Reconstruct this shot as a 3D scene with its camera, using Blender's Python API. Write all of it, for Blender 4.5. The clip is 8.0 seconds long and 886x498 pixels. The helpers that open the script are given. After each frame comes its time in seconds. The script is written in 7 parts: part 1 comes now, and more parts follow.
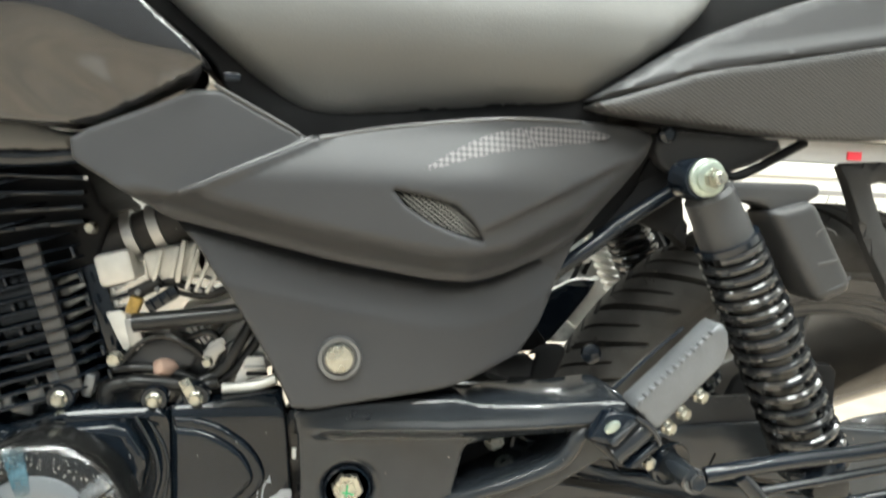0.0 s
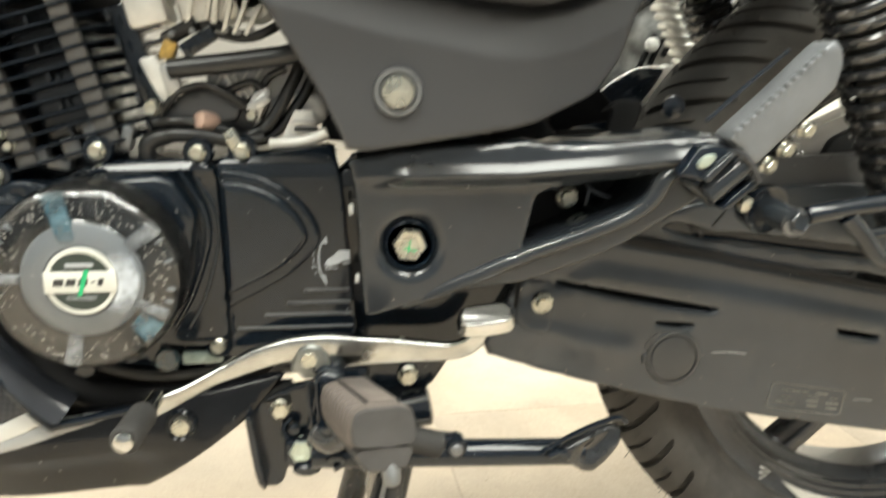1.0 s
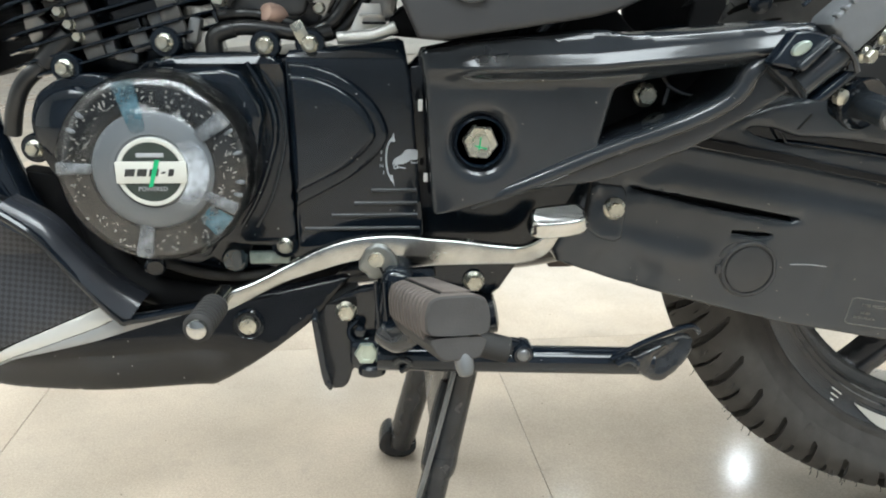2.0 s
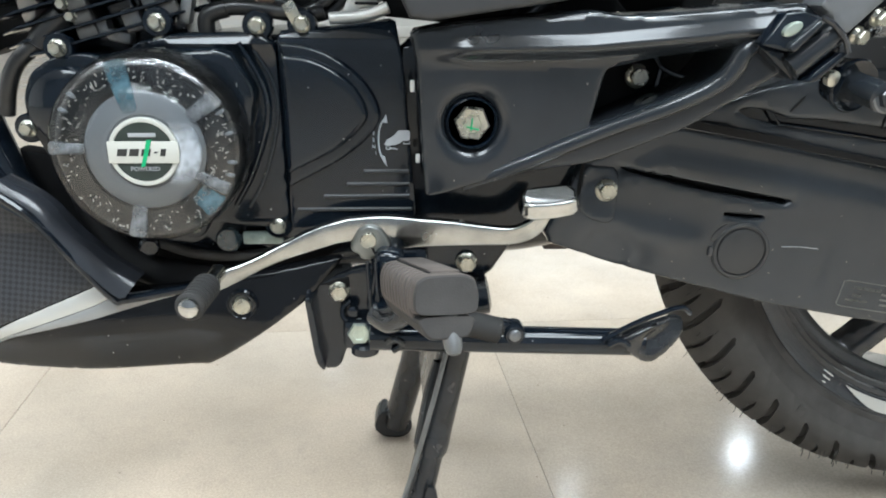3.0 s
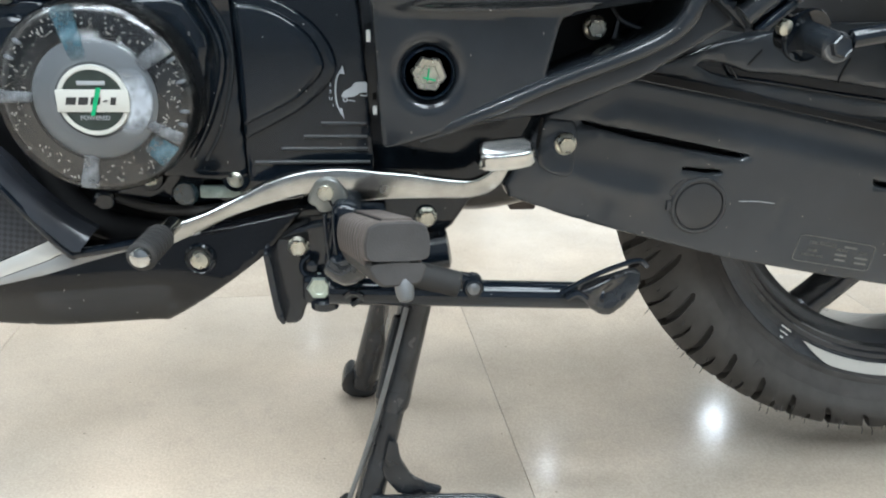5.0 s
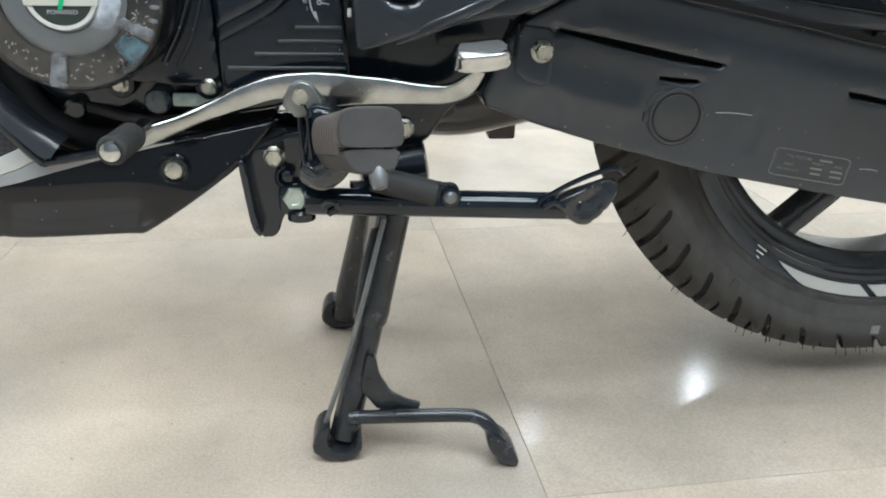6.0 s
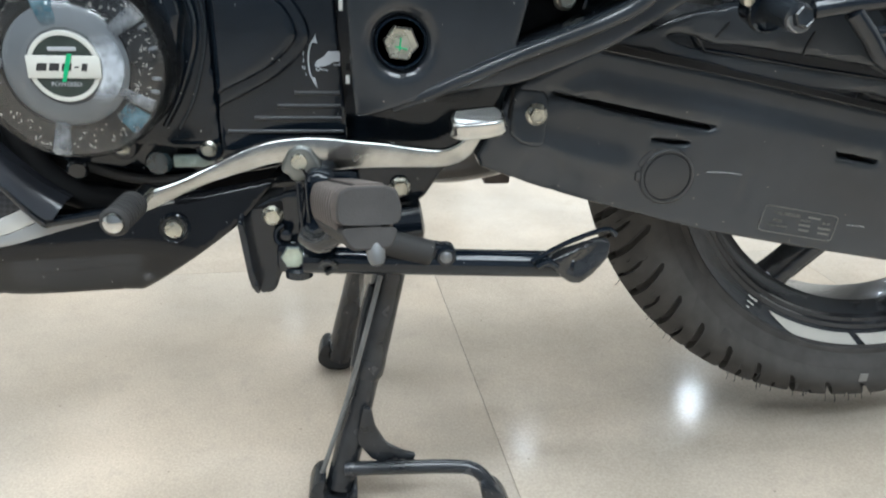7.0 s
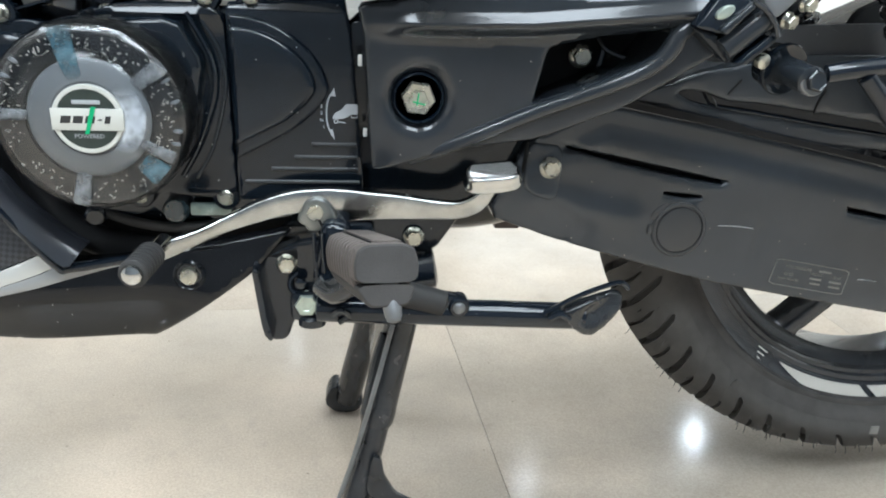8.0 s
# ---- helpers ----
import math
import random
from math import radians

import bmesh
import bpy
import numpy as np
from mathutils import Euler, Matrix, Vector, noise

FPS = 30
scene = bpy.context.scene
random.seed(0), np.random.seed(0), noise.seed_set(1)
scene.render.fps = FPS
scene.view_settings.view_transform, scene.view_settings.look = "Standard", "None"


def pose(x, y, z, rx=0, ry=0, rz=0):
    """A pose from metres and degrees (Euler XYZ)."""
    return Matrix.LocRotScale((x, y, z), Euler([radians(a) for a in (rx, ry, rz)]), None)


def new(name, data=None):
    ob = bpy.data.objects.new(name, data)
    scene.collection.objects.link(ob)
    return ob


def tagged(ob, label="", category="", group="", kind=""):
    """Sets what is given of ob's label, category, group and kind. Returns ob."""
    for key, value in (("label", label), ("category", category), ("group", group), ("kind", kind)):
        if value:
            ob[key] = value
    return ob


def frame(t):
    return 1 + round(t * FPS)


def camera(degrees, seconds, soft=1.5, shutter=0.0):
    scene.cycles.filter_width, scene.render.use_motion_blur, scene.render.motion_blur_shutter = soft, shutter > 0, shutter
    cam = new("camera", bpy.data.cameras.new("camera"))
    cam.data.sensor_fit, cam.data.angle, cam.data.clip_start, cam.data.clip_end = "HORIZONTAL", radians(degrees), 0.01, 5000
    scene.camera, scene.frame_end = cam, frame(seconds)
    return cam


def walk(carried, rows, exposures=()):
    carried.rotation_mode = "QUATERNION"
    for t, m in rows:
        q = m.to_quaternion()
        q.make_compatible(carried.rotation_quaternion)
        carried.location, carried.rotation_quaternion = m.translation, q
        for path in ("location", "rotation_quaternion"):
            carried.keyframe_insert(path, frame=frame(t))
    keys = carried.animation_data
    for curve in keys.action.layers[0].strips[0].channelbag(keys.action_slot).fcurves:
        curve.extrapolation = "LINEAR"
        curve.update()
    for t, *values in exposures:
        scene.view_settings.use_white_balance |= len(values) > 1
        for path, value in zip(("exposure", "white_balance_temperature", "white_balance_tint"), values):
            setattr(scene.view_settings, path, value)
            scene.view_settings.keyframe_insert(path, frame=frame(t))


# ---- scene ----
cam = camera(60.44, 8.0, soft=1.9, shutter=0.35)
PATH = [
    (0.0, -0.0375, -0.6907, 0.643, 84.81, -2.52, -10.09),
    (0.2, -0.0215, -0.6807, 0.6268, 83.12, -2.30, -9.66),
    (0.5, -0.0159, -0.6743, 0.5967, 81.76, -1.88, -10.13),
    (0.7, -0.0249, -0.666, 0.5755, 79.65, -1.55, -9.82),
    (1.0, -0.0498, -0.6469, 0.5313, 75.93, -0.86, -7.71),
    (1.2, -0.0640, -0.6436, 0.5132, 73.75, -0.70, -6.30),
    (1.5, -0.0684, -0.6411, 0.4948, 72.75, -0.49, -4.98),
    (3.0, -0.0588, -0.6458, 0.4917, 70.86, -0.75, -4.0),
    (3.5, -0.0554, -0.6476, 0.4881, 70.83, -0.85, -4.14),
    (4.0, -0.055, -0.6478, 0.4872, 70.61, -0.95, -4.42),
    (5.5, -0.0375, -0.6589, 0.4583, 68.1, -1.22, -6.0),
    (5.8, -0.0375, -0.6655, 0.4401, 67.55, -1.27, -6.38),
    (6.0, -0.0364, -0.6703, 0.4294, 67.1, -1.3, -6.49),
    (6.5, -0.0352, -0.6692, 0.4409, 67.02, -1.41, -6.75),
    (7.0, -0.0372, -0.6649, 0.4692, 67.79, -1.65, -6.75),
    (7.5, -0.0442, -0.6624, 0.4857, 68.94, -1.92, -6.61),
    (8.0, -0.046, -0.6604, 0.4865, 69.9, -2.35, -6.29),
]
# seconds, stops, white balance in kelvin, tint
EXPOSURES = [(0.0, 0.82, 6550, 2), (0.5, 0.88, 6780, 2), (1.0, 0.79, 7050, 3), (1.6, 0.43, 6350, 3), (2.9, 0.39, 5900, 4), (3.5, 0.39, 5760, 4), (5.5, 0.23, 5790, 4), (6.0, 0.11, 5800, 4), (8.0, 0.34, 5750, 4)]
walk(cam, [(t, pose(*row)) for t, *row in PATH], EXPOSURES)

# ---- light ----
world = bpy.data.worlds.new("showroom_world")
scene.world = world
world.use_nodes = True
world.node_tree.nodes["Background"].inputs[0].default_value = (0.9, 0.95, 1.0, 1)
world.node_tree.nodes["Background"].inputs[1].default_value = 0.3
CEILING_Z = 3.0
# round ceiling downlights: x, y
LAMPS = [(2.69, 4.35, 0.35), (2.66, 3.1, 0.42), (1.2, 3.85, 0.12), (-0.6, 5.9, 0.05), (-1.6, 1.0, 1.0), (1.5, 0.6, 1.0),
         (-0.3, -0.9, 1.0), (-2.2, -1.6, 1.0), (1.6, -1.8, 1.0), (3.6, 1.2, 1.0), (-3.8, 0.8, 1.0)]
LAMP_WATTS = 11
# wide flat panel lights, added out of view for fill and reflections: x, y
ADDED_PANELS = [(0.1, -0.6), (-2.4, 0.4), (2.6, 0.2), (0.1, 2.0), (-1.1, -2.1), (0.9, -2.1)]
PANEL_SIZE = (1.2, 1.2)
PANEL_WATTS = 34


# ---- materials ----
def surface(name, base, rough, metal=0.0, coat=0.0, grain=0.0, grain_scale=900.0, mottle=0.12, mottle_scale=14.0,
            rough_var=0.1, spec=0.5, scratch=0.0, tint=None, random_tint=0.0, specks=0.0):
    m = bpy.data.materials.new(name)
    m.use_nodes = True
    nt = m.node_tree
    n, l = nt.nodes, nt.links
    b = n["Principled BSDF"]
    b.inputs["Metallic"].default_value = metal
    b.inputs["Coat Weight"].default_value = coat
    b.inputs["Coat Roughness"].default_value = 0.04
    b.inputs["Specular IOR Level"].default_value = spec
    co = n.new("ShaderNodeTexCoord")
    big = n.new("ShaderNodeTexNoise")
    big.inputs["Scale"].default_value = mottle_scale
    big.inputs["Detail"].default_value = 6
    fine = n.new("ShaderNodeTexNoise")
    fine.inputs["Scale"].default_value = grain_scale
    fine.inputs["Detail"].default_value = 3
    l.new(co.outputs["Object"], big.inputs["Vector"])
    l.new(co.outputs["Object"], fine.inputs["Vector"])
    ramp = n.new("ShaderNodeMapRange")
    ramp.inputs["From Min"].default_value, ramp.inputs["From Max"].default_value = 0.3, 0.7
    l.new(big.outputs["Fac"], ramp.inputs["Value"])
    mix = n.new("ShaderNodeMix")
    mix.data_type = "RGBA"
    dark = tuple(c * (1 - mottle) for c in base)
    light = tint or tuple(min(1, c * (1 + mottle)) for c in base)
    mix.inputs["A"].default_value, mix.inputs["B"].default_value = (*dark, 1), (*light, 1)
    l.new(ramp.outputs["Result"], mix.inputs["Factor"])
    color = mix.outputs["Result"]
    if random_tint:
        info = n.new("ShaderNodeObjectInfo")
        hsv = n.new("ShaderNodeHueSaturation")
        val = n.new("ShaderNodeMapRange")
        val.inputs["To Min"].default_value, val.inputs["To Max"].default_value = 1 - random_tint, 1 + random_tint
        l.new(info.outputs["Random"], val.inputs["Value"])
        l.new(val.outputs["Result"], hsv.inputs["Value"])
        l.new(color, hsv.inputs["Color"])
        color = hsv.outputs["Color"]
    if specks:
        # sparse pale dust grains that lie on the paint
        vo = n.new("ShaderNodeTexVoronoi")
        vo.inputs["Scale"].default_value = 170
        l.new(co.outputs["Object"], vo.inputs["Vector"])
        near = n.new("ShaderNodeMath")
        near.operation = "LESS_THAN"
        near.inputs[1].default_value = 0.085
        l.new(vo.outputs["Distance"], near.inputs[0])
        few = n.new("ShaderNodeSeparateColor")
        l.new(vo.outputs["Color"], few.inputs["Color"])
        pick = n.new("ShaderNodeMath")
        pick.operation = "LESS_THAN"
        pick.inputs[1].default_value = specks
        l.new(few.outputs["Red"], pick.inputs[0])
        both = n.new("ShaderNodeMath")
        both.operation = "MULTIPLY"
        l.new(near.outputs[0], both.inputs[0])
        l.new(pick.outputs[0], both.inputs[1])
        grain_mix = n.new("ShaderNodeMix")
        grain_mix.data_type = "RGBA"
        grain_mix.inputs["B"].default_value = (0.28, 0.27, 0.25, 1)
        l.new(color, grain_mix.inputs["A"])
        l.new(both.outputs[0], grain_mix.inputs["Factor"])
        color = grain_mix.outputs["Result"]
    l.new(color, b.inputs["Base Color"])
    rr = n.new("ShaderNodeMapRange")
    rr.inputs["To Min"].default_value, rr.inputs["To Max"].default_value = max(0.02, rough - rough_var), min(1, rough + rough_var)
    l.new(big.outputs["Fac"], rr.inputs["Value"])
    l.new(rr.outputs["Result"], b.inputs["Roughness"])
    if grain or scratch:
        bump = n.new("ShaderNodeBump")
        bump.inputs["Strength"].default_value = grain or 0.2
        bump.inputs["Distance"].default_value = 0.0006
        l.new(fine.outputs["Fac"], bump.inputs["Height"])
        l.new(bump.outputs["Normal"], b.inputs["Normal"])
    return m


def weave(m, scale, depth, dark, light, turn=45.0, kind="CHECKER"):
    """Lay a small woven relief and tone over a material made by surface()."""
    n, l = m.node_tree.nodes, m.node_tree.links
    b = n["Principled BSDF"]
    co = n.new("ShaderNodeTexCoord")
    mp = n.new("ShaderNodeMapping")
    mp.inputs["Rotation"].default_value = (0, radians(turn), 0)
    mp.inputs["Scale"].default_value = (scale, 0.001, scale)
    l.new(co.outputs["Object"], mp.inputs["Vector"])
    if kind == "CHECKER":
        tex = n.new("ShaderNodeTexChecker")
        tex.inputs["Scale"].default_value = 1.0
        fac = tex.outputs["Fac"]
    else:
        tex = n.new("ShaderNodeTexWave")
        tex.inputs["Scale"].default_value = 0.3
        tex.inputs["Distortion"].default_value = 0.0
        fac = tex.outputs["Fac"]
    l.new(mp.outputs["Vector"], tex.inputs["Vector"])
    mix = n.new("ShaderNodeMix")
    mix.data_type = "RGBA"
    mix.inputs["A"].default_value, mix.inputs["B"].default_value = (*dark, 1), (*light, 1)
    l.new(fac, mix.inputs["Factor"])
    l.new(mix.outputs["Result"], b.inputs["Base Color"])
    bump = n.new("ShaderNodeBump")
    bump.inputs["Strength"].default_value = 0.5
    bump.inputs["Distance"].default_value = depth
    l.new(fac, bump.inputs["Height"])
    l.new(bump.outputs["Normal"], b.inputs["Normal"])
    return m


GLOSS = surface("gloss_black_paint", (0.0060, 0.0095, 0.0150), 0.07, coat=0.2, spec=0.45, mottle=0.3, mottle_scale=9, rough_var=0.035, grain=0.02, grain_scale=400, specks=0.16)
ENGINE_BLACK = surface("engine_black_lacquer", (0.0060, 0.0095, 0.0145), 0.11, coat=0.15, spec=0.45, mottle=0.3, mottle_scale=20, rough_var=0.04, grain=0.04, grain_scale=700, specks=0.12)
FRAME_BLACK = surface("frame_black_enamel", (0.0080, 0.0115, 0.0170), 0.18, coat=0.25, mottle=0.3, mottle_scale=25, rough_var=0.07, grain=0.08, grain_scale=500, specks=0.16)
CASE = surface("satin_case_plastic", (0.034, 0.040, 0.047), 0.23, coat=0.35, mottle=0.2, mottle_scale=11, rough_var=0.1, grain=0.12, grain_scale=1400, specks=0.10)
SPRING_BLACK = surface("spring_black_enamel", (0.019, 0.020, 0.022), 0.14, coat=0.4, spec=0.7, mottle=0.25, mottle_scale=60, rough_var=0.06, grain=0.14, grain_scale=300)
MUFFLER = surface("brown_black_muffler_paint", (0.052, 0.048, 0.044), 0.2, coat=0.2, mottle=0.2, mottle_scale=14, rough_var=0.06, grain=0.06, grain_scale=600)
MATTE = surface("matte_black_plastic", (0.046, 0.047, 0.049), 0.42, mottle=0.14, mottle_scale=12, rough_var=0.1, grain=0.25, grain_scale=1400, specks=0.06)
STAND_BLACK = surface("dusty_black_stand_paint", (0.020, 0.022, 0.025), 0.24, coat=0.2, mottle=0.35, mottle_scale=40, rough_var=0.12, grain=0.12, grain_scale=500, specks=0.14)
PLATE = surface("satin_black_plate", (0.0180, 0.0215, 0.0260), 0.165, coat=0.25, mottle=0.25, mottle_scale=12, rough_var=0.05, grain=0.05, grain_scale=600, specks=0.10)
DAMPER = surface("grey_damper_steel", (0.12, 0.12, 0.115), 0.3, metal=0.7, mottle=0.15, mottle_scale=30)
SHIELD = surface("dull_silver_shield", (0.42, 0.43, 0.42), 0.35, metal=0.6, mottle=0.6, mottle_scale=45, rough_var=0.15, grain=0.2)
DULL_STEEL = surface("dull_grey_steel", (0.2, 0.205, 0.21), 0.38, metal=0.7, mottle=0.2, mottle_scale=60, grain=0.2)
SILVER_CAST = surface("bright_silver_casting", (0.78, 0.77, 0.73), 0.45, metal=0.45, mottle=0.12, mottle_scale=50, grain=0.25, grain_scale=500)
DEEP = surface("dull_black_interior", (0.0115, 0.0115, 0.0120), 0.7, mottle=0.3, spec=0.2)
HOSE = surface("black_hose_rubber", (0.014, 0.0145, 0.015), 0.33, coat=0.15, mottle=0.25, mottle_scale=60, grain=0.15, grain_scale=800)
FIN_PAD = surface("grey_fin_pad", (0.062, 0.060, 0.058), 0.65, mottle=0.25, mottle_scale=90, grain=0.2)
PANEL = surface("satin_grey_paint", (0.051, 0.052, 0.055), 0.41, metal=0.1, spec=0.38, coat=0.0, mottle=0.08, mottle_scale=6, rough_var=0.06, grain=0.1, grain_scale=2500)
# lighter, glossier copy of PANEL that paints the highlight on its edges
PANEL_EDGE_LIT = surface("lit_grey_edge", (0.075, 0.076, 0.078), 0.26, metal=0.1, spec=0.6, mottle=0.06, rough_var=0.04)
SEAT = surface("grey_seat_vinyl", (0.12, 0.12, 0.115), 0.5, mottle=0.08, mottle_scale=7, rough_var=0.06, grain=0.35, grain_scale=700)
TANK = surface("gloss_tank_lacquer", (0.02, 0.02, 0.022), 0.06, coat=1.0, mottle=0.15, rough_var=0.02)
CARBON = weave(surface("carbon_look_plastic", (0.05, 0.05, 0.05), 0.42, rough_var=0.05), 420, 0.0005, (0.035, 0.035, 0.036), (0.085, 0.085, 0.086), 62, "WAVE")
CARBON_COWL = weave(surface("carbon_look_cowl", (0.04, 0.04, 0.045), 0.35, rough_var=0.05), 330, 0.0004, (0.026, 0.027, 0.030), (0.05, 0.052, 0.058), 38)
DECAL_MESH = weave(surface("mesh_print", (0.1, 0.1, 0.11), 0.35, rough_var=0.05), 330, 0.0002, (0.035, 0.035, 0.037), (0.115, 0.107, 0.11), 45)
RUBBER = surface("black_rubber", (0.028, 0.027, 0.026), 0.72, mottle=0.2, mottle_scale=40, grain=0.3, grain_scale=900, specks=0.08)
FAINT_PRINT = surface("faint_grey_print", (0.085, 0.085, 0.085), 0.5)
END_RUBBER = surface("grey_footrest_rubber", (0.052, 0.049, 0.047), 0.75, mottle=0.25, mottle_scale=40, grain=0.3, grain_scale=900)
FOOT_FILM = surface("film_wrapped_black_steel", (0.020, 0.021, 0.023), 0.16, coat=0.6, mottle=0.5, mottle_scale=70, rough_var=0.12, grain=0.3, grain_scale=200)
DUSTY_RUBBER = surface("dusty_brown_rubber", (0.115, 0.096, 0.085), 0.8, mottle=0.3, mottle_scale=35, grain=0.4, grain_scale=900)
TYRE = surface("tyre_rubber", (0.060, 0.057, 0.054), 0.75, mottle=0.28, mottle_scale=45, grain=0.35, grain_scale=700, spec=0.3)
TREAD = surface("worn_tread_rubber", (0.062, 0.059, 0.055), 0.8, mottle=0.22, mottle_scale=45, grain=0.4, grain_scale=600, spec=0.35)
RIM = surface("black_alloy_rim", (0.045, 0.048, 0.054), 0.24, metal=0.5, coat=0.45, mottle=0.2, grain=0.1, grain_scale=1200)
LEVER_STEEL = surface("brushed_lever_steel", (0.46, 0.465, 0.45), 0.22, metal=1.0, mottle=0.18, mottle_scale=60, rough_var=0.14, grain=0.10, grain_scale=350, scratch=0.25)
CHROME = surface("brushed_chrome", (0.53, 0.535, 0.52), 0.13, metal=1.0, mottle=0.08, mottle_scale=30, rough_var=0.05, grain=0.06, grain_scale=500)
ALLOY = surface("cast_aluminium", (0.5, 0.5, 0.49), 0.42, metal=0.85, mottle=0.15, mottle_scale=40, grain=0.3, grain_scale=600)
HUB_STEEL = surface("dull_grey_clamp_steel", (0.25, 0.26, 0.25), 0.34, metal=0.85, mottle=0.15, mottle_scale=60, grain=0.2, grain_scale=700)
PEG_ALLOY = surface("grey_cast_footrest", (0.20, 0.21, 0.225), 0.5, metal=0.5, mottle=0.12, mottle_scale=40, grain=0.3, grain_scale=700)
ZINC = surface("zinc_plated_steel", (0.50, 0.49, 0.42), 0.28, metal=0.9, mottle=0.2, mottle_scale=120, rough_var=0.12, grain=0.2, grain_scale=900)
GREEN_ZINC = surface("greenish_zinc_washer", (0.50, 0.57, 0.50), 0.35, metal=0.75, mottle=0.2, mottle_scale=90, grain=0.15, grain_scale=900)
WHITE_PRINT = surface("white_print", (0.75, 0.75, 0.72), 0.5, mottle=0.06)
GREY_PRINT = surface("light_grey_print", (0.42, 0.44, 0.46), 0.5, mottle=0.08)
DIM_PRINT = surface("dim_grey_print", (0.2, 0.195, 0.18), 0.55, mottle=0.1)
COWL_BLACK = surface("cowl_black_paint", (0.0065, 0.0070, 0.0085), 0.09, coat=0.1, spec=0.4, mottle=0.25, mottle_scale=12, rough_var=0.05, grain=0.02, grain_scale=400, specks=0.2)
# cowl black lifted to blue-grey, so the shoulder's sheen sits in the base colour
SHOULDER_SHEEN = surface("cowl_shoulder_sheen", (0.030, 0.033, 0.040), 0.24, coat=0.2, spec=0.6, mottle=0.25, mottle_scale=20, rough_var=0.08, grain=0.04, grain_scale=500, specks=0.1)
GREY_STRIPE = surface("grey_stripe_film", (0.36, 0.36, 0.35), 0.3, metal=0.3, mottle=0.06)
SILVER_STRIPE = surface("silver_stripe_film", (0.62, 0.61, 0.57), 0.3, metal=0.3, mottle=0.06)
BADGE_DARK = surface("dark_green_badge", (0.03, 0.042, 0.036), 0.35, mottle=0.2, mottle_scale=80)
BADGE_WHITE = surface("ivory_badge", (0.64, 0.64, 0.59), 0.35, mottle=0.06)
INK_GREEN = surface("green_marker_ink", (0.02, 0.4, 0.16), 0.5, mottle=0.2, mottle_scale=200)
INK_BLACK = surface("black_ink", (0.03, 0.03, 0.03), 0.5)
CAP_GREY = surface("grey_cap_centre", (0.19, 0.20, 0.21), 0.32, coat=0.4, mottle=0.1, mottle_scale=30)
CAP_DARK = surface("dark_cap_ring", (0.015, 0.0147, 0.0143), 0.25, coat=0.6, mottle=0.5, mottle_scale=28, rough_var=0.12)
FLECK = surface("pale_film_fleck", (0.5, 0.47, 0.42), 0.4, mottle=0.1)
AMBER = surface("amber_plastic", (0.42, 0.27, 0.07), 0.4, mottle=0.4, mottle_scale=150)
PINK_CAP = surface("copper_sensor_cap", (0.6, 0.42, 0.34), 0.35, metal=0.4)
LABEL_GREEN = surface("greenish_plastic", (0.22, 0.27, 0.24), 0.25, coat=0.4, mottle=0.3, mottle_scale=90)
GLASS_GREEN = surface("oil_window", (0.015, 0.026, 0.032), 0.12, coat=0.8, mottle=0.3, mottle_scale=70)
WALL = surface("cream_wall_paint", (0.8, 0.79, 0.76), 0.75, mottle=0.03, mottle_scale=1.2, grain=0.1, grain_scale=300)
# wall behind the camera, never in view; dark to keep black paint's reflections low
UNSEEN_WALL = surface("unseen_slate_wall", (0.17, 0.185, 0.21), 0.6, mottle=0.06, mottle_scale=1.5, grain=0.1, grain_scale=300)
CEIL = surface("white_ceiling_paint", (0.84, 0.84, 0.83), 0.8, mottle=0.02, mottle_scale=1.0)
GROUT = surface("tile_joint", (0.40, 0.36, 0.31), 0.8, mottle=0.2, mottle_scale=30)
COUNTER = surface("white_counter_laminate", (0.82, 0.8, 0.75), 0.35, mottle=0.02)
COUNTER_GREY = surface("grey_counter_band", (0.32, 0.31, 0.3), 0.4, mottle=0.05)
RED = surface("red_plastic", (0.6, 0.03, 0.05), 0.4)


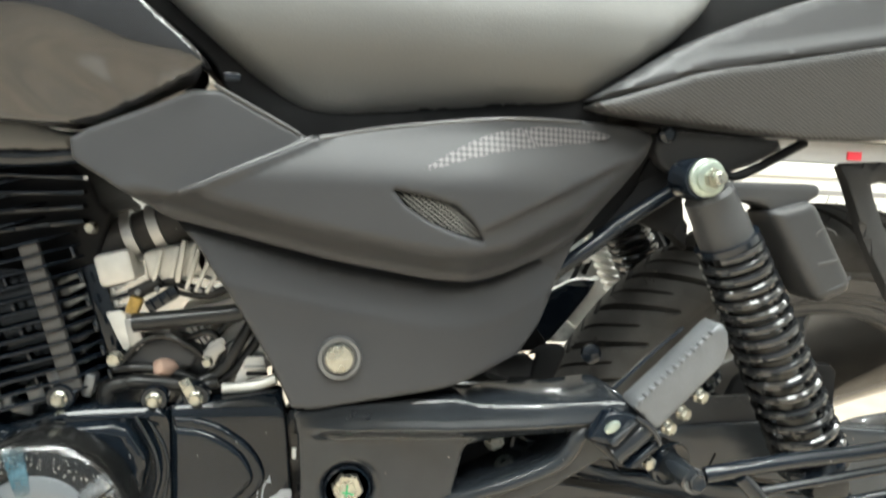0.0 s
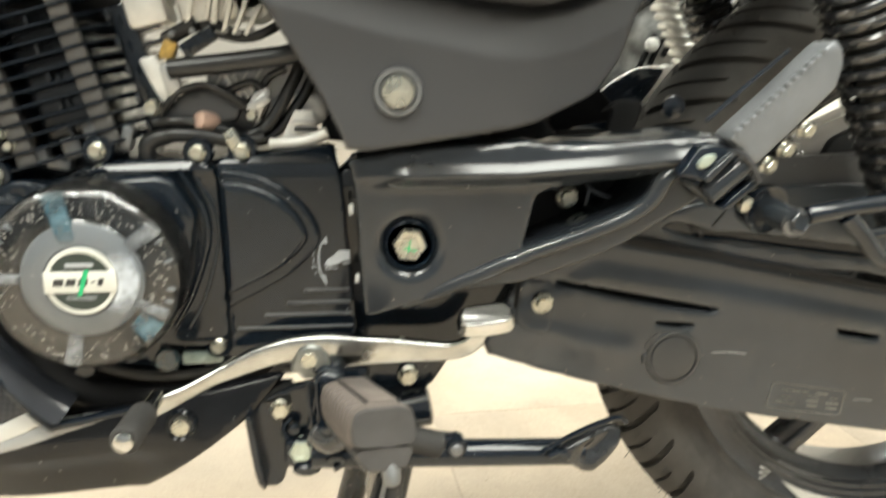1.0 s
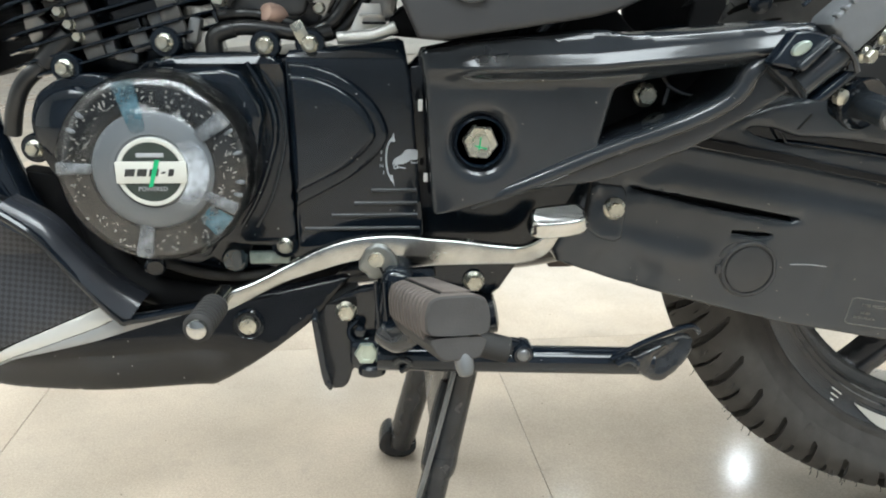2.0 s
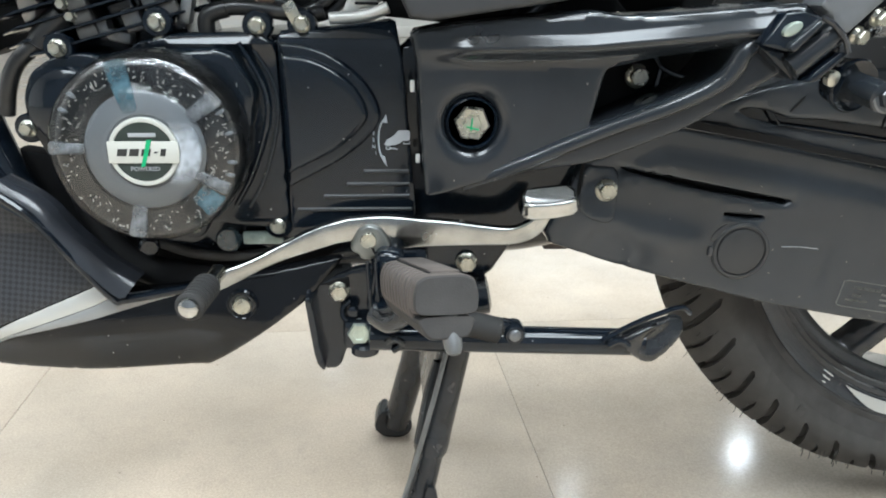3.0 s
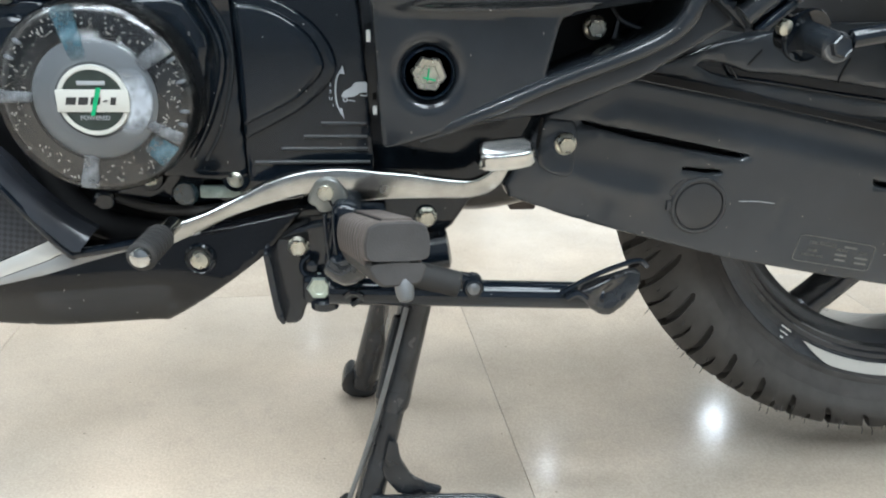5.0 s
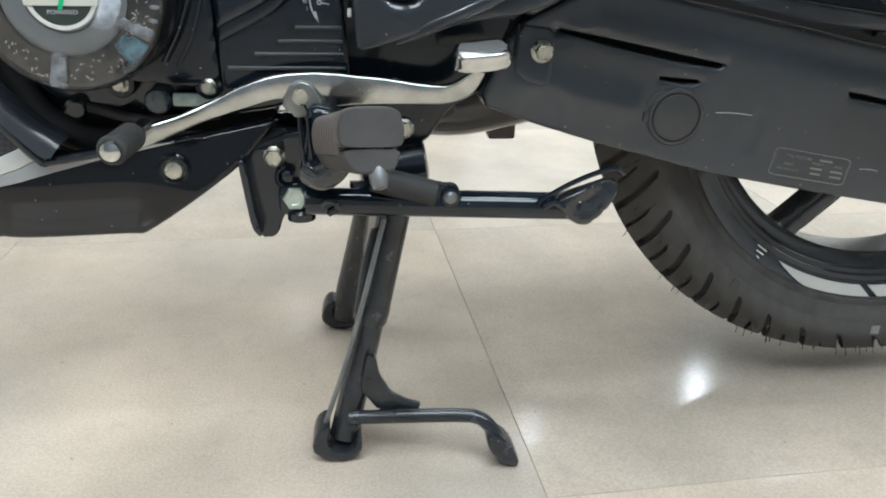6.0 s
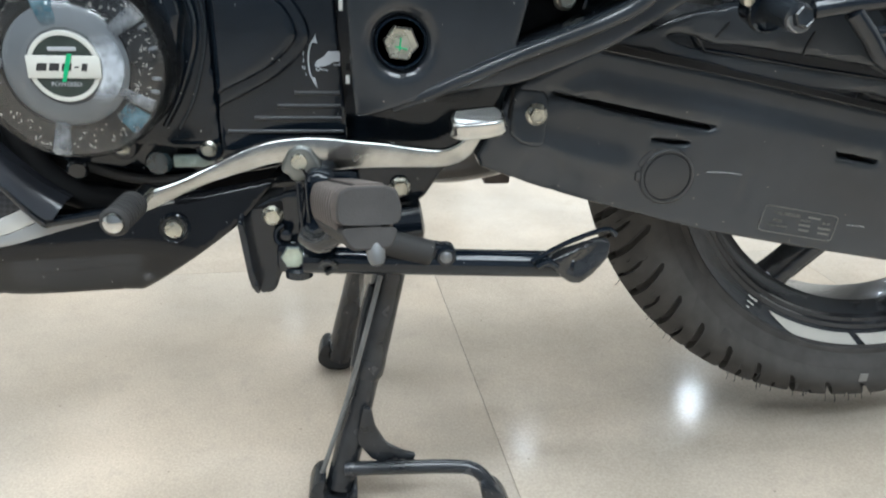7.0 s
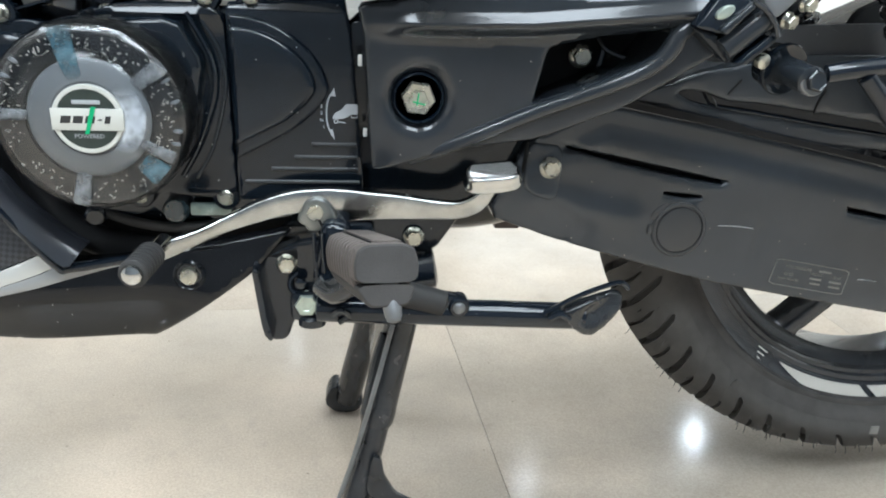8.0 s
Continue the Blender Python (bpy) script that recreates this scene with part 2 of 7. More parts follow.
def tile_material():
    m = surface("polished_beige_tile", (0.468, 0.408, 0.340), 0.135, mottle=0.1, tint=(0.530, 0.438, 0.342), mottle_scale=3.2, rough_var=0.05, random_tint=0.03)
    n, l = m.node_tree.nodes, m.node_tree.links
    b = n["Principled BSDF"]
    src = b.inputs["Base Color"].links[0].from_socket
    co = n.new("ShaderNodeTexCoord")
    # fine speckle and cloudy stains of a polished stone floor
    sp = n.new("ShaderNodeTexNoise")
    sp.inputs["Scale"].default_value, sp.inputs["Detail"].default_value = 420, 3
    st = n.new("ShaderNodeTexNoise")
    st.inputs["Scale"].default_value, st.inputs["Detail"].default_value = 7, 8
    for t in (sp, st):
        l.new(co.outputs["Object"], t.inputs["Vector"])
    add = n.new("ShaderNodeMath")
    add.operation = "ADD"
    a = n.new("ShaderNodeMapRange")
    a.inputs["From Min"].default_value, a.inputs["From Max"].default_value = 0.3, 0.7
    a.inputs["To Min"].default_value, a.inputs["To Max"].default_value = 0.37, 0.59
    c = n.new("ShaderNodeMapRange")
    c.inputs["From Min"].default_value, c.inputs["From Max"].default_value = 0.35, 0.7
    c.inputs["To Min"].default_value, c.inputs["To Max"].default_value = 0.40, 0.60
    l.new(sp.outputs["Fac"], a.inputs["Value"])
    l.new(st.outputs["Fac"], c.inputs["Value"])
    l.new(a.outputs["Result"], add.inputs[0])
    l.new(c.outputs["Result"], add.inputs[1])
    mul = n.new("ShaderNodeMix")
    mul.data_type, mul.blend_type = "RGBA", "MULTIPLY"
    mul.inputs["Factor"].default_value = 1.0
    l.new(src, mul.inputs["A"])
    l.new(add.outputs[0], mul.inputs["B"])
    l.new(mul.outputs["Result"], b.inputs["Base Color"])
    # thin dust and scuffs, which also break the polish
    du = n.new("ShaderNodeTexNoise")
    du.inputs["Scale"].default_value, du.inputs["Detail"].default_value, du.inputs["Roughness"].default_value = 34, 10, 0.75
    l.new(co.outputs["Object"], du.inputs["Vector"])
    dm = n.new("ShaderNodeMapRange")
    dm.inputs["From Min"].default_value, dm.inputs["From Max"].default_value = 0.54, 0.74
    dm.inputs["To Min"].default_value, dm.inputs["To Max"].default_value = 0.0, 0.35
    l.new(du.outputs["Fac"], dm.inputs["Value"])
    dust = n.new("ShaderNodeMix")
    dust.data_type = "RGBA"
    dust.inputs["B"].default_value = (0.30, 0.255, 0.215, 1)
    l.new(mul.outputs["Result"], dust.inputs["A"])
    l.new(dm.outputs["Result"], dust.inputs["Factor"])
    # sparse dark grit
    gr = n.new("ShaderNodeTexVoronoi")
    gr.inputs["Scale"].default_value = 22
    l.new(co.outputs["Object"], gr.inputs["Vector"])
    gm = n.new("ShaderNodeMapRange")
    gm.inputs["From Min"].default_value, gm.inputs["From Max"].default_value = 0.02, 0.035
    gm.inputs["To Min"].default_value, gm.inputs["To Max"].default_value = 0.6, 0.0
    l.new(gr.outputs["Distance"], gm.inputs["Value"])
    grit = n.new("ShaderNodeMix")
    grit.data_type = "RGBA"
    grit.inputs["B"].default_value = (0.10, 0.085, 0.07, 1)
    l.new(dust.outputs["Result"], grit.inputs["A"])
    l.new(gm.outputs["Result"], grit.inputs["Factor"])
    l.new(grit.outputs["Result"], b.inputs["Base Color"])
    rsum = n.new("ShaderNodeMath")
    rsum.operation = "MULTIPLY_ADD"
    rsum.inputs[1].default_value = 0.5
    l.new(dm.outputs["Result"], rsum.inputs[0])
    l.new(b.inputs["Roughness"].links[0].from_socket, rsum.inputs[2])
    l.new(rsum.outputs[0], b.inputs["Roughness"])
    b.inputs["Coat Weight"].default_value = 0.1
    b.inputs["Coat Roughness"].default_value = 0.1
    # every tile takes its clouds from another stretch of the stone
    info = n.new("ShaderNodeObjectInfo")
    far = n.new("ShaderNodeMath")
    far.operation = "MULTIPLY"
    far.inputs[1].default_value = 57.0
    l.new(info.outputs["Random"], far.inputs[0])
    moved = n.new("ShaderNodeVectorMath")
    moved.operation = "ADD"
    l.new(co.outputs["Object"], moved.inputs[0])
    l.new(far.outputs[0], moved.inputs[1])
    for link in [k for k in l if k.from_socket.name == "Object" and k.to_node != moved]:
        l.new(moved.outputs[0], link.to_socket)
    return m


TILE = tile_material()


def glow(name, color, power):
    m = bpy.data.materials.new(name)
    m.use_nodes = True
    b = m.node_tree.nodes["Principled BSDF"]
    b.inputs["Base Color"].default_value = (*color, 1)
    b.inputs["Emission Color"].default_value = (*color, 1)
    b.inputs["Emission Strength"].default_value = power
    return m


LAMP_GLOW = {k: glow("lamp_diffuser", (1.0, 0.98, 0.95), 22.0 * k) for k in sorted({lamp[2] for lamp in LAMPS})}
PANEL_GLOW = glow("panel_diffuser", (1.0, 0.99, 0.975), 2.0)


def clear_film():
    """Thin clear plastic: see-through with a wrinkled gloss."""
    m = bpy.data.materials.new("clear_shell_film")
    m.use_nodes = True
    n, l = m.node_tree.nodes, m.node_tree.links
    n.remove(n["Principled BSDF"])
    tr, gl, mx, fr = n.new("ShaderNodeBsdfTransparent"), n.new("ShaderNodeBsdfGlossy"), n.new("ShaderNodeMixShader"), n.new("ShaderNodeFresnel")
    tr.inputs["Color"].default_value = (0.93, 0.94, 0.95, 1)
    gl.inputs["Roughness"].default_value = 0.07
    fr.inputs["IOR"].default_value = 1.5
    co, nz, bp = n.new("ShaderNodeTexCoord"), n.new("ShaderNodeTexNoise"), n.new("ShaderNodeBump")
    nz.inputs["Scale"].default_value, nz.inputs["Detail"].default_value = 70, 3
    bp.inputs["Strength"].default_value, bp.inputs["Distance"].default_value = 0.55, 0.002
    l.new(co.outputs["Object"], nz.inputs["Vector"])
    l.new(nz.outputs["Fac"], bp.inputs["Height"])
    l.new(bp.outputs["Normal"], gl.inputs["Normal"])
    l.new(fr.outputs["Fac"], mx.inputs["Fac"])
    l.new(tr.outputs[0], mx.inputs[1])
    l.new(gl.outputs[0], mx.inputs[2])
    l.new(mx.outputs[0], n["Material Output"].inputs["Surface"])
    return m


CLEAR = clear_film()


def patch_film(name, color, cover, reach):
    """Loose film that lies on the cap: dense in its middle, thinning out in a ragged edge."""
    m = surface(name, color, 0.22, coat=0.4, mottle=0.25, mottle_scale=90, grain=0.3, grain_scale=150)
    n, l = m.node_tree.nodes, m.node_tree.links
    co, ln, nz = n.new("ShaderNodeTexCoord"), n.new("ShaderNodeVectorMath"), n.new("ShaderNodeTexNoise")
    ln.operation = "LENGTH"
    nz.inputs["Scale"].default_value, nz.inputs["Detail"].default_value = 160, 6
    l.new(co.outputs["Object"], ln.inputs[0])
    l.new(co.outputs["Object"], nz.inputs["Vector"])
    rg = n.new("ShaderNodeMapRange")
    rg.inputs["From Min"].default_value, rg.inputs["From Max"].default_value = reach * 0.35, reach
    rg.inputs["To Min"].default_value, rg.inputs["To Max"].default_value = cover * 1.5, 0.0
    l.new(ln.outputs["Value"], rg.inputs["Value"])
    mu = n.new("ShaderNodeMath")
    mu.operation, mu.use_clamp = "MULTIPLY", True
    l.new(rg.outputs["Result"], mu.inputs[0])
    l.new(nz.outputs["Fac"], mu.inputs[1])
    db = n.new("ShaderNodeMath")
    db.operation, db.use_clamp = "MULTIPLY", True
    db.inputs[1].default_value = 1.5
    l.new(mu.outputs[0], db.inputs[0])
    l.new(db.outputs[0], n["Principled BSDF"].inputs["Alpha"])
    return m


TAB_FILM = patch_film("clear_film_tab", (0.30, 0.31, 0.32), 0.6, 0.024)
MILK_FILM = patch_film("milky_film_patch", (0.62, 0.65, 0.69), 0.95, 0.023)
TINT_FILM = patch_film("blue_tinted_tab", (0.13, 0.24, 0.29), 0.7, 0.022)


# ---- mesh tools ----
WHERE = {}


def part(name, bm, material, parent=None, label="", angle=35.0):
    """One mesh object from a bmesh in world metres, with its origin at its middle, under a thing or a part."""
    bmesh.ops.recalc_face_normals(bm, faces=bm.faces)
    lo = Vector([min(v.co[i] for v in bm.verts) for i in range(3)])
    hi = Vector([max(v.co[i] for v in bm.verts) for i in range(3)])
    mid = (lo + hi) / 2
    bmesh.ops.translate(bm, verts=bm.verts, vec=-mid)
    me = bpy.data.meshes.new(name)
    bm.to_mesh(me)
    bm.free()
    me.materials.append(material)
    me.shade_smooth()
    me.set_sharp_from_angle(angle=radians(angle))
    ob = new(name, me)
    WHERE[ob.name] = mid
    if parent is not None:
        ob.parent = parent
        ob.location = mid - WHERE[parent.name]
    else:
        ob.location = mid
    if label:
        tagged(ob, label)
    return ob


def thing(name, at, label, category, group="", kind=""):
    ob = new(name)
    ob.empty_display_size = 0.05
    ob.location = at
    WHERE[ob.name] = Vector(at)
    return tagged(ob, label, category, group, kind)


def join(*bms):
    out = bmesh.new()
    for b in bms:
        me = bpy.data.meshes.new("tmp")
        b.to_mesh(me)
        out.from_mesh(me)
        b.free()
        bpy.data.meshes.remove(me)
    return out


def rounded(pts, cut=2, share=0.25):
    """Corner cutting of a closed outline."""
    p = [Vector(q) for q in pts]
    for _ in range(cut):
        q = []
        for i in range(len(p)):
            a, b = p[i], p[(i + 1) % len(p)]
            q += [a.lerp(b, share), a.lerp(b, 1 - share)]
        p = q
    return p


def spline(pts, steps=8):
    """Catmull-Rom through open points of any dimension."""
    p = [np.array(q, float) for q in pts]
    p = [2 * p[0] - p[1]] + p + [2 * p[-1] - p[-2]]
    out = []
    for i in range(1, len(p) - 2):
        for k in range(steps):
            t = k / steps
            out.append(0.5 * (2 * p[i] + (p[i + 1] - p[i - 1]) * t + (2 * p[i - 1] - 5 * p[i] + 4 * p[i + 1] - p[i + 2]) * t * t
                              + (3 * p[i] - p[i - 1] - 3 * p[i + 1] + p[i + 2]) * t ** 3))
    out.append(p[-2])
    return out


def resample(loop, pitch):
    out = []
    for i in range(len(loop)):
        a, b = loop[i], loop[(i + 1) % len(loop)]
        k = max(1, int((b - a).length / pitch))
        out += [a.lerp(b, j / k) for j in range(k)]
    return out


def inside(pts, loop):
    x, y = pts[:, 0], pts[:, 1]
    res = np.zeros(len(pts), bool)
    for i in range(len(loop)):
        (x0, y0), (x1, y1) = loop[i], loop[(i + 1) % len(loop)]
        if y0 == y1:
            continue
        res ^= ((y0 > y) != (y1 > y)) & (x < (x1 - x0) * (y - y0) / (y1 - y0) + x0)
    return res


def edge_distance(pts, loops):
    best = np.full(len(pts), 9.0)
    for loop in loops:
        for i in range(len(loop)):
            a = np.array(loop[i])
            d = np.array(loop[(i + 1) % len(loop)]) - a
            t = np.clip(((pts - a) @ d) / max(d @ d, 1e-12), 0, 1)
            best = np.minimum(best, np.linalg.norm(pts - a - t[:, None] * d, axis=1))
    return best


def slab(outline, front, thick, holes=(), pitch=0.008, edge=0.003, depth=None, cut=2, share=0.25, both=False, lines=()):
    """A moulded plate in the x-z plane: outline and holes of (x, z), front face at y = front (towards -y), edges rounded by edge,
    with depth(x, z) metres added outwards; lines are creases that the mesh must follow. both: the back is the mirror image of the front about y = 0."""
    from mathutils.geometry import delaunay_2d_cdt
    loops = [rounded(outline, cut, share)] + [rounded(h, 1, 0.06) for h in holes]
    loops = [resample(lp, max(pitch, 0.0026)) for lp in loops]
    loops_np = [np.array([tuple(v) for v in lp]) for lp in loops]
    lo, hi = loops_np[0].min(0), loops_np[0].max(0)
    gx, gz = np.meshgrid(np.arange(lo[0] + pitch / 2, hi[0], pitch), np.arange(lo[1] + pitch / 2, hi[1], pitch))
    gx[1::2] += pitch / 2
    grid = np.c_[gx.ravel(), gz.ravel()]
    ok = inside(grid, loops_np[0])
    for h in loops_np[1:]:
        ok &= ~inside(grid, h)
    grid = grid[ok]
    d = edge_distance(grid, loops_np)
    inner = grid[d > pitch * 0.45]
    rings = [inner]
    if edge > 0:
        # extra rings near the rim give the rounded edge its form
        for k in ((0.3, 0.8) if edge < 0.004 else (0.12, 0.3, 0.55, 0.8)):
            for lp in loops_np:
                nxt, prv = np.roll(lp, -1, 0), np.roll(lp, 1, 0)
                tan = nxt - prv
                nor = np.c_[-tan[:, 1], tan[:, 0]]
                nor /= np.maximum(np.linalg.norm(nor, axis=1), 1e-9)[:, None]
                for sgn in (1, -1):
                    q = lp + sgn * nor * edge * k
                    ok = inside(q, loops_np[0])
                    for h in loops_np[1:]:
                        ok &= ~inside(q, h)
                    q = q[ok]
                    if len(q):
                        dd = edge_distance(q, loops_np)
                        rings.append(q[dd > edge * k * 0.8])
    free = np.concatenate(rings)
    chain, links = [], []
    for line in lines:
        pts = np.array(line, float)
        run = np.r_[0, np.cumsum(np.linalg.norm(np.diff(pts, axis=0), axis=1))]
        at = np.linspace(0, run[-1], max(2, int(run[-1] / (pitch * 0.9))))
        pts = np.c_[np.interp(at, run, pts[:, 0]), np.interp(at, run, pts[:, 1])]
        ok = inside(pts, loops_np[0]) & (edge_distance(pts, loops_np) > 0.0009)
        for h in loops_np[1:]:
            ok &= ~inside(pts, h)
        last = False
        for p, good in zip(pts, ok):
            if good:
                if last:
                    links.append((len(chain) - 1, len(chain)))
                chain.append(p)
            last = good
    if chain:
        chain = np.array(chain)
        near = np.array([np.min(np.linalg.norm(chain - p, axis=1)) for p in free])
        free = np.concatenate([free[near > pitch * 0.9], chain])
    verts = [Vector(p) for lp in loops_np for p in lp] + [Vector(p) for p in free]
    edges, base = [], 0
    for lp in loops_np:
        edges += [(base + i, base + (i + 1) % len(lp)) for i in range(len(lp))]
        base += len(lp)
    first = len(verts) - len(chain)
    edges += [(first + i, first + j) for i, j in links]
    vs, _, fs, *_ = delaunay_2d_cdt(verts, edges, [], 0, 1e-7)
    arr = np.array([tuple(v) for v in vs])
    dist = edge_distance(arr, loops_np)
    e = np.clip(dist / max(edge, 1e-6), 0, 1)
    drop = edge * (1 - np.sqrt(np.maximum(0, 1 - (1 - e) ** 2)))
    ys = front + drop
    if depth is not None:
        ys = ys - np.array([depth(x, z) for x, z in arr])
    cen = np.array([arr[list(f)].mean(0) for f in fs])
    keep = inside(cen, loops_np[0])
    for h in loops_np[1:]:
        keep &= ~inside(cen, h)
    bm = bmesh.new()
    fv = [bm.verts.new((x, y, z)) for (x, z), y in zip(arr, ys)]
    faces = [f for f, k in zip(fs, keep) if k]
    count = {}
    for f in faces:
        for i in range(len(f)):
            key = (f[i], f[(i + 1) % len(f)])
            count[key] = count.get(key, 0) + 1
    for f in faces:
        try:
            bm.faces.new([fv[i] for i in f])
        except ValueError:
            pass
    if both:
        back = [bm.verts.new((x, -y, z)) for (x, z), y in zip(arr, ys)]
        for f in faces:
            try:
                bm.faces.new([back[i] for i in reversed(f)])
            except ValueError:
                pass
    else:
        back = {}
        used = {i for (a, b) in count if (b, a) not in count for i in (a, b)}
        for i in used:
            back[i] = bm.verts.new((arr[i][0], front + thick, arr[i][1]))
    for a, b in count:
        if (b, a) not in count:
            try:
                bm.faces.new([fv[b], fv[a], back[a], back[b]])
            except ValueError:
                pass
    if not both:
        edges_back = [ed for ed in bm.edges if ed.is_boundary]
        bmesh.ops.triangle_fill(bm, use_beauty=True, edges=edges_back)
    loose = [v for v in bm.verts if not v.link_faces]
    bmesh.ops.delete(bm, geom=loose, context="VERTS")
    return bm


def tube(points, r, seg=14, steps=8, smooth=True, taper=None, squash=1.0):
    pts = [Vector(p) for p in (spline(points, steps) if smooth and len(points) > 2 else points)]
    n = len(pts)
    rad = [r] * n if taper is None else [r + (taper - r) * i / (n - 1) for i in range(n)]
    bm = bmesh.new()
    rings = []
    up = None
    for i, p in enumerate(pts):
        t = (pts[min(i + 1, n - 1)] - pts[max(i - 1, 0)]).normalized()
        if up is None:
            up = t.orthogonal().normalized()
        up = (up - t * up.dot(t)).normalized()
        side = t.cross(up)
        rings.append([bm.verts.new(p + rad[i] * (math.cos(a) * up + math.sin(a) * side * squash))
                      for a in (2 * math.pi * k / seg for k in range(seg))])
    for a, b in zip(rings, rings[1:]):
        for k in range(seg):
            bm.faces.new((a[k], a[(k + 1) % seg], b[(k + 1) % seg], b[k]))
    for ring, p, q in ((rings[0], pts[0], pts[1]), (rings[-1], pts[-1], pts[-2])):
        # slightly domed end
        out = (p - q).normalized()
        mid = [bm.verts.new(v.co.lerp(p, 0.25) + out * rad[0] * 0.12) for v in ring]
        for k in range(seg):
            bm.faces.new((ring[k], ring[(k + 1) % seg], mid[(k + 1) % seg], mid[k]))
        bm.faces.new(mid)
    return bm


def lathe(profile, at, axis=(0, -1, 0), seg=32, caps=True):
    """A turned form: profile of (radius, height) along axis, from at."""
    axis = Vector(axis).normalized()
    u = axis.orthogonal().normalized()
    w = axis.cross(u)
    at = Vector(at)
    bm = bmesh.new()
    rings = []
    for r, h in profile:
        rings.append([bm.verts.new(at + axis * h + max(r, 1e-5) * (math.cos(a) * u + math.sin(a) * w)) for a in (2 * math.pi * k / seg for k in range(seg))])
    for a, b in zip(rings, rings[1:]):
        for k in range(seg):
            bm.faces.new((a[k], a[(k + 1) % seg], b[(k + 1) % seg], b[k]))
    if caps:
        bm.faces.new(rings[0])
        bm.faces.new(list(reversed(rings[-1])))
    return bm


def rbox(at, size, bevel=0.002, turn=None, seg=2):
    bm = bmesh.new()
    bmesh.ops.create_cube(bm, size=1.0)
    bmesh.ops.scale(bm, vec=size, verts=bm.verts)
    if bevel:
        bmesh.ops.bevel(bm, geom=bm.edges[:], offset=bevel, segments=seg, profile=0.5, affect="EDGES")
    if turn is not None:
        bmesh.ops.transform(bm, matrix=turn.to_3x3().to_4x4(), verts=bm.verts)
    bmesh.ops.translate(bm, vec=at, verts=bm.verts)
    return bm


def hex_head(at, flats, height, axis=(0, -1, 0), turn=0.0, dome=True):
    axis = Vector(axis).normalized()
    u = axis.orthogonal().normalized()
    u.rotate(Matrix.Rotation(radians(turn), 3, axis).to_quaternion())
    w = axis.cross(u)
    at = Vector(at)
    r = flats / math.sqrt(3)
    bm = bmesh.new()
    rings = []
    for rr, h in ((r, 0), (r, height * 0.8), (r * 0.9, height), (r * 0.55, height * (0.97 if dome else 1.0)), (r * 0.5, height * 0.9)):
        rings.append([bm.verts.new(at + axis * h + rr * (math.cos(a) * u + math.sin(a) * w)) for a in (math.pi * k / 3 for k in range(6))])
    for a, b in zip(rings, rings[1:]):
        for k in range(6):
            bm.faces.new((a[k], a[(k + 1) % 6], b[(k + 1) % 6], b[k]))
    bm.faces.new(rings[0])
    bm.faces.new(rings[-1])
    return bm


def flange_bolt(name, at, flange, flats, height, parent, axis=(0, -1, 0), material=None, label="", turn=10.0):
    """A hexagon bolt head on its round flange, at the face it sits on."""
    axis = Vector(axis).normalized()
    mat = material or ZINC
    b = lathe([(flange / 2, 0), (flange / 2, 0.0012), (flange / 2 - 0.0007, 0.002), (flats / 2, 0.0032), (flats / 3, 0.0034)], at, axis, 28)
    h = hex_head(Vector(at) + axis * 0.003, flats, height, axis, turn)
    return part(name, join(b, h), mat, parent, label, 30)


def words(name, text, at, size, material, parent, turn=0.0, lift=0.0004, label=""):
    """Raised print that faces -y."""
    cu = bpy.data.curves.new(name, "FONT")
    cu.body, cu.size, cu.extrude = text, size, lift / 2
    cu.align_x, cu.align_y = "CENTER", "CENTER"
    tmp = bpy.data.objects.new(name + "_tmp", cu)
    scene.collection.objects.link(tmp)
    me = bpy.data.meshes.new_from_object(tmp.evaluated_get(bpy.context.evaluated_depsgraph_get()))
    bpy.data.objects.remove(tmp)
    bm = bmesh.new()
    bm.from_mesh(me)
    bpy.data.meshes.remove(me)
    bmesh.ops.transform(bm, matrix=Matrix.Translation(at) @ Matrix.Rotation(radians(turn), 4, "Y") @ Matrix.Rotation(radians(90), 4, "X"), verts=bm.verts)
    return part(name, bm, material, parent, label)


# ---- the room ----
TURN_TILES = radians(2.88)
TILE_PITCH = 0.604


def build_room():
    x0, x1, y0, y1 = -4.6, 4.6, -3.6, 7.2
    fl = thing("floor", (0, 0, 0), "polished beige stone floor tiles with thin dark joints", "floor", kind="structure")
    part("joint_bed", rbox((0, 1.5, -0.0262), (x1 - x0 + 3.5, y1 - y0 + 3.5, 0.05), 0), GROUT, fl, "dark tile joint bed")
    cz = CEILING_Z / 2
    w = 0.15
    walls = (("wall_north", (0, y1 + w / 2, cz), (x1 - x0 + 2 * w, w, CEILING_Z)), ("wall_south", (0, y0 - w / 2, cz), (x1 - x0 + 2 * w, w, CEILING_Z)),
             ("wall_west", (x0 - w / 2, (y0 + y1) / 2, cz), (w, y1 - y0, CEILING_Z)), ("wall_east", (x1 + w / 2, (y0 + y1) / 2, cz), (w, y1 - y0, CEILING_Z)))
    for name, at, size in walls:
        south = name == "wall_south"
        tagged(part(name, rbox(at, size, 0), UNSEEN_WALL if south else WALL), "unseen slate blue-grey wall, toned for reflections in the bike" if south else "plain cream painted showroom wall", "wall", kind="structure")
    tagged(part("ceiling", rbox((0, (y0 + y1) / 2, CEILING_Z + 0.06), (x1 - x0 + 2 * w, y1 - y0 + 2 * w, 0.12), 0), CEIL), "plain white painted showroom ceiling", "ceiling", kind="structure")
    tagged(part("baseboard", rbox((0, y1 - 0.008, 0.05), (x1 - x0 - 0.01, 0.016, 0.1), 0.003), COUNTER), "white skirting board along the wall", "skirting", kind="structure")
    return fl


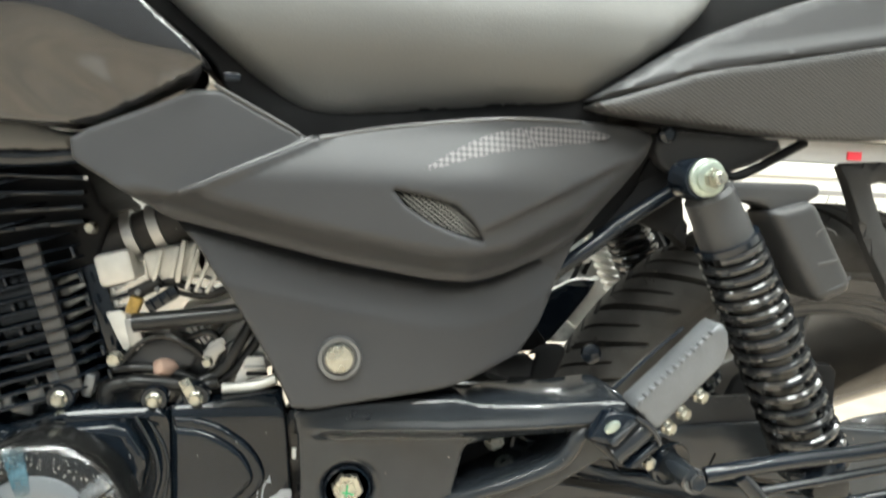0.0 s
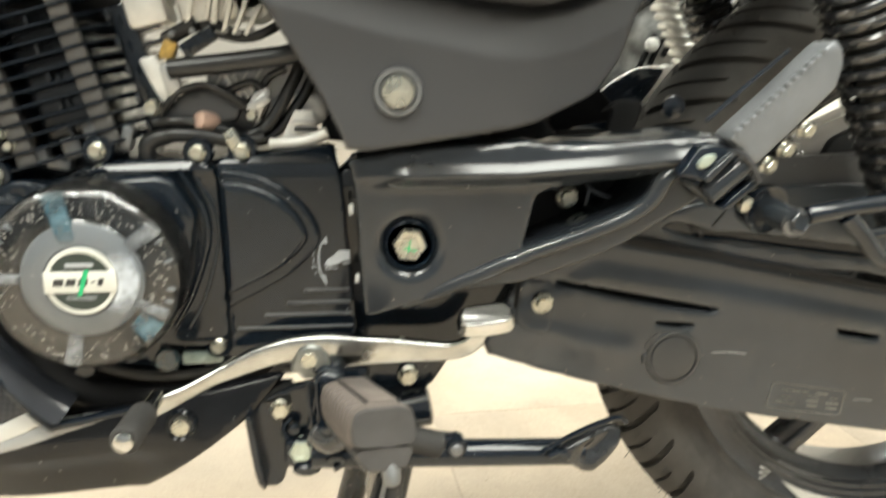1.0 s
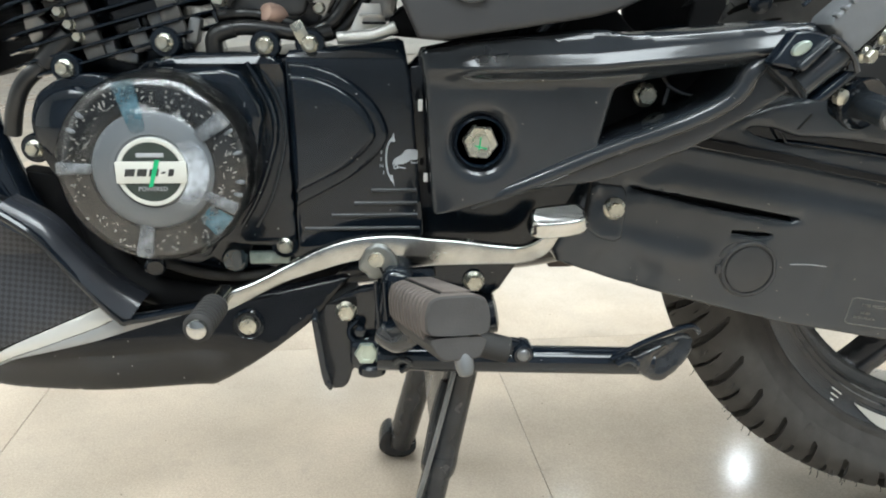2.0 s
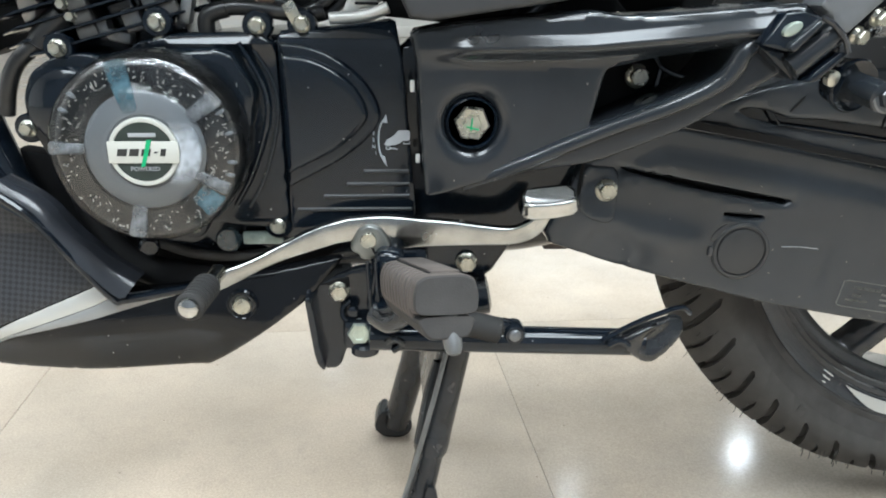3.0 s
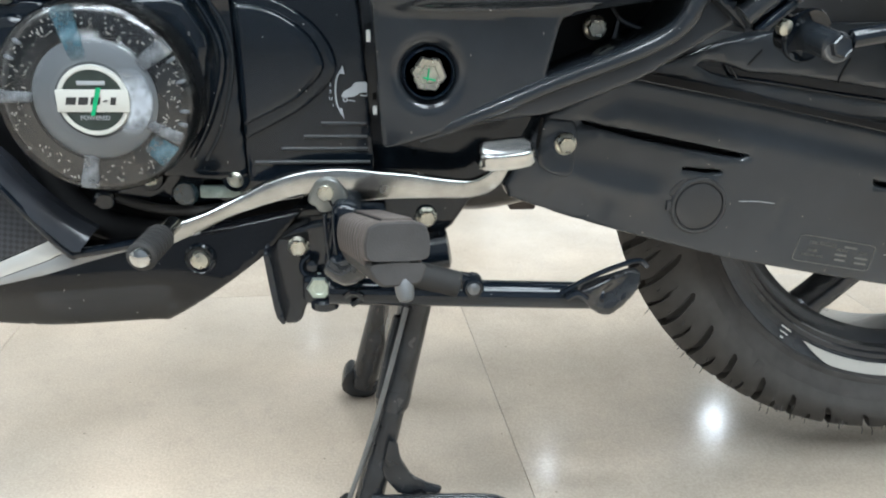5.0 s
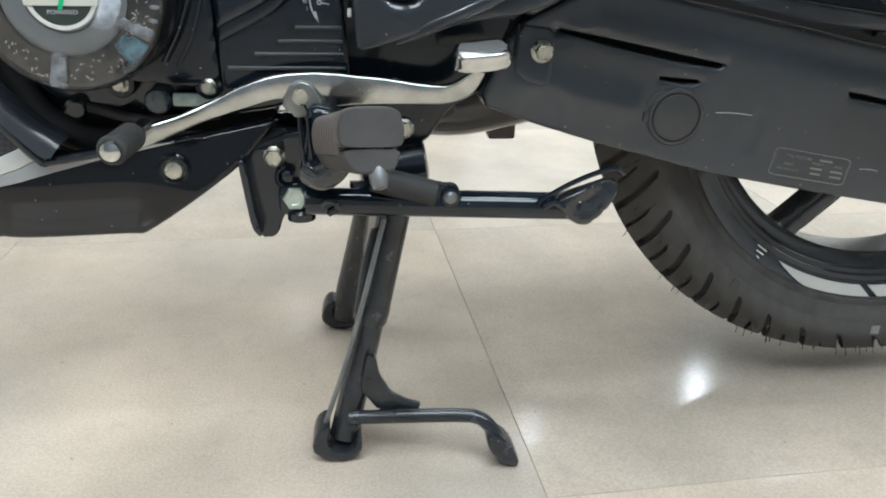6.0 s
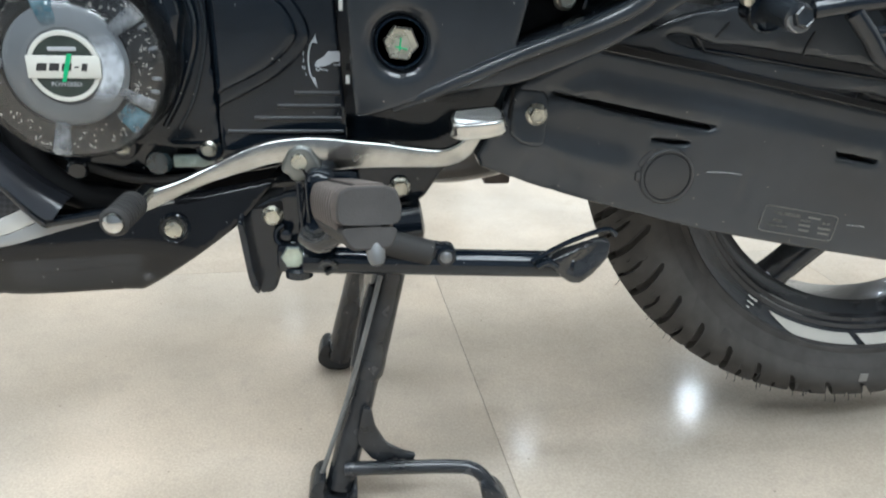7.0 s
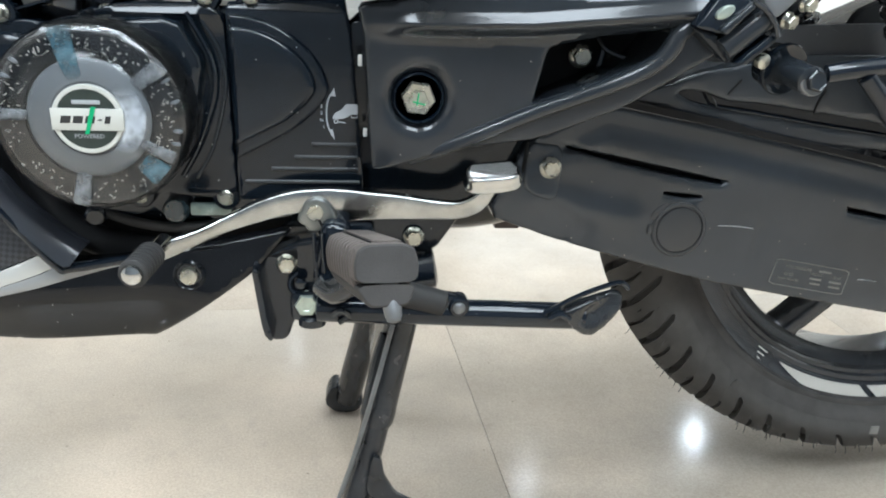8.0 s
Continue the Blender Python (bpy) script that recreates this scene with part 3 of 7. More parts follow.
def lay_tiles(fl):
    """Square floor tiles with a softly broken edge, on one shared mesh."""
    s = TILE_PITCH - 0.0007
    bm = bmesh.new()
    bmesh.ops.create_cube(bm, size=1.0)
    bmesh.ops.scale(bm, vec=(s, s, 0.01), verts=bm.verts)
    top = [e for e in bm.edges if all(v.co.z > 0 for v in e.verts)]
    bmesh.ops.bevel(bm, geom=top, offset=0.0005, segments=1, affect="EDGES")
    me = bpy.data.meshes.new("tile")
    bm.to_mesh(me)
    bm.free()
    me.materials.append(TILE)
    c, sn = math.cos(TURN_TILES), math.sin(TURN_TILES)
    for i in range(-8, 8):
        for j in range(-7, 12):
            u, v = 0.105 + (i + 0.5) * TILE_PITCH, -0.194 + (j + 0.5) * TILE_PITCH
            x, y = c * u - sn * v, sn * u + c * v
            if abs(x) > 4.9 or not -4.5 < y < 7.5:
                continue
            ob = new("tile", me)
            ob.parent = fl
            ob.location = (x, y, -0.005)
            ob.rotation_euler = (0, 0, TURN_TILES)


def build_lamps():
    for x, y, strength in LAMPS:
        lamp = thing("ceiling_downlight", (x, y, CEILING_Z), "round recessed white ceiling downlight, switched on", "ceiling light", "round ceiling downlights")
        part("trim_ring", lathe([(0.085, 0), (0.085, 0.008), (0.078, 0.012), (0.066, 0.006), (0.066, 0)], (x, y, CEILING_Z), (0, 0, -1), 32, False), COUNTER, lamp)
        part("diffuser", lathe([(0.064, 0), (0.064, 0.004), (0.03, 0.005)], (x, y, CEILING_Z), (0, 0, -1), 32), LAMP_GLOW[strength], lamp, "glowing white diffuser")
        ld = bpy.data.lights.new("downlight", "AREA")
        ld.shape, ld.size, ld.energy, ld.color = "DISK", 0.12, LAMP_WATTS * strength, (0.95, 0.98, 1.0)
        lo = new("downlight", ld)
        lo.location = (x, y, CEILING_Z - 0.02)
    # added panels, placed where the glossy parts need something bright to reflect
    for x, y in ADDED_PANELS:
        w, d = PANEL_SIZE
        z = CEILING_Z
        fix = thing("added_panel_light", (x, y, z), "added flat square ceiling panel, out of view, for fill light and reflections", "ceiling light", "square ceiling panel lights")
        part("frame", join(rbox((x - w / 2, y, z - 0.008), (0.02, d + 0.02, 0.016), 0.002), rbox((x + w / 2, y, z - 0.008), (0.02, d + 0.02, 0.016), 0.002),
                           rbox((x, y - d / 2, z - 0.008), (w - 0.02, 0.02, 0.016), 0.002), rbox((x, y + d / 2, z - 0.008), (w - 0.02, 0.02, 0.016), 0.002)), COUNTER, fix)
        part("diffuser", rbox((x, y, z - 0.005), (w - 0.022, d - 0.022, 0.008), 0.001), PANEL_GLOW, fix, "glowing white diffuser")
        ld = bpy.data.lights.new("panel", "AREA")
        ld.shape, ld.size, ld.size_y, ld.energy, ld.color = "RECTANGLE", w - 0.04, d - 0.04, PANEL_WATTS, (0.95, 0.98, 1.0)
        lo = new("panel", ld)
        lo.location = (x, y, z - 0.02)


def build_counter():
    c = thing("display_counter", (1.9, 2.4, 0), "long white showroom counter with a grey band", "counter")
    part("body", rbox((1.9, 2.4, 0.39), (3.0, 0.5, 0.78), 0.006), COUNTER, c)
    part("band", rbox((1.9, 2.4, 0.83), (2.94, 0.44, 0.09), 0.002), COUNTER_GREY, c, "dark grey recessed band")
    part("top", rbox((1.9, 2.4, 0.895), (3.06, 0.56, 0.03), 0.004), COUNTER, c)
    part("shelf_lip", rbox((1.9, 2.143, 0.735), (3.0, 0.014, 0.03), 0.003), COUNTER, c)
    part("shadow_groove", rbox((1.9, 2.1485, 0.66), (3.0, 0.004, 0.02), 0.001), COUNTER_GREY, c)
    tagged(part("label_plate", rbox((2.22, 2.174, 0.818), (0.065, 0.010, 0.035), 0.002), RED), "small red plate fixed on the white counter", "sign")


floor_ob = build_room()
build_lamps()
build_counter()


# ---- the motorcycle ----
def lerp_line(x, pts):
    if x <= pts[0][0]:
        return pts[0][1]
    for (x0, z0), (x1, z1) in zip(pts, pts[1:]):
        if x <= x1:
            return z0 + (z1 - z0) * (x - x0) / (x1 - x0)
    return pts[-1][1]


def smooth01(v):
    v = max(0.0, min(1.0, v))
    return v * v * (3 - 2 * v)


def seg_dist(x, z, a, b):
    dx, dz = b[0] - a[0], b[1] - a[1]
    t = max(0, min(1, ((x - a[0]) * dx + (z - a[1]) * dz) / (dx * dx + dz * dz)))
    return math.hypot(x - a[0] - t * dx, z - a[1] - t * dz)


def shifted(line, dz):
    return [(x, z + dz) for x, z in line]


bike = thing("motorcycle", (0, 0, 0), "black and grey motorcycle parked on its centre stand", "motorcycle")

GROOVE = [(-0.134, 0.610), (-0.092, 0.598), (-0.013, 0.580), (0.054, 0.5685), (0.084, 0.567), (0.114, 0.573), (0.175, 0.602), (0.24, 0.66)]


KNEE_D = 0.0262


def panel_depth(x, z):
    """How far the upper side panel stands out from y = -0.125."""
    s = z - lerp_line(x, GROOVE)
    up = 0.010 + 0.026 * smooth01((s - 0.002) / 0.026) - 0.020 * smooth01((z - 0.635) / 0.055)
    up *= 1 - 0.55 * smooth01((x - 0.05) / 0.19)
    d = 0.006 + up - 0.032 * smooth01((x - 0.06) / 0.19) ** 1.3
    d -= 0.010 * smooth01((-0.03 - x) / 0.10)
    # the knee panel lies one step lower, above the crease
    above = ((z - 0.624) * 0.098 - (x + 0.128) * 0.0460) / 0.1083
    d += 0.0026 * math.exp(-((above + 0.0022) / 0.0024) ** 2) * smooth01((x + 0.150) / 0.045) * smooth01((-0.012 - x) / 0.02)
    soft = 0.0022 + 0.022 * smooth01((-0.126 - x) / 0.03)
    knee = smooth01((above + 0.001) / soft) * smooth01((-0.034 - x) / 0.006)
    d += (KNEE_D + 0.08 * (x + 0.08) - 0.12 * (z - 0.66) - d) * knee
    # soft fold that runs back from the vent
    ridge = lerp_line(x, [(0.08, 0.606), (0.22, 0.668)])
    d -= 0.005 * smooth01((ridge - z) / 0.005) * smooth01((x - 0.07) / 0.03) * smooth01((0.23 - x) / 0.03)
    return d


def lower_depth(x, z):
    s = lerp_line(x, GROOVE) - z
    return 0.001 + 0.0095 * max(0.0, min(1.0, s / 0.036)) - 0.034 * smooth01((x - 0.05) / 0.16) + 0.002 * smooth01((0.54 - z) / 0.06) - 0.010 * smooth01(1 - (s - 0.001) / 0.006)


VENT = [(0.022, 0.6345), (0.047, 0.6305), (0.066, 0.6255), (0.079, 0.6145), (0.0885, 0.6005), (0.080, 0.602), (0.063, 0.607), (0.046, 0.6145), (0.031, 0.624)]


def build_bodywork():
    p = part("side_panel", slab([(-0.1955, 0.662), (-0.104, 0.702), (-0.040, 0.6685), (-0.03, 0.6695), (0.025, 0.681), (0.101, 0.691), (0.182, 0.694), (0.222, 0.692), (0.240, 0.685),
                                 (0.236, 0.668), (0.213, 0.640), (0.178, 0.602), (0.145, 0.586), (0.114, 0.5735), (0.097, 0.5685), (0.084, 0.567), (0.054, 0.569), (-0.013, 0.5805), (-0.092, 0.5985), (-0.134, 0.608), (-0.168, 0.631), (-0.193, 0.646)],
                                -0.125, 0.03, holes=[VENT], pitch=0.0026, edge=0.0032, depth=panel_depth, cut=1, share=0.13,
                                lines=[shifted([(-0.150, 0.6137), (-0.128, 0.624), (-0.030, 0.670)], k * 1.105) for k in (-0.0035, -0.002, -0.001, 0.0012, 0.0026)] + [shifted([(0.08, 0.606), (0.22, 0.668)], k) for k in (0.0, -0.0025, -0.005)]), PANEL, bike, "satin dark grey side panel", 60)
    part("lower_side_panel", slab([(-0.130, 0.607), (-0.09, 0.606), (-0.013, 0.588), (0.054, 0.577), (0.084, 0.575), (0.114, 0.581), (0.172, 0.608), (0.178, 0.600), (0.167, 0.577), (0.150, 0.532), (0.131, 0.508), (0.081, 0.487),
                                   (-0.0425, 0.468), (-0.060, 0.505), (-0.085, 0.547), (-0.115, 0.591)], -0.125, 0.02, pitch=0.0035, edge=0.003, lines=[shifted(GROOVE, -k) for k in (0.004, 0.007, 0.033, 0.036, 0.039)], depth=lower_depth, cut=1, share=0.1), PANEL, p, angle=60)
    # thin rims along edges and crease, lighter than the panel as painted highlights
    for run in ([(-0.1215, 0.6270), (-0.075, 0.6488), (-0.034, 0.6680)], [(-0.1010, 0.7005), (-0.072, 0.6855), (-0.043, 0.6700)], [(-0.030, 0.6680), (0.025, 0.6792), (0.101, 0.6892), (0.170, 0.6922)]):
        pts = [(x, -0.1245 - panel_depth(x, z), z) for x, z in spline(run, 10)]
        part("panel_rim", tube(pts, 0.0015, 8, smooth=False), PANEL_EDGE_LIT, p)
    # vent with its wire mesh and raised lip
    vent = VENT
    vent_y = lambda x, z: -0.125 - panel_depth(x, z) + 0.006
    part("vent_recess", slab([(0.015, 0.645), (0.095, 0.64), (0.095, 0.595), (0.015, 0.60)], -0.112, 0.004, pitch=0.02, edge=0.0, cut=0), DEEP, p, "black vent opening")
    loop = rounded(vent, 1)
    arr = np.array([tuple(v) for v in loop])
    wires = []
    for k in range(-30, 32):
        for sgn, step in ((1, 0.0034), (-1, 0.0034)):
            pts = []
            for t in np.linspace(-0.06, 0.06, 70):
                x, z = 0.054 + t, 0.617 + sgn * t * 0.75 + k * step
                if inside(np.array([[x, z]]), arr)[0]:
                    pts.append((x, vent_y(x, z) - 0.0017 - 0.0003 * sgn, z))
            if len(pts) > 2:
                wires.append(tube([pts[0], pts[len(pts) // 2], pts[-1]], 0.00042, 5, 3))
    part("vent_mesh", join(*wires), DIM_PRINT, p, "fine grey wire mesh")
    mesh_area = [(0.034, 0.645), (0.066, 0.665), (0.099, 0.681), (0.142, 0.687), (0.199, 0.685), (0.188, 0.678), (0.135, 0.671), (0.092, 0.664)]
    part("mesh_decal", slab(mesh_area, -0.1254, 0.004, pitch=0.006, edge=0.0, depth=panel_depth, cut=1), DECAL_MESH, p, "silver and black mesh print", 60)
    # screw in its grey cup
    y = -0.1385
    part("screw_cup", lathe([(0.0165, -0.004), (0.0165, 0.0), (0.0155, 0.0022), (0.0128, 0.0022), (0.0118, 0.0)], (-0.0105, y, 0.5095), seg=40), DULL_STEEL, p, "glossy grey screw cup")
    part("panel_screw", join(lathe([(0.0105, 0), (0.0105, 0.003), (0.0095, 0.0042), (0.002, 0.0045)], (-0.0105, y - 0.0005, 0.5095), seg=32),
                             rbox((-0.0105, y - 0.0048, 0.5095), (0.012, 0.001, 0.0018), 0.0003)), ZINC, p, "zinc slotted screw")
    # seat
    def seat_depth(x, z):
        return 0.022 * smooth01((z - 0.69) / 0.06) - 0.03 * smooth01((z - 0.76) / 0.08) - 0.02 * smooth01((x - 0.13) / 0.14)
    part("seat", slab([(-0.19, 0.812), (-0.135, 0.760), (-0.097, 0.728), (-0.056, 0.695), (-0.038, 0.687), (-0.012, 0.6855), (0.035, 0.691), (0.104, 0.7005), (0.171, 0.7075),
                       (0.186, 0.713), (0.216, 0.735), (0.249, 0.759), (0.29, 0.797), (0.30, 0.825), (0.06, 0.812), (-0.1, 0.822)], -0.112, 0.2, pitch=0.009, edge=0.016,
                      depth=seat_depth, cut=2, share=0.2, both=True), SEAT, bike, "grey vinyl rider seat", 60)
    part("seat_strip", slab([(-0.19, 0.80), (-0.156, 0.760), (-0.107, 0.722), (-0.097, 0.700), (-0.038, 0.662), (0.027, 0.676), (0.106, 0.687), (0.2, 0.69), (0.2, 0.72), (0.05, 0.72), (-0.05, 0.74)],
                            -0.105, 0.2, pitch=0.02, edge=0.004, cut=1, share=0.15, both=True), DEEP, bike, "dark rubber strip under the seat")
    part("trim_clip", rbox((-0.092, -0.118, 0.7095), (0.012, 0.008, 0.006), 0.0015), FRAME_BLACK, bike)
    # fuel tank
    def tank_depth(x, z):
        return 0.03 * smooth01((z - 0.655) / 0.07) + 0.012 * smooth01((-0.16 - x) / 0.08) - 0.06 * smooth01((z - 0.80) / 0.12) \
            - 0.011 * math.exp(-((x + 0.195) / 0.055) ** 2 - ((z - 0.705 + 0.25 * (x + 0.195)) / 0.026) ** 2)
    part("fuel_tank", slab([(-0.2000, 0.6680), (-0.172, 0.6755), (-0.119, 0.703), (-0.1035, 0.716), (-0.146, 0.752), (-0.20, 0.80), (-0.25, 0.86), (-0.36, 0.89), (-0.47, 0.85), (-0.48, 0.72), (-0.40, 0.660), (-0.28, 0.671)],
                           -0.128, 0.2, pitch=0.005, edge=0.004, depth=tank_depth, cut=2, share=0.18, both=True), TANK, bike, "glossy black fuel tank", 60)
    # pale grey here paints the reflection in the tank's glossy lower lip
    part("tank_skirt", slab([(-0.198, 0.663), (-0.24, 0.672), (-0.34, 0.666), (-0.42, 0.655), (-0.42, 0.632), (-0.30, 0.646), (-0.205, 0.652)], -0.112, 0.02, pitch=0.008, edge=0.005, cut=1, share=0.15), SEAT, bike, "tank lower lip, pale grey in place of its reflection")
    part("tank_rail", tube([(-0.19, -0.10, 0.652), (-0.24, -0.105, 0.646), (-0.34, -0.10, 0.648)], 0.007), FRAME_BLACK, bike)
    # tail panel
    line = [(0.17, 0.706), (0.208, 0.717), (0.262, 0.736), (0.333, 0.749), (0.416, 0.766), (0.6, 0.80)]

    def tail_depth(x, z):
        """A raised band runs along the line; the panel falls away above and below it."""
        s = z - lerp_line(x, line)
        fall = 0.22 * s if s < 0 else (-0.55 * s if s < 0.014 else -0.0077 - 0.24 * (s - 0.014))
        return 0.010 + 0.012 * smooth01((x - 0.17) / 0.08) + fall * smooth01((x - 0.165) / 0.05)
    t = part("tail_panel", slab([(0.170, 0.7065), (0.205, 0.728), (0.238, 0.749), (0.274, 0.7675), (0.348, 0.798), (0.43, 0.822), (0.62, 0.87), (0.66, 0.85), (0.60, 0.795), (0.416, 0.766), (0.333, 0.749), (0.262, 0.736), (0.208, 0.717)],
                                -0.122, 0.02, pitch=0.005, edge=0.0045, depth=tail_depth, cut=2, share=0.2, lines=[shifted(line, k) for k in (0.004, 0.009, 0.014, 0.019, 0.027, 0.036, 0.048)]), PANEL, bike, "satin grey tail panel", 60)
    part("tail_lower_panel", slab([(0.174, 0.7055), (0.208, 0.716), (0.262, 0.735), (0.333, 0.748), (0.416, 0.765), (0.60, 0.794), (0.62, 0.76), (0.50, 0.700), (0.424, 0.690), (0.349, 0.689), (0.195, 0.700)],
                                  -0.123, 0.02, pitch=0.005, edge=0.003, depth=tail_depth, cut=1, share=0.15, lines=[shifted(line, -k) for k in (0.005, 0.010, 0.016, 0.024, 0.034)]), CARBON, t, "carbon patterned lower tail panel", 60)
    part("tail_underside", slab([(0.19, 0.698), (0.36, 0.688), (0.60, 0.74), (0.62, 0.83), (0.40, 0.80), (0.28, 0.76)], -0.095, 0.19, pitch=0.03, edge=0.004, cut=1), DEEP, bike)
    # subframe cover behind the shock mount
    part("subframe_cover", slab([(0.246, 0.694), (0.30, 0.691), (0.376, 0.689), (0.318, 0.659), (0.300, 0.662), (0.262, 0.655), (0.245, 0.668)], -0.098, 0.02, pitch=0.008, edge=0.003, cut=1), MATTE, bike)
    part("subframe_tube", tube([(0.275, -0.105, 0.652), (0.223, -0.10, 0.617), (0.191, -0.10, 0.592), (0.13, -0.09, 0.545)], 0.0065), FRAME_BLACK, bike)
    part("subframe_edge", tube([(0.376, -0.105, 0.688), (0.318, -0.107, 0.658), (0.30, -0.105, 0.660)], 0.004), DEEP, bike)
    part("tail_clip", lathe([(0.007, 0), (0.007, 0.006), (0.004, 0.009)], (0.2455, -0.112, 0.687), seg=20), GLOSS, bike)
    part("air_box", slab([(-0.13, 0.66), (0.20, 0.68), (0.19, 0.61), (0.13, 0.53), (0.09, 0.50), (-0.02, 0.49), (-0.07, 0.55)], -0.10, 0.17, pitch=0.03, edge=0.01), DEEP, bike)
    part("subframe_gusset", slab([(0.20, 0.600), (0.235, 0.645), (0.257, 0.688), (0.285, 0.672), (0.275, 0.655), (0.286, 0.590), (0.268, 0.605), (0.240, 0.614)], -0.088, 0.012, pitch=0.02, edge=0.003, cut=1, share=0.1), DEEP, bike, "black subframe gusset")
    part("tail_core", slab([(0.16, 0.705), (0.20, 0.70), (0.40, 0.70), (0.60, 0.76), (0.60, 0.85), (0.30, 0.81), (0.22, 0.79)], -0.088, 0.17, pitch=0.03, edge=0.004, cut=1), DEEP, bike)
    part("seat_base", slab([(0.195, 0.692), (0.262, 0.690), (0.262, 0.648), (0.223, 0.622), (0.185, 0.592), (0.14, 0.557), (0.12, 0.60)], -0.082, 0.02, pitch=0.03, edge=0.002, cut=1), DEEP, bike)
    part("far_side_cover", slab([(0.345, 0.545), (0.43, 0.545), (0.43, 0.620), (0.36, 0.625), (0.30, 0.640), (0.26, 0.70), (0.245, 0.66), (0.345, 0.605)], 0.185, 0.01, pitch=0.03, edge=0.002, cut=1), DEEP, bike)
    part("splash_shield", slab([(0.14, 0.50), (0.160, 0.530), (0.172, 0.535), (0.183, 0.510), (0.205, 0.485), (0.205, 0.478), (0.17, 0.475), (0.14, 0.462)], 0.03, 0.01, pitch=0.03, edge=0.002, cut=1), DEEP, bike)
    part("lower_shield", slab([(-0.062, 0.462), (0.19, 0.468), (0.185, 0.472), (0.13, 0.468), (0.10, 0.50), (0.0, 0.50), (-0.062, 0.49)], -0.052, 0.10, pitch=0.03, edge=0.004, cut=1), DEEP, bike)
    # rear fender stay
    part("fender_stay", slab([(0.428, 0.673), (0.475, 0.677), (0.54, 0.672), (0.54, 0.64), (0.477, 0.660), (0.459, 0.655), (0.488, 0.598), (0.52, 0.55), (0.50, 0.54), (0.462, 0.60), (0.437, 0.655)],
                             -0.085, 0.012, pitch=0.012, edge=0.003, cut=1, share=0.15), MATTE, bike, "black bracket of the rear fender")


def build_engine():
    part("crankcase", slab([(-0.31, 0.41), (-0.29, 0.435), (-0.21, 0.455), (-0.06, 0.458), (-0.05, 0.32), (-0.10, 0.29), (-0.24, 0.29), (-0.29, 0.33)], -0.072, 0.15, pitch=0.03, edge=0.006), FRAME_BLACK, bike, "black engine crankcase")
    # alternator cover
    c = part("alternator_cover", slab([(-0.315, 0.413), (-0.308, 0.430), (-0.293, 0.440), (-0.272, 0.444), (-0.247, 0.439), (-0.231, 0.452), (-0.205, 0.4575), (-0.1372, 0.459), (-0.1355, 0.403), (-0.1345, 0.355),
                                       (-0.1335, 0.315), (-0.185, 0.319), (-0.24, 0.325), (-0.296, 0.356), (-0.314, 0.392)], -0.086, 0.02, pitch=0.006, edge=0.0016,
                                      depth=lambda x, z: 0.004 * math.exp(-(seg_dist(x, z, (-0.236, 0.451), (-0.14, 0.452)) / 0.005) ** 2), cut=2, share=0.15), ENGINE_BLACK, bike, "glossy black alternator cover", 50)
    part("raised_face", slab([(-0.250, 0.446), (-0.168, 0.4495), (-0.1505, 0.420), (-0.157, 0.386), (-0.178, 0.343), (-0.21, 0.325), (-0.27, 0.34), (-0.285, 0.39)], -0.099, 0.015, pitch=0.006, edge=0.006, cut=1, share=0.12), ENGINE_BLACK, c, angle=60)
    part("raised_edge", tube([(-0.162, -0.091, 0.452), (-0.1475, -0.092, 0.424), (-0.1455, -0.092, 0.398), (-0.158, -0.091, 0.36), (-0.172, -0.091, 0.335)], 0.0019, 10), ENGINE_BLACK, c)
    part("raised_edge", tube([(-0.1555, -0.0865, 0.452), (-0.1405, -0.0868, 0.424), (-0.1390, -0.0868, 0.396), (-0.150, -0.0866, 0.356), (-0.163, -0.0865, 0.332)], 0.0014, 10), PLATE, c)
    # small round cover in front
    part("front_boss", lathe([(0.0285, -0.012), (0.0285, 0.006), (0.0265, 0.012), (0.018, 0.0165), (0.004, 0.018)], (-0.2815, -0.083, 0.4065), seg=40), ENGINE_BLACK, c)
    for x, z in ((-0.287, 0.447), (-0.218, 0.4648), (-0.1497, 0.4632), (-0.1185, 0.4645), (-0.315, 0.391), (-0.143, 0.3165), (-0.206, 0.318)):
        part("bolt_boss", lathe([(0.0105, -0.008), (0.0105, 0.003), (0.0095, 0.0045), (0.006, 0.0045)], (x, -0.080, z), seg=24), ENGINE_BLACK, c)
        flange_bolt("cover_bolt", (x, -0.0845, z), 0.0125, 0.008, 0.0045, c, turn=(x * 900) % 60, label="pale zinc flange bolt")
    part("bolt_tab", rbox((-0.1245, -0.084, 0.472), (0.009, 0.003, 0.016), 0.001, pose(0, 0, 0, 0, -28, 0)), ZINC, c, "zinc cable clamp")
    part("stud", lathe([(0.0055, 0), (0.0055, 0.007), (0.0045, 0.0085)], (-0.2165, -0.08, 0.4505), seg=18), ZINC, c)
    # sprocket cover
    s = part("sprocket_cover", slab([(-0.1363, 0.460), (-0.10, 0.4625), (-0.053, 0.4685), (-0.0475, 0.439), (-0.0375, 0.319), (-0.085, 0.315), (-0.1325, 0.3125), (-0.1336, 0.355), (-0.1346, 0.403)],
                                    -0.089, 0.03, pitch=0.005, edge=0.0016, cut=1, share=0.08,
                                    depth=lambda x, z: -0.010 * smooth01((z - 0.452) / 0.02)), ENGINE_BLACK, bike, "glossy black front sprocket cover", 50)
    leaf = [tuple(p) for p in spline([(-0.1340, 0.4525), (-0.116, 0.4505), (-0.097, 0.4435), (-0.077, 0.4285), (-0.0655, 0.4095), (-0.0668, 0.3935), (-0.090, 0.3715), (-0.1328, 0.3480)], 6)]
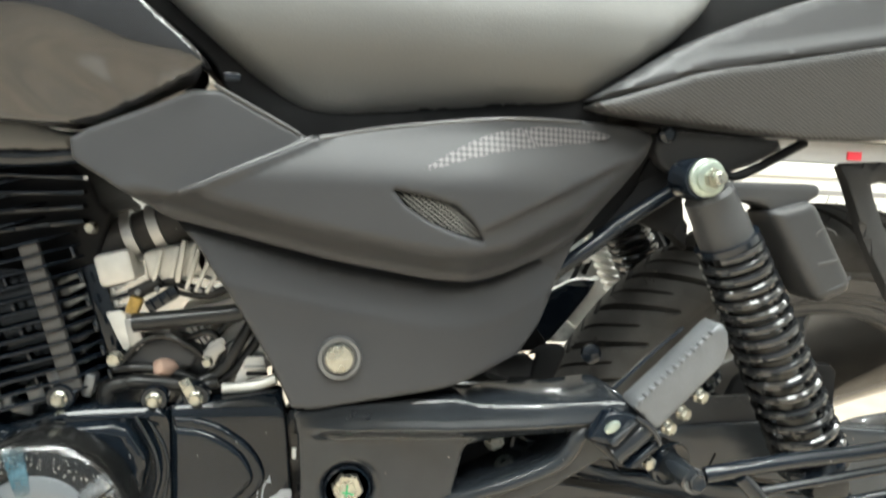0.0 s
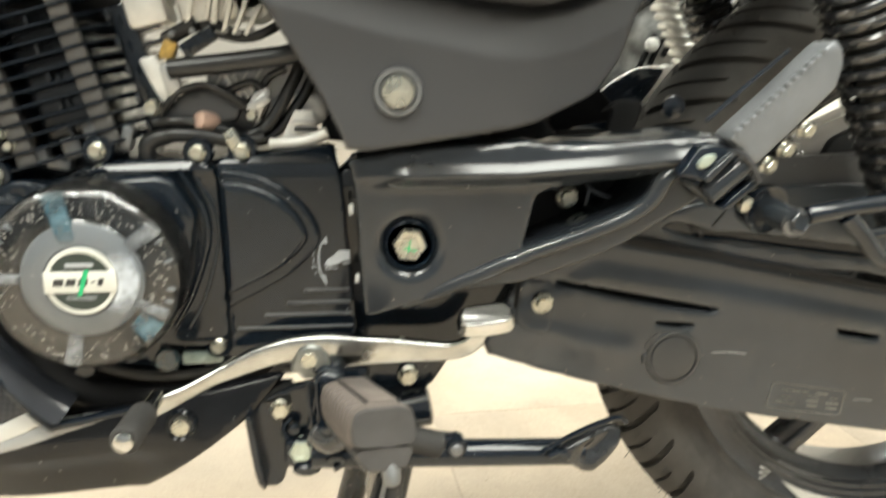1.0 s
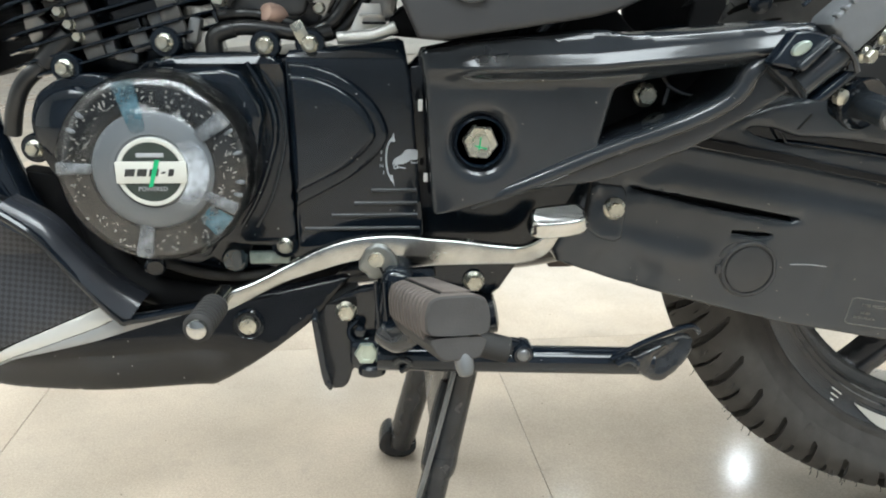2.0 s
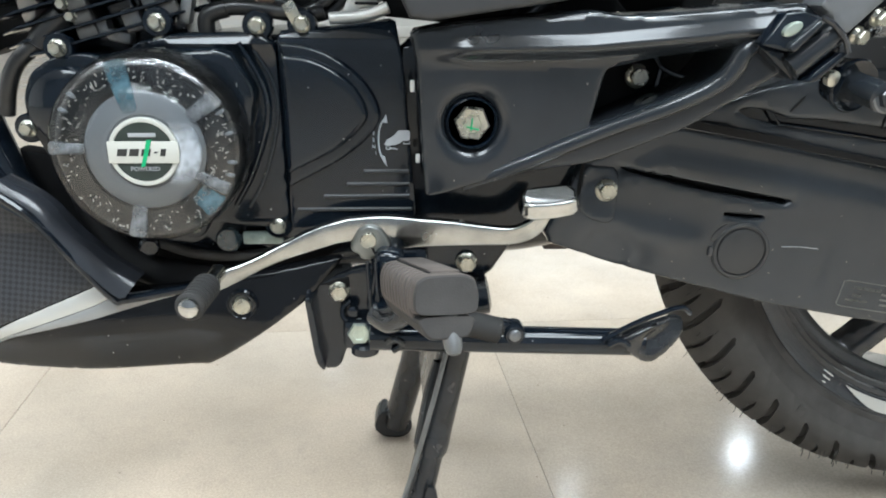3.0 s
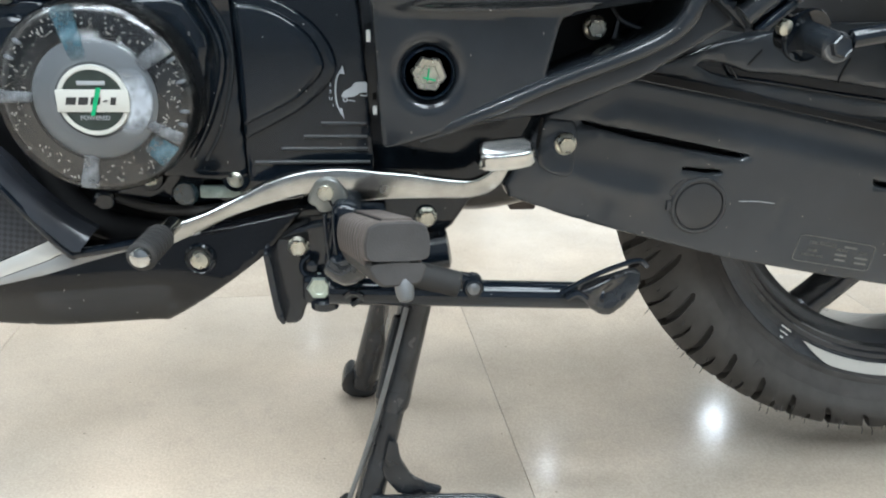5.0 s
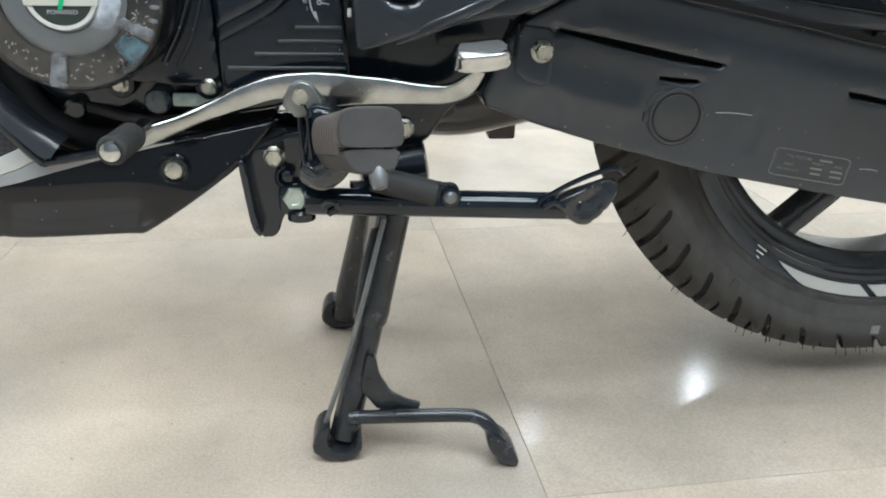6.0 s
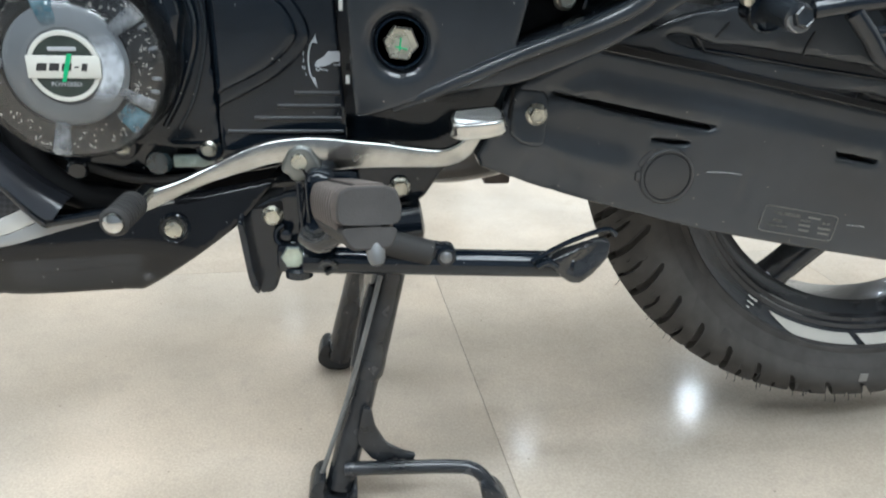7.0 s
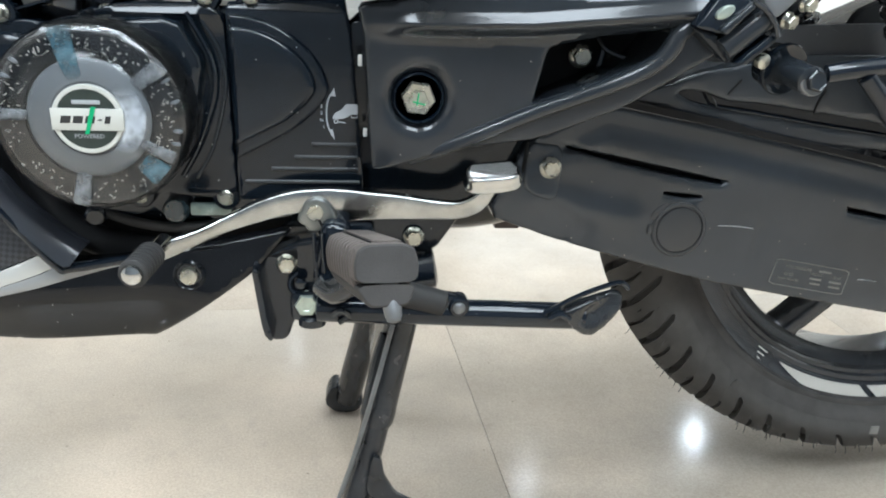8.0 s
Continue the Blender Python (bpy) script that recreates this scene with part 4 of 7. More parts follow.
    part("leaf_panel", slab(leaf, -0.0925, 0.006, pitch=0.0026, edge=0.0030, cut=0), ENGINE_BLACK, s, angle=70)
    inner = [tuple(p) for p in spline([(-0.1340, 0.4450), (-0.116, 0.4430), (-0.100, 0.4370), (-0.083, 0.4245), (-0.0738, 0.4085), (-0.0748, 0.3965), (-0.094, 0.3785), (-0.1328, 0.3580)], 6)]
    part("leaf_centre", slab(inner, -0.0958, 0.006, pitch=0.0026, edge=0.0050, cut=0), ENGINE_BLACK, s, angle=70)
    for xa, xb, z in ((-0.077, -0.044, 0.3600), (-0.090, -0.0435, 0.3502), (-0.107, -0.043, 0.3410), (-0.127, -0.0415, 0.3308)):
        part("rib", tube([(xa, -0.0892, z), (xb, -0.0892, z)], 0.0014, 10, smooth=False), MATTE, s)
    # gear shift diagram
    y = -0.0894
    arc = [(-0.0608, y, 0.400), (-0.0645, y, 0.394), (-0.0660, y, 0.385), (-0.0652, y, 0.375), (-0.0620, y, 0.367)]
    part("shift_arrow", join(tube(arc, 0.0006, 6, 4), slab([(-0.0625, 0.3965), (-0.0605, 0.4025), (-0.0592, 0.396)], y - 0.0004, 0.0008, pitch=0.01, edge=0, cut=0),
                             slab([(-0.0645, 0.371), (-0.0600, 0.3635), (-0.0615, 0.3715)], y - 0.0004, 0.0008, pitch=0.01, edge=0, cut=0)), GREY_PRINT, s, "printed curved shift arrow")
    part("shift_shoe", slab([(-0.0620, 0.3795), (-0.0600, 0.3835), (-0.0545, 0.3868), (-0.0515, 0.3905), (-0.0430, 0.3905), (-0.0430, 0.3830), (-0.0480, 0.3830), (-0.0500, 0.3812), (-0.0545, 0.3795)], y - 0.0003, 0.0007, pitch=0.01, edge=0, cut=1, share=0.12), GREY_PRINT, s, "printed shoe symbol")
    part("shift_heel", join(tube([(-0.0475, y, 0.3822), (-0.0475, y, 0.3806), (-0.0432, y, 0.3806), (-0.0432, y, 0.3822)], 0.0004, 6, smooth=False),
                            tube([(-0.059 + 0.0014 * math.cos(a), y, 0.3777 + 0.0014 * math.sin(a)) for a in np.linspace(0, 6.28, 10)], 0.0004, 6, 2),
                            tube([(-0.0575, y, 0.3775), (-0.052, y, 0.3765)], 0.0004, 6, smooth=False)), GREY_PRINT, s)
    for ch, x, z in (("3", -0.0697, 0.3885), ("2", -0.0697, 0.3835), ("N", -0.0695, 0.3783), ("1", -0.0680, 0.3733)):
        words("gear_digit", ch, (x, -0.0892, z), 0.0036, GREY_PRINT, s, label="printed grey gear mark")
    # round cap with its protective film
    ax = (-0.219, -0.096, 0.3855)
    cap = part("alternator_cap", lathe([(0.0625, -0.01), (0.0625, 0.03), (0.0610, 0.0350), (0.0575, 0.0385), (0.0535, 0.0400), (0.041, 0.0405), (0.0405, 0.0395), (0.0395, 0.0395)], ax, seg=72), CAP_DARK, bike, "round dark cap under wrinkled clear film")
    part("cap_centre", lathe([(0.0392, 0.036), (0.0392, 0.0402), (0.037, 0.0418), (0.0245, 0.0428), (0.024, 0.042)], ax, seg=72), CAP_GREY, cap, "grey cap centre")
    part("badge", lathe([(0.0228, 0.041), (0.0228, 0.0445), (0.0222, 0.0452), (0.0200, 0.0452), (0.0196, 0.0446)], ax, seg=56), BADGE_WHITE, cap, "round ivory and dark green badge")
    yb = ax[1] - 0.0447
    part("badge_field", lathe([(0.0195, 0.0), (0.0195, 0.0004)], (ax[0], yb, ax[2]), seg=48), BADGE_DARK, cap)
    part("badge_band", rbox((ax[0], yb - 0.0009, ax[2]), (0.0455, 0.0012, 0.0145), 0.0004), BADGE_WHITE, cap)
    for k, (dx, w) in enumerate(((-0.0135, 0.0062), (-0.0058, 0.0060), (0.0018, 0.0058), (0.0080, 0.0026), (0.0128, 0.0034))):
        h = 0.0011 if k == 3 else 0.0048
        part("band_mark", slab([(ax[0] + dx - w / 2 - 0.0006, ax[2] - h / 2), (ax[0] + dx - w / 2 + 0.0006, ax[2] + h / 2), (ax[0] + dx + w / 2 + 0.0006, ax[2] + h / 2), (ax[0] + dx + w / 2 - 0.0006, ax[2] - h / 2)], yb - 0.0017, 0.0006, pitch=0.02, edge=0, cut=0), INK_BLACK, cap)
    part("badge_mark", rbox((ax[0], yb - 0.0006, ax[2] + 0.0113), (0.0175, 0.0007, 0.0027), 0.0002), GREY_PRINT, cap)
    words("badge_word", "POWERED", (ax[0], yb - 0.0008, ax[2] - 0.0112), 0.0040, GREY_PRINT, cap, label="small printed word")
    part("marker_stroke", slab([(ax[0] - 0.0022, ax[2] - 0.0095), (ax[0] + 0.0004, ax[2] - 0.0095), (ax[0] + 0.0062, ax[2] + 0.0085), (ax[0] + 0.0030, ax[2] + 0.0085)], yb - 0.0021, 0.0005, pitch=0.02, edge=0, cut=0), INK_GREEN, cap, "green paint marker stroke")
    for a, ra, rb, w, mt in ((178, 0.0385, 0.0615, 0.0075, TAB_FILM), (36, 0.0375, 0.0600, 0.0110, TAB_FILM), (259, 0.0375, 0.0605, 0.0105, TAB_FILM), (-27, 0.0360, 0.0590, 0.0075, TAB_FILM), (104, 0.0260, 0.0600, 0.0125, TINT_FILM), (-42, 0.0420, 0.0590, 0.0160, TINT_FILM)):
        ca, sa = math.cos(radians(a)), math.sin(radians(a))
        pts = [(ra, -w * 0.42), (rb, -w * 0.55), (rb, w * 0.55), (ra, w * 0.42)]
        yy = ax[1] - (0.0432 if ra < 0.03 else 0.0408)
        if ra < 0.04:
            yy = ax[1] - 0.0432
        part("film_tab", slab([(ax[0] + u * ca - v * sa, ax[2] + u * sa + v * ca) for u, v in pts], yy, 0.006, pitch=0.004, edge=0.0008, cut=1, share=0.1), mt, cap, "translucent wrinkled film tab")
    # crumpled film that has gone milky beside the badge
    moon = [(0.0345, 38), (0.0368, 20), (0.0372, 0), (0.0368, -20), (0.0355, -40), (0.0330, -54), (0.0285, -60), (0.0240, -54), (0.0231, -30), (0.0231, -5), (0.0231, 15), (0.0233, 40), (0.0262, 55), (0.0310, 50)]
    part("milky_film", slab([(ax[0] + r * math.cos(radians(a)), ax[2] + r * math.sin(radians(a))) for r, a in moon], ax[1] - 0.0438, 0.002, pitch=0.003, edge=0.0010, cut=2, share=0.25), MILK_FILM, cap, "milky wrinkled protective film")
    for a in (27, 12, -8, -17, 140, 152):
        ca, sa = math.cos(radians(a)), math.sin(radians(a))
        pts = [(0.0525, -0.0012), (0.0590, -0.0017), (0.0595, 0.0016), (0.0535, 0.0011)]
        part("film_tab", slab([(ax[0] + u * ca - v * sa, ax[2] + u * sa + v * ca) for u, v in pts], ax[1] - 0.0412, 0.003, pitch=0.004, edge=0.0006, cut=1), TAB_FILM, cap, "translucent wrinkled film tab")
    rnd = random.Random(4)
    flecks = []
    for _ in range(230):
        a, r = rnd.uniform(0, 6.28), rnd.uniform(0.043, 0.0565)
        w, h, t = rnd.uniform(0.0003, 0.0008), rnd.uniform(0.0005, 0.0028), rnd.uniform(0, 3.14)
        flecks.append(rbox((ax[0] + r * math.cos(a), ax[1] - 0.0403, ax[2] + r * math.sin(a)), (w, 0.0005, h), 0, pose(0, 0, 0, 0, math.degrees(t), 0)))
    tagged(part("pale_speckle", join(*flecks), FLECK, cap, "pale flecks on the film"), kind="stuff")
    shell = part("film_shell", lathe([(0.0640, 0.004), (0.0642, 0.030), (0.0630, 0.0375), (0.0595, 0.0425), (0.0530, 0.0440), (0.0420, 0.0445), (0.0410, 0.0462), (0.0300, 0.0468), (0.0260, 0.0470)], ax, seg=72, caps=False), CLEAR, cap, "clear protective plastic shell", 60)
    shell.visible_shadow = False
    # oil window and drain below the cover
    part("oil_window", lathe([(0.0100, -0.01), (0.0100, 0.003), (0.0084, 0.005), (0.004, 0.0052)], (-0.182, -0.078, 0.3045), seg=30), GLASS_GREEN, bike, "dark round oil window")
    part("oil_label", rbox((-0.156, -0.079, 0.3055), (0.031, 0.006, 0.0105), 0.0025), LABEL_GREEN, bike, "greenish plastic strip")
    for x, z in ((-0.245, 0.300),):
        part("drain_stub", lathe([(0.008, 0), (0.008, 0.010), (0.006, 0.012)], (x, -0.068, z), (0.2, -1, -0.2), 16), FRAME_BLACK, bike)
    part("drain_hose", tube([(-0.24, -0.07, 0.30), (-0.21, -0.075, 0.292), (-0.18, -0.072, 0.288), (-0.14, -0.07, 0.292)], 0.004), RUBBER, bike)
    # cylinder barrel and head, leaning forward
    lean = radians(16)
    au, aw = Vector((math.cos(lean), 0, math.sin(lean))), Vector((-math.sin(lean), 0, math.cos(lean)))
    base = Vector((-0.187, 0, 0.487))

    def at(u, y, w):
        return base + au * u + aw * w + Vector((0, y, 0))

    def fin_shape(u0, u1, yw, ch, w, th):
        loop = [(u0 + ch, -yw), (u1 - ch, -yw), (u1, -yw + ch), (u1, yw - ch), (u1 - ch, yw), (u0 + ch, yw), (u0, yw - ch), (u0, -yw + ch)]
        bm = bmesh.new()
        rings = []
        for ww, sh in ((w, 0.0012), (w + th * 0.3, 0), (w + th * 0.7, 0), (w + th, 0.0012)):
            rings.append([bm.verts.new(at(u + (sh if u < (u0 + u1) / 2 else -sh), y + (sh if y < 0 else -sh), ww)) for u, y in loop])
        for a, b in zip(rings, rings[1:]):
            for k in range(8):
                bm.faces.new((a[k], a[(k + 1) % 8], b[(k + 1) % 8], b[k]))
        bm.faces.new(rings[0])
        bm.faces.new(rings[-1])
        return bm
    cyl = part("cylinder", join(rbox(at(-0.072, 0, 0.03), (0.10, 0.115, 0.17), 0.012, pose(0, 0, 0, 0, -16, 0)), rbox(at(-0.075, 0, 0.145), (0.11, 0.11, 0.09), 0.012, pose(0, 0, 0, 0, -16, 0))), FRAME_BLACK, bike, "black finned engine cylinder")
    for k in range(13):
        w = -0.012 + k * 0.0098
        big = 0.004 if k > 9 else 0.0
        part("fin", fin_shape(-0.150, 0.0 + big, 0.083, 0.022, w, 0.0024), FRAME_BLACK, cyl)
        if k < 12:
            for u, wide in ((-0.0265, 0.0135), (-0.0850, 0.0135)):
                part("fin_damper", rbox(at(u, -0.0770, w + 0.0062), (wide, 0.008, 0.0080), 0.001, pose(0, 0, 0, 0, -16, 0)), FIN_PAD, cyl, "grey rubber pad between the fins")
            part("fin_web", rbox(at(0.0020 - 0.052 * (k % 2), -0.0735, w + 0.0062), (0.0022, 0.010, 0.0080), 0.0005, pose(0, 0, 0, 0, -16, 0)), FRAME_BLACK, cyl)
    for k in range(6):
        part("fin", fin_shape(-0.145, -0.012 + 0.004 * (k % 2), 0.075, 0.02, 0.122 + k * 0.0105, 0.0026), FRAME_BLACK, cyl)
    for u, w in ((-0.0984, 0.0362), (-0.0962, 0.0250), (-0.0930, 0.0153), (-0.0905, 0.0061), (-0.1030, 0.0480)):
        flange_bolt("fin_nut", at(u, -0.0805, w), 0.0075, 0.0058, 0.004, cyl, label="bright small nut")
    # studs and cast lugs at the foot of the cylinder
    for x, z, sx, sz, turn in ((-0.2227, 0.4735, 0.010, 0.022, -18), (-0.2369, 0.4658, 0.013, 0.016, -16), (-0.2626, 0.4591, 0.018, 0.012, -10), (-0.2470, 0.4545, 0.016, 0.008, 12), (-0.1997, 0.4725, 0.008, 0.018, 14)):
        part("cylinder_lug", rbox((x, -0.0700, z), (sx, 0.014, sz), 0.002, pose(0, 0, 0, 0, turn, 0)), DULL_STEEL, cyl, "dull grey cast lug")
    part("front_mount", slab([(-0.3182, 0.4972), (-0.3110, 0.4821), (-0.2999, 0.4737), (-0.3089, 0.4647), (-0.3160, 0.4608), (-0.3205, 0.4743)], -0.062, 0.012, pitch=0.006, edge=0.002, cut=1, share=0.15), ALLOY, cyl, "cast alloy engine mount")
    part("rear_lug", rbox(at(0.006, -0.05, 0.03), (0.016, 0.02, 0.10), 0.003, pose(0, 0, 0, 0, -16, 0)), ENGINE_BLACK, cyl)
    for k in range(7):
        part("rear_fin", rbox(at(0.014, -0.042, -0.004 + k * 0.0105), (0.03, 0.035, 0.0026), 0.0008, pose(0, 0, 0, 0, -16, 0)), ENGINE_BLACK, cyl)
    flange_bolt("stud_nut", (-0.1795, -0.078, 0.4945), 0.012, 0.009, 0.006, cyl)
    # exhaust port and front pipe
    part("front_hose", tube([(-0.30, -0.075, 0.452), (-0.318, -0.078, 0.437), (-0.327, -0.078, 0.42), (-0.333, -0.075, 0.40)], 0.006), HOSE, bike)
    part("hose_elbow", tube([(-0.285, -0.072, 0.468), (-0.296, -0.074, 0.458), (-0.303, -0.075, 0.448)], 0.009), HOSE, bike)
    part("header_pipe", tube([(-0.33, 0.0, 0.56), (-0.37, -0.02, 0.50), (-0.385, -0.02, 0.40), (-0.36, -0.01, 0.30), (-0.25, 0.03, 0.255), (-0.05, 0.07, 0.25), (0.06, 0.09, 0.268)], 0.018), FRAME_BLACK, bike, "black exhaust pipe")
    part("muffler", tube([(0.02, 0.10, 0.262), (0.10, 0.12, 0.272), (0.3, 0.16, 0.325), (0.50, 0.18, 0.396), (0.68, 0.195, 0.457), (0.85, 0.20, 0.500)], 0.030, 28, taper=0.088), MUFFLER, bike, "dull black exhaust muffler")
    # added black sheet, no real part: keeps the pale floor out of this dark gap
    part("front_dark_sheet", slab([(-0.43, 0.60), (-0.335, 0.60), (-0.325, 0.52), (-0.318, 0.47), (-0.345, 0.44), (-0.43, 0.42)], -0.015, 0.03, pitch=0.03, edge=0.003, cut=1), DEEP, bike, "added black sheet that darkens the gap in front of the engine")
    # intake
    boot = part("intake_boot", tube([(-0.205, -0.035, 0.574), (-0.165, -0.038, 0.590), (-0.12, -0.045, 0.608)], 0.0185, 24), RUBBER, bike, "black rubber intake boot")
    for x, z in ((-0.1775, 0.585), (-0.1585, 0.5925)):
        part("hose_clamp", lathe([(0.0192, 0), (0.0210, 0.0002), (0.0210, 0.0085), (0.0192, 0.0087)], (x, -0.038, z), (1, -0.08, 0.40), 36), ALLOY, boot, "bright steel hose clamp")
    tb = part("throttle_body", join(rbox((-0.130, -0.035, 0.569), (0.066, 0.05, 0.030), 0.006, pose(0, 0, 0, 0, -14, 0)), lathe([(0.017, 0), (0.017, 0.012), (0.013, 0.016)], (-0.108, -0.044, 0.570), seg=28)), SILVER_CAST, bike, "bright cast throttle body")
    part("intake_flange", rbox((-0.183, -0.048, 0.563), (0.028, 0.04, 0.026), 0.004, pose(0, 0, 0, 0, -14, 0)), SILVER_CAST, tb)
    for k in range(4):
        part("throttle_rib", rbox((-0.152 + 0.013 * k, -0.0615, 0.566 + 0.003 * k), (0.0035, 0.006, 0.026), 0.001, pose(0, 0, 0, 0, 12, 0)), SILVER_CAST, tb)
    gc = part("gearbox_top", slab([(-0.150, 0.47), (-0.055, 0.474), (-0.058, 0.505), (-0.075, 0.530), (-0.10, 0.540), (-0.145, 0.528)], -0.030, 0.08, pitch=0.012, edge=0.004, cut=1), SILVER_CAST, bike, "bright cast gearbox top")
    for k in range(5):
        part("casting_rib", rbox((-0.138 + 0.009 * k, -0.032, 0.515), (0.0025, 0.008, 0.024), 0.0006, pose(0, 0, 0, 0, 30, 0)), SILVER_CAST, gc)
    part("cable_stay", slab([(-0.190, 0.528), (-0.178, 0.530), (-0.168, 0.512), (-0.165, 0.498), (-0.176, 0.498), (-0.182, 0.510)], -0.066, 0.003, pitch=0.008, edge=0.0006, cut=1, share=0.1), SILVER_CAST, bike, "bright steel cable stay")
    part("silver_pipe", tube([(-0.10, -0.07, 0.468), (-0.075, -0.07, 0.470), (-0.058, -0.07, 0.476)], 0.0045, 12), SILVER_CAST, bike, "short silver pipe")
    part("cylinder_head", slab([(-0.34, 0.56), (-0.20, 0.555), (-0.188, 0.606), (-0.197, 0.613), (-0.202, 0.628), (-0.225, 0.648), (-0.34, 0.665)], -0.058, 0.116, pitch=0.02, edge=0.005, cut=1, share=0.1), DEEP, cyl)
    for k in range(4):
        part("head_fin", slab([(-0.30, 0.583 + 0.016 * k), (-0.205, 0.598 + 0.011 * k), (-0.205, 0.601 + 0.011 * k), (-0.30, 0.587 + 0.016 * k)], -0.072, 0.014, pitch=0.02, edge=0.001, cut=0), ENGINE_BLACK, cyl)
    flange_bolt("head_nut", (-0.2015, -0.06, 0.594), 0.010, 0.007, 0.005, cyl, label="yellowish small nut")
    part("bracket_plate", slab([(-0.115, 0.470), (-0.06, 0.478), (-0.055, 0.50), (-0.08, 0.508), (-0.10, 0.50), (-0.118, 0.482)], -0.05, 0.006, holes=[[(-0.10, 0.480), (-0.08, 0.483), (-0.082, 0.492), (-0.098, 0.490)]], pitch=0.008, edge=0.001, cut=1), ALLOY, bike, "bright steel engine bracket")
    part("bracket_plate", slab([(-0.145, 0.50), (-0.10, 0.515), (-0.085, 0.54), (-0.12, 0.53), (-0.15, 0.52)], -0.035, 0.006, pitch=0.008, edge=0.001, cut=1), ALLOY, bike, "bright steel engine bracket")
    part("starter_motor", tube([(-0.18, -0.04, 0.486), (-0.15, -0.045, 0.494), (-0.115, -0.04, 0.486)], 0.0165, 24), MATTE, bike, "black starter motor")
    for pts, r in (([(-0.168, -0.07, 0.521), (-0.126, -0.072, 0.526), (-0.085, -0.075, 0.532), (-0.06, -0.07, 0.54)], 0.0075),
                   ([(-0.075, -0.055, 0.53), (-0.083, -0.058, 0.512), (-0.101, -0.06, 0.482), (-0.123, -0.062, 0.469)], 0.0048),
                   ([(-0.066, -0.05, 0.52), (-0.078, -0.052, 0.498), (-0.098, -0.055, 0.474), (-0.118, -0.058, 0.466)], 0.0042),
                   ([(-0.185, -0.072, 0.470), (-0.170, -0.072, 0.4745), (-0.150, -0.072, 0.474), (-0.120, -0.07, 0.470), (-0.105, -0.066, 0.472)], 0.0055),
                   ([(-0.185, -0.066, 0.482), (-0.16, -0.066, 0.484), (-0.135, -0.062, 0.478), (-0.118, -0.06, 0.47)], 0.004),
                   ([(-0.165, -0.05, 0.545), (-0.14, -0.06, 0.552), (-0.11, -0.065, 0.545), (-0.085, -0.062, 0.556)], 0.0035),
                   ([(-0.132, -0.058, 0.505), (-0.112, -0.06, 0.512), (-0.102, -0.06, 0.50), (-0.108, -0.058, 0.486)], 0.003),
                   ([(-0.125, -0.05, 0.49), (-0.112, -0.052, 0.50), (-0.10, -0.05, 0.516), (-0.088, -0.05, 0.522)], 0.003)):
        part("hose", tube(pts, r, 12), HOSE, bike, "black rubber hose")
    part("hose_elbow", tube([(-0.187, -0.071, 0.458), (-0.1865, -0.072, 0.467), (-0.181, -0.072, 0.4715), (-0.172, -0.072, 0.474)], 0.0062, 14), HOSE, bike)
    part("cable_plug", tube([(-0.172, -0.06, 0.541), (-0.150, -0.06, 0.553)], 0.0055, 12, smooth=False), RUBBER, bike)
    part("amber_plug", rbox((-0.1685, -0.064, 0.534), (0.010, 0.012, 0.014), 0.002, pose(0, 0, 0, 0, 20, 0)), AMBER, bike, "amber plastic connector")
    part("pale_plug", rbox((-0.168, -0.064, 0.513), (0.011, 0.010, 0.024), 0.002, pose(0, 0, 0, 0, -12, 0)), ALLOY, bike, "pale cable connector")
    part("sensor_cap", lathe([(0.0065, 0), (0.0075, 0.004), (0.0075, 0.012), (0.006, 0.016), (0.003, 0.017)], (-0.140, -0.058, 0.482), (-0.6, -0.7, 0.2), 20), PINK_CAP, bike, "copper coloured sensor cap")
    part("sensor_body", tube([(-0.138, -0.055, 0.483), (-0.125, -0.055, 0.489)], 0.0055, 14, smooth=False), ALLOY, bike)
    cn = part("cable_connector", rbox((-0.147, -0.0665, 0.540), (0.027, 0.011, 0.0105), 0.002, pose(0, 0, 0, 0, -33, 0)), ENGINE_BLACK, bike, "black plastic cable connector")
    for k in range(3):
        part("connector_rib", rbox((-0.154 + 0.006 * k, -0.0725, 0.5355 + 0.0039 * k), (0.0016, 0.003, 0.010), 0.0005, pose(0, 0, 0, 0, -33, 0)), ENGINE_BLACK, cn)
    part("loop_wire", tube([(-0.138, -0.066, 0.546), (-0.128, -0.067, 0.5435), (-0.117, -0.067, 0.5420), (-0.105, -0.066, 0.5440), (-0.095, -0.064, 0.550)], 0.0022, 8), RUBBER, bike, "thin black wire")
    part("starter_cover", slab([(-0.176, 0.490), (-0.163, 0.504), (-0.144, 0.509), (-0.128, 0.501), (-0.119, 0.4955), (-0.124, 0.483), (-0.145, 0.481), (-0.174, 0.482)], -0.062, 0.02, pitch=0.004, edge=0.004, cut=1, share=0.15), MATTE, bike, "dull black domed starter cover")
    part("cover_hose", tube([(-0.177, -0.066, 0.489), (-0.164, -0.067, 0.5045), (-0.145, -0.067, 0.510), (-0.128, -0.066, 0.5025), (-0.117, -0.064, 0.4935)], 0.0026, 10), HOSE, bike, "black rubber hose")
    for k in range(4):
        part("gearbox_fin", slab([(-0.1340 + 0.0065 * k, 0.5165 - 0.001 * k), (-0.1310 + 0.0065 * k, 0.5170 - 0.001 * k), (-0.1180 + 0.0052 * k, 0.4990), (-0.1205 + 0.0052 * k, 0.4975)], -0.052, 0.012, pitch=0.01, edge=0.0005, cut=0), SILVER_CAST, bike, "pale cast gearbox fin")
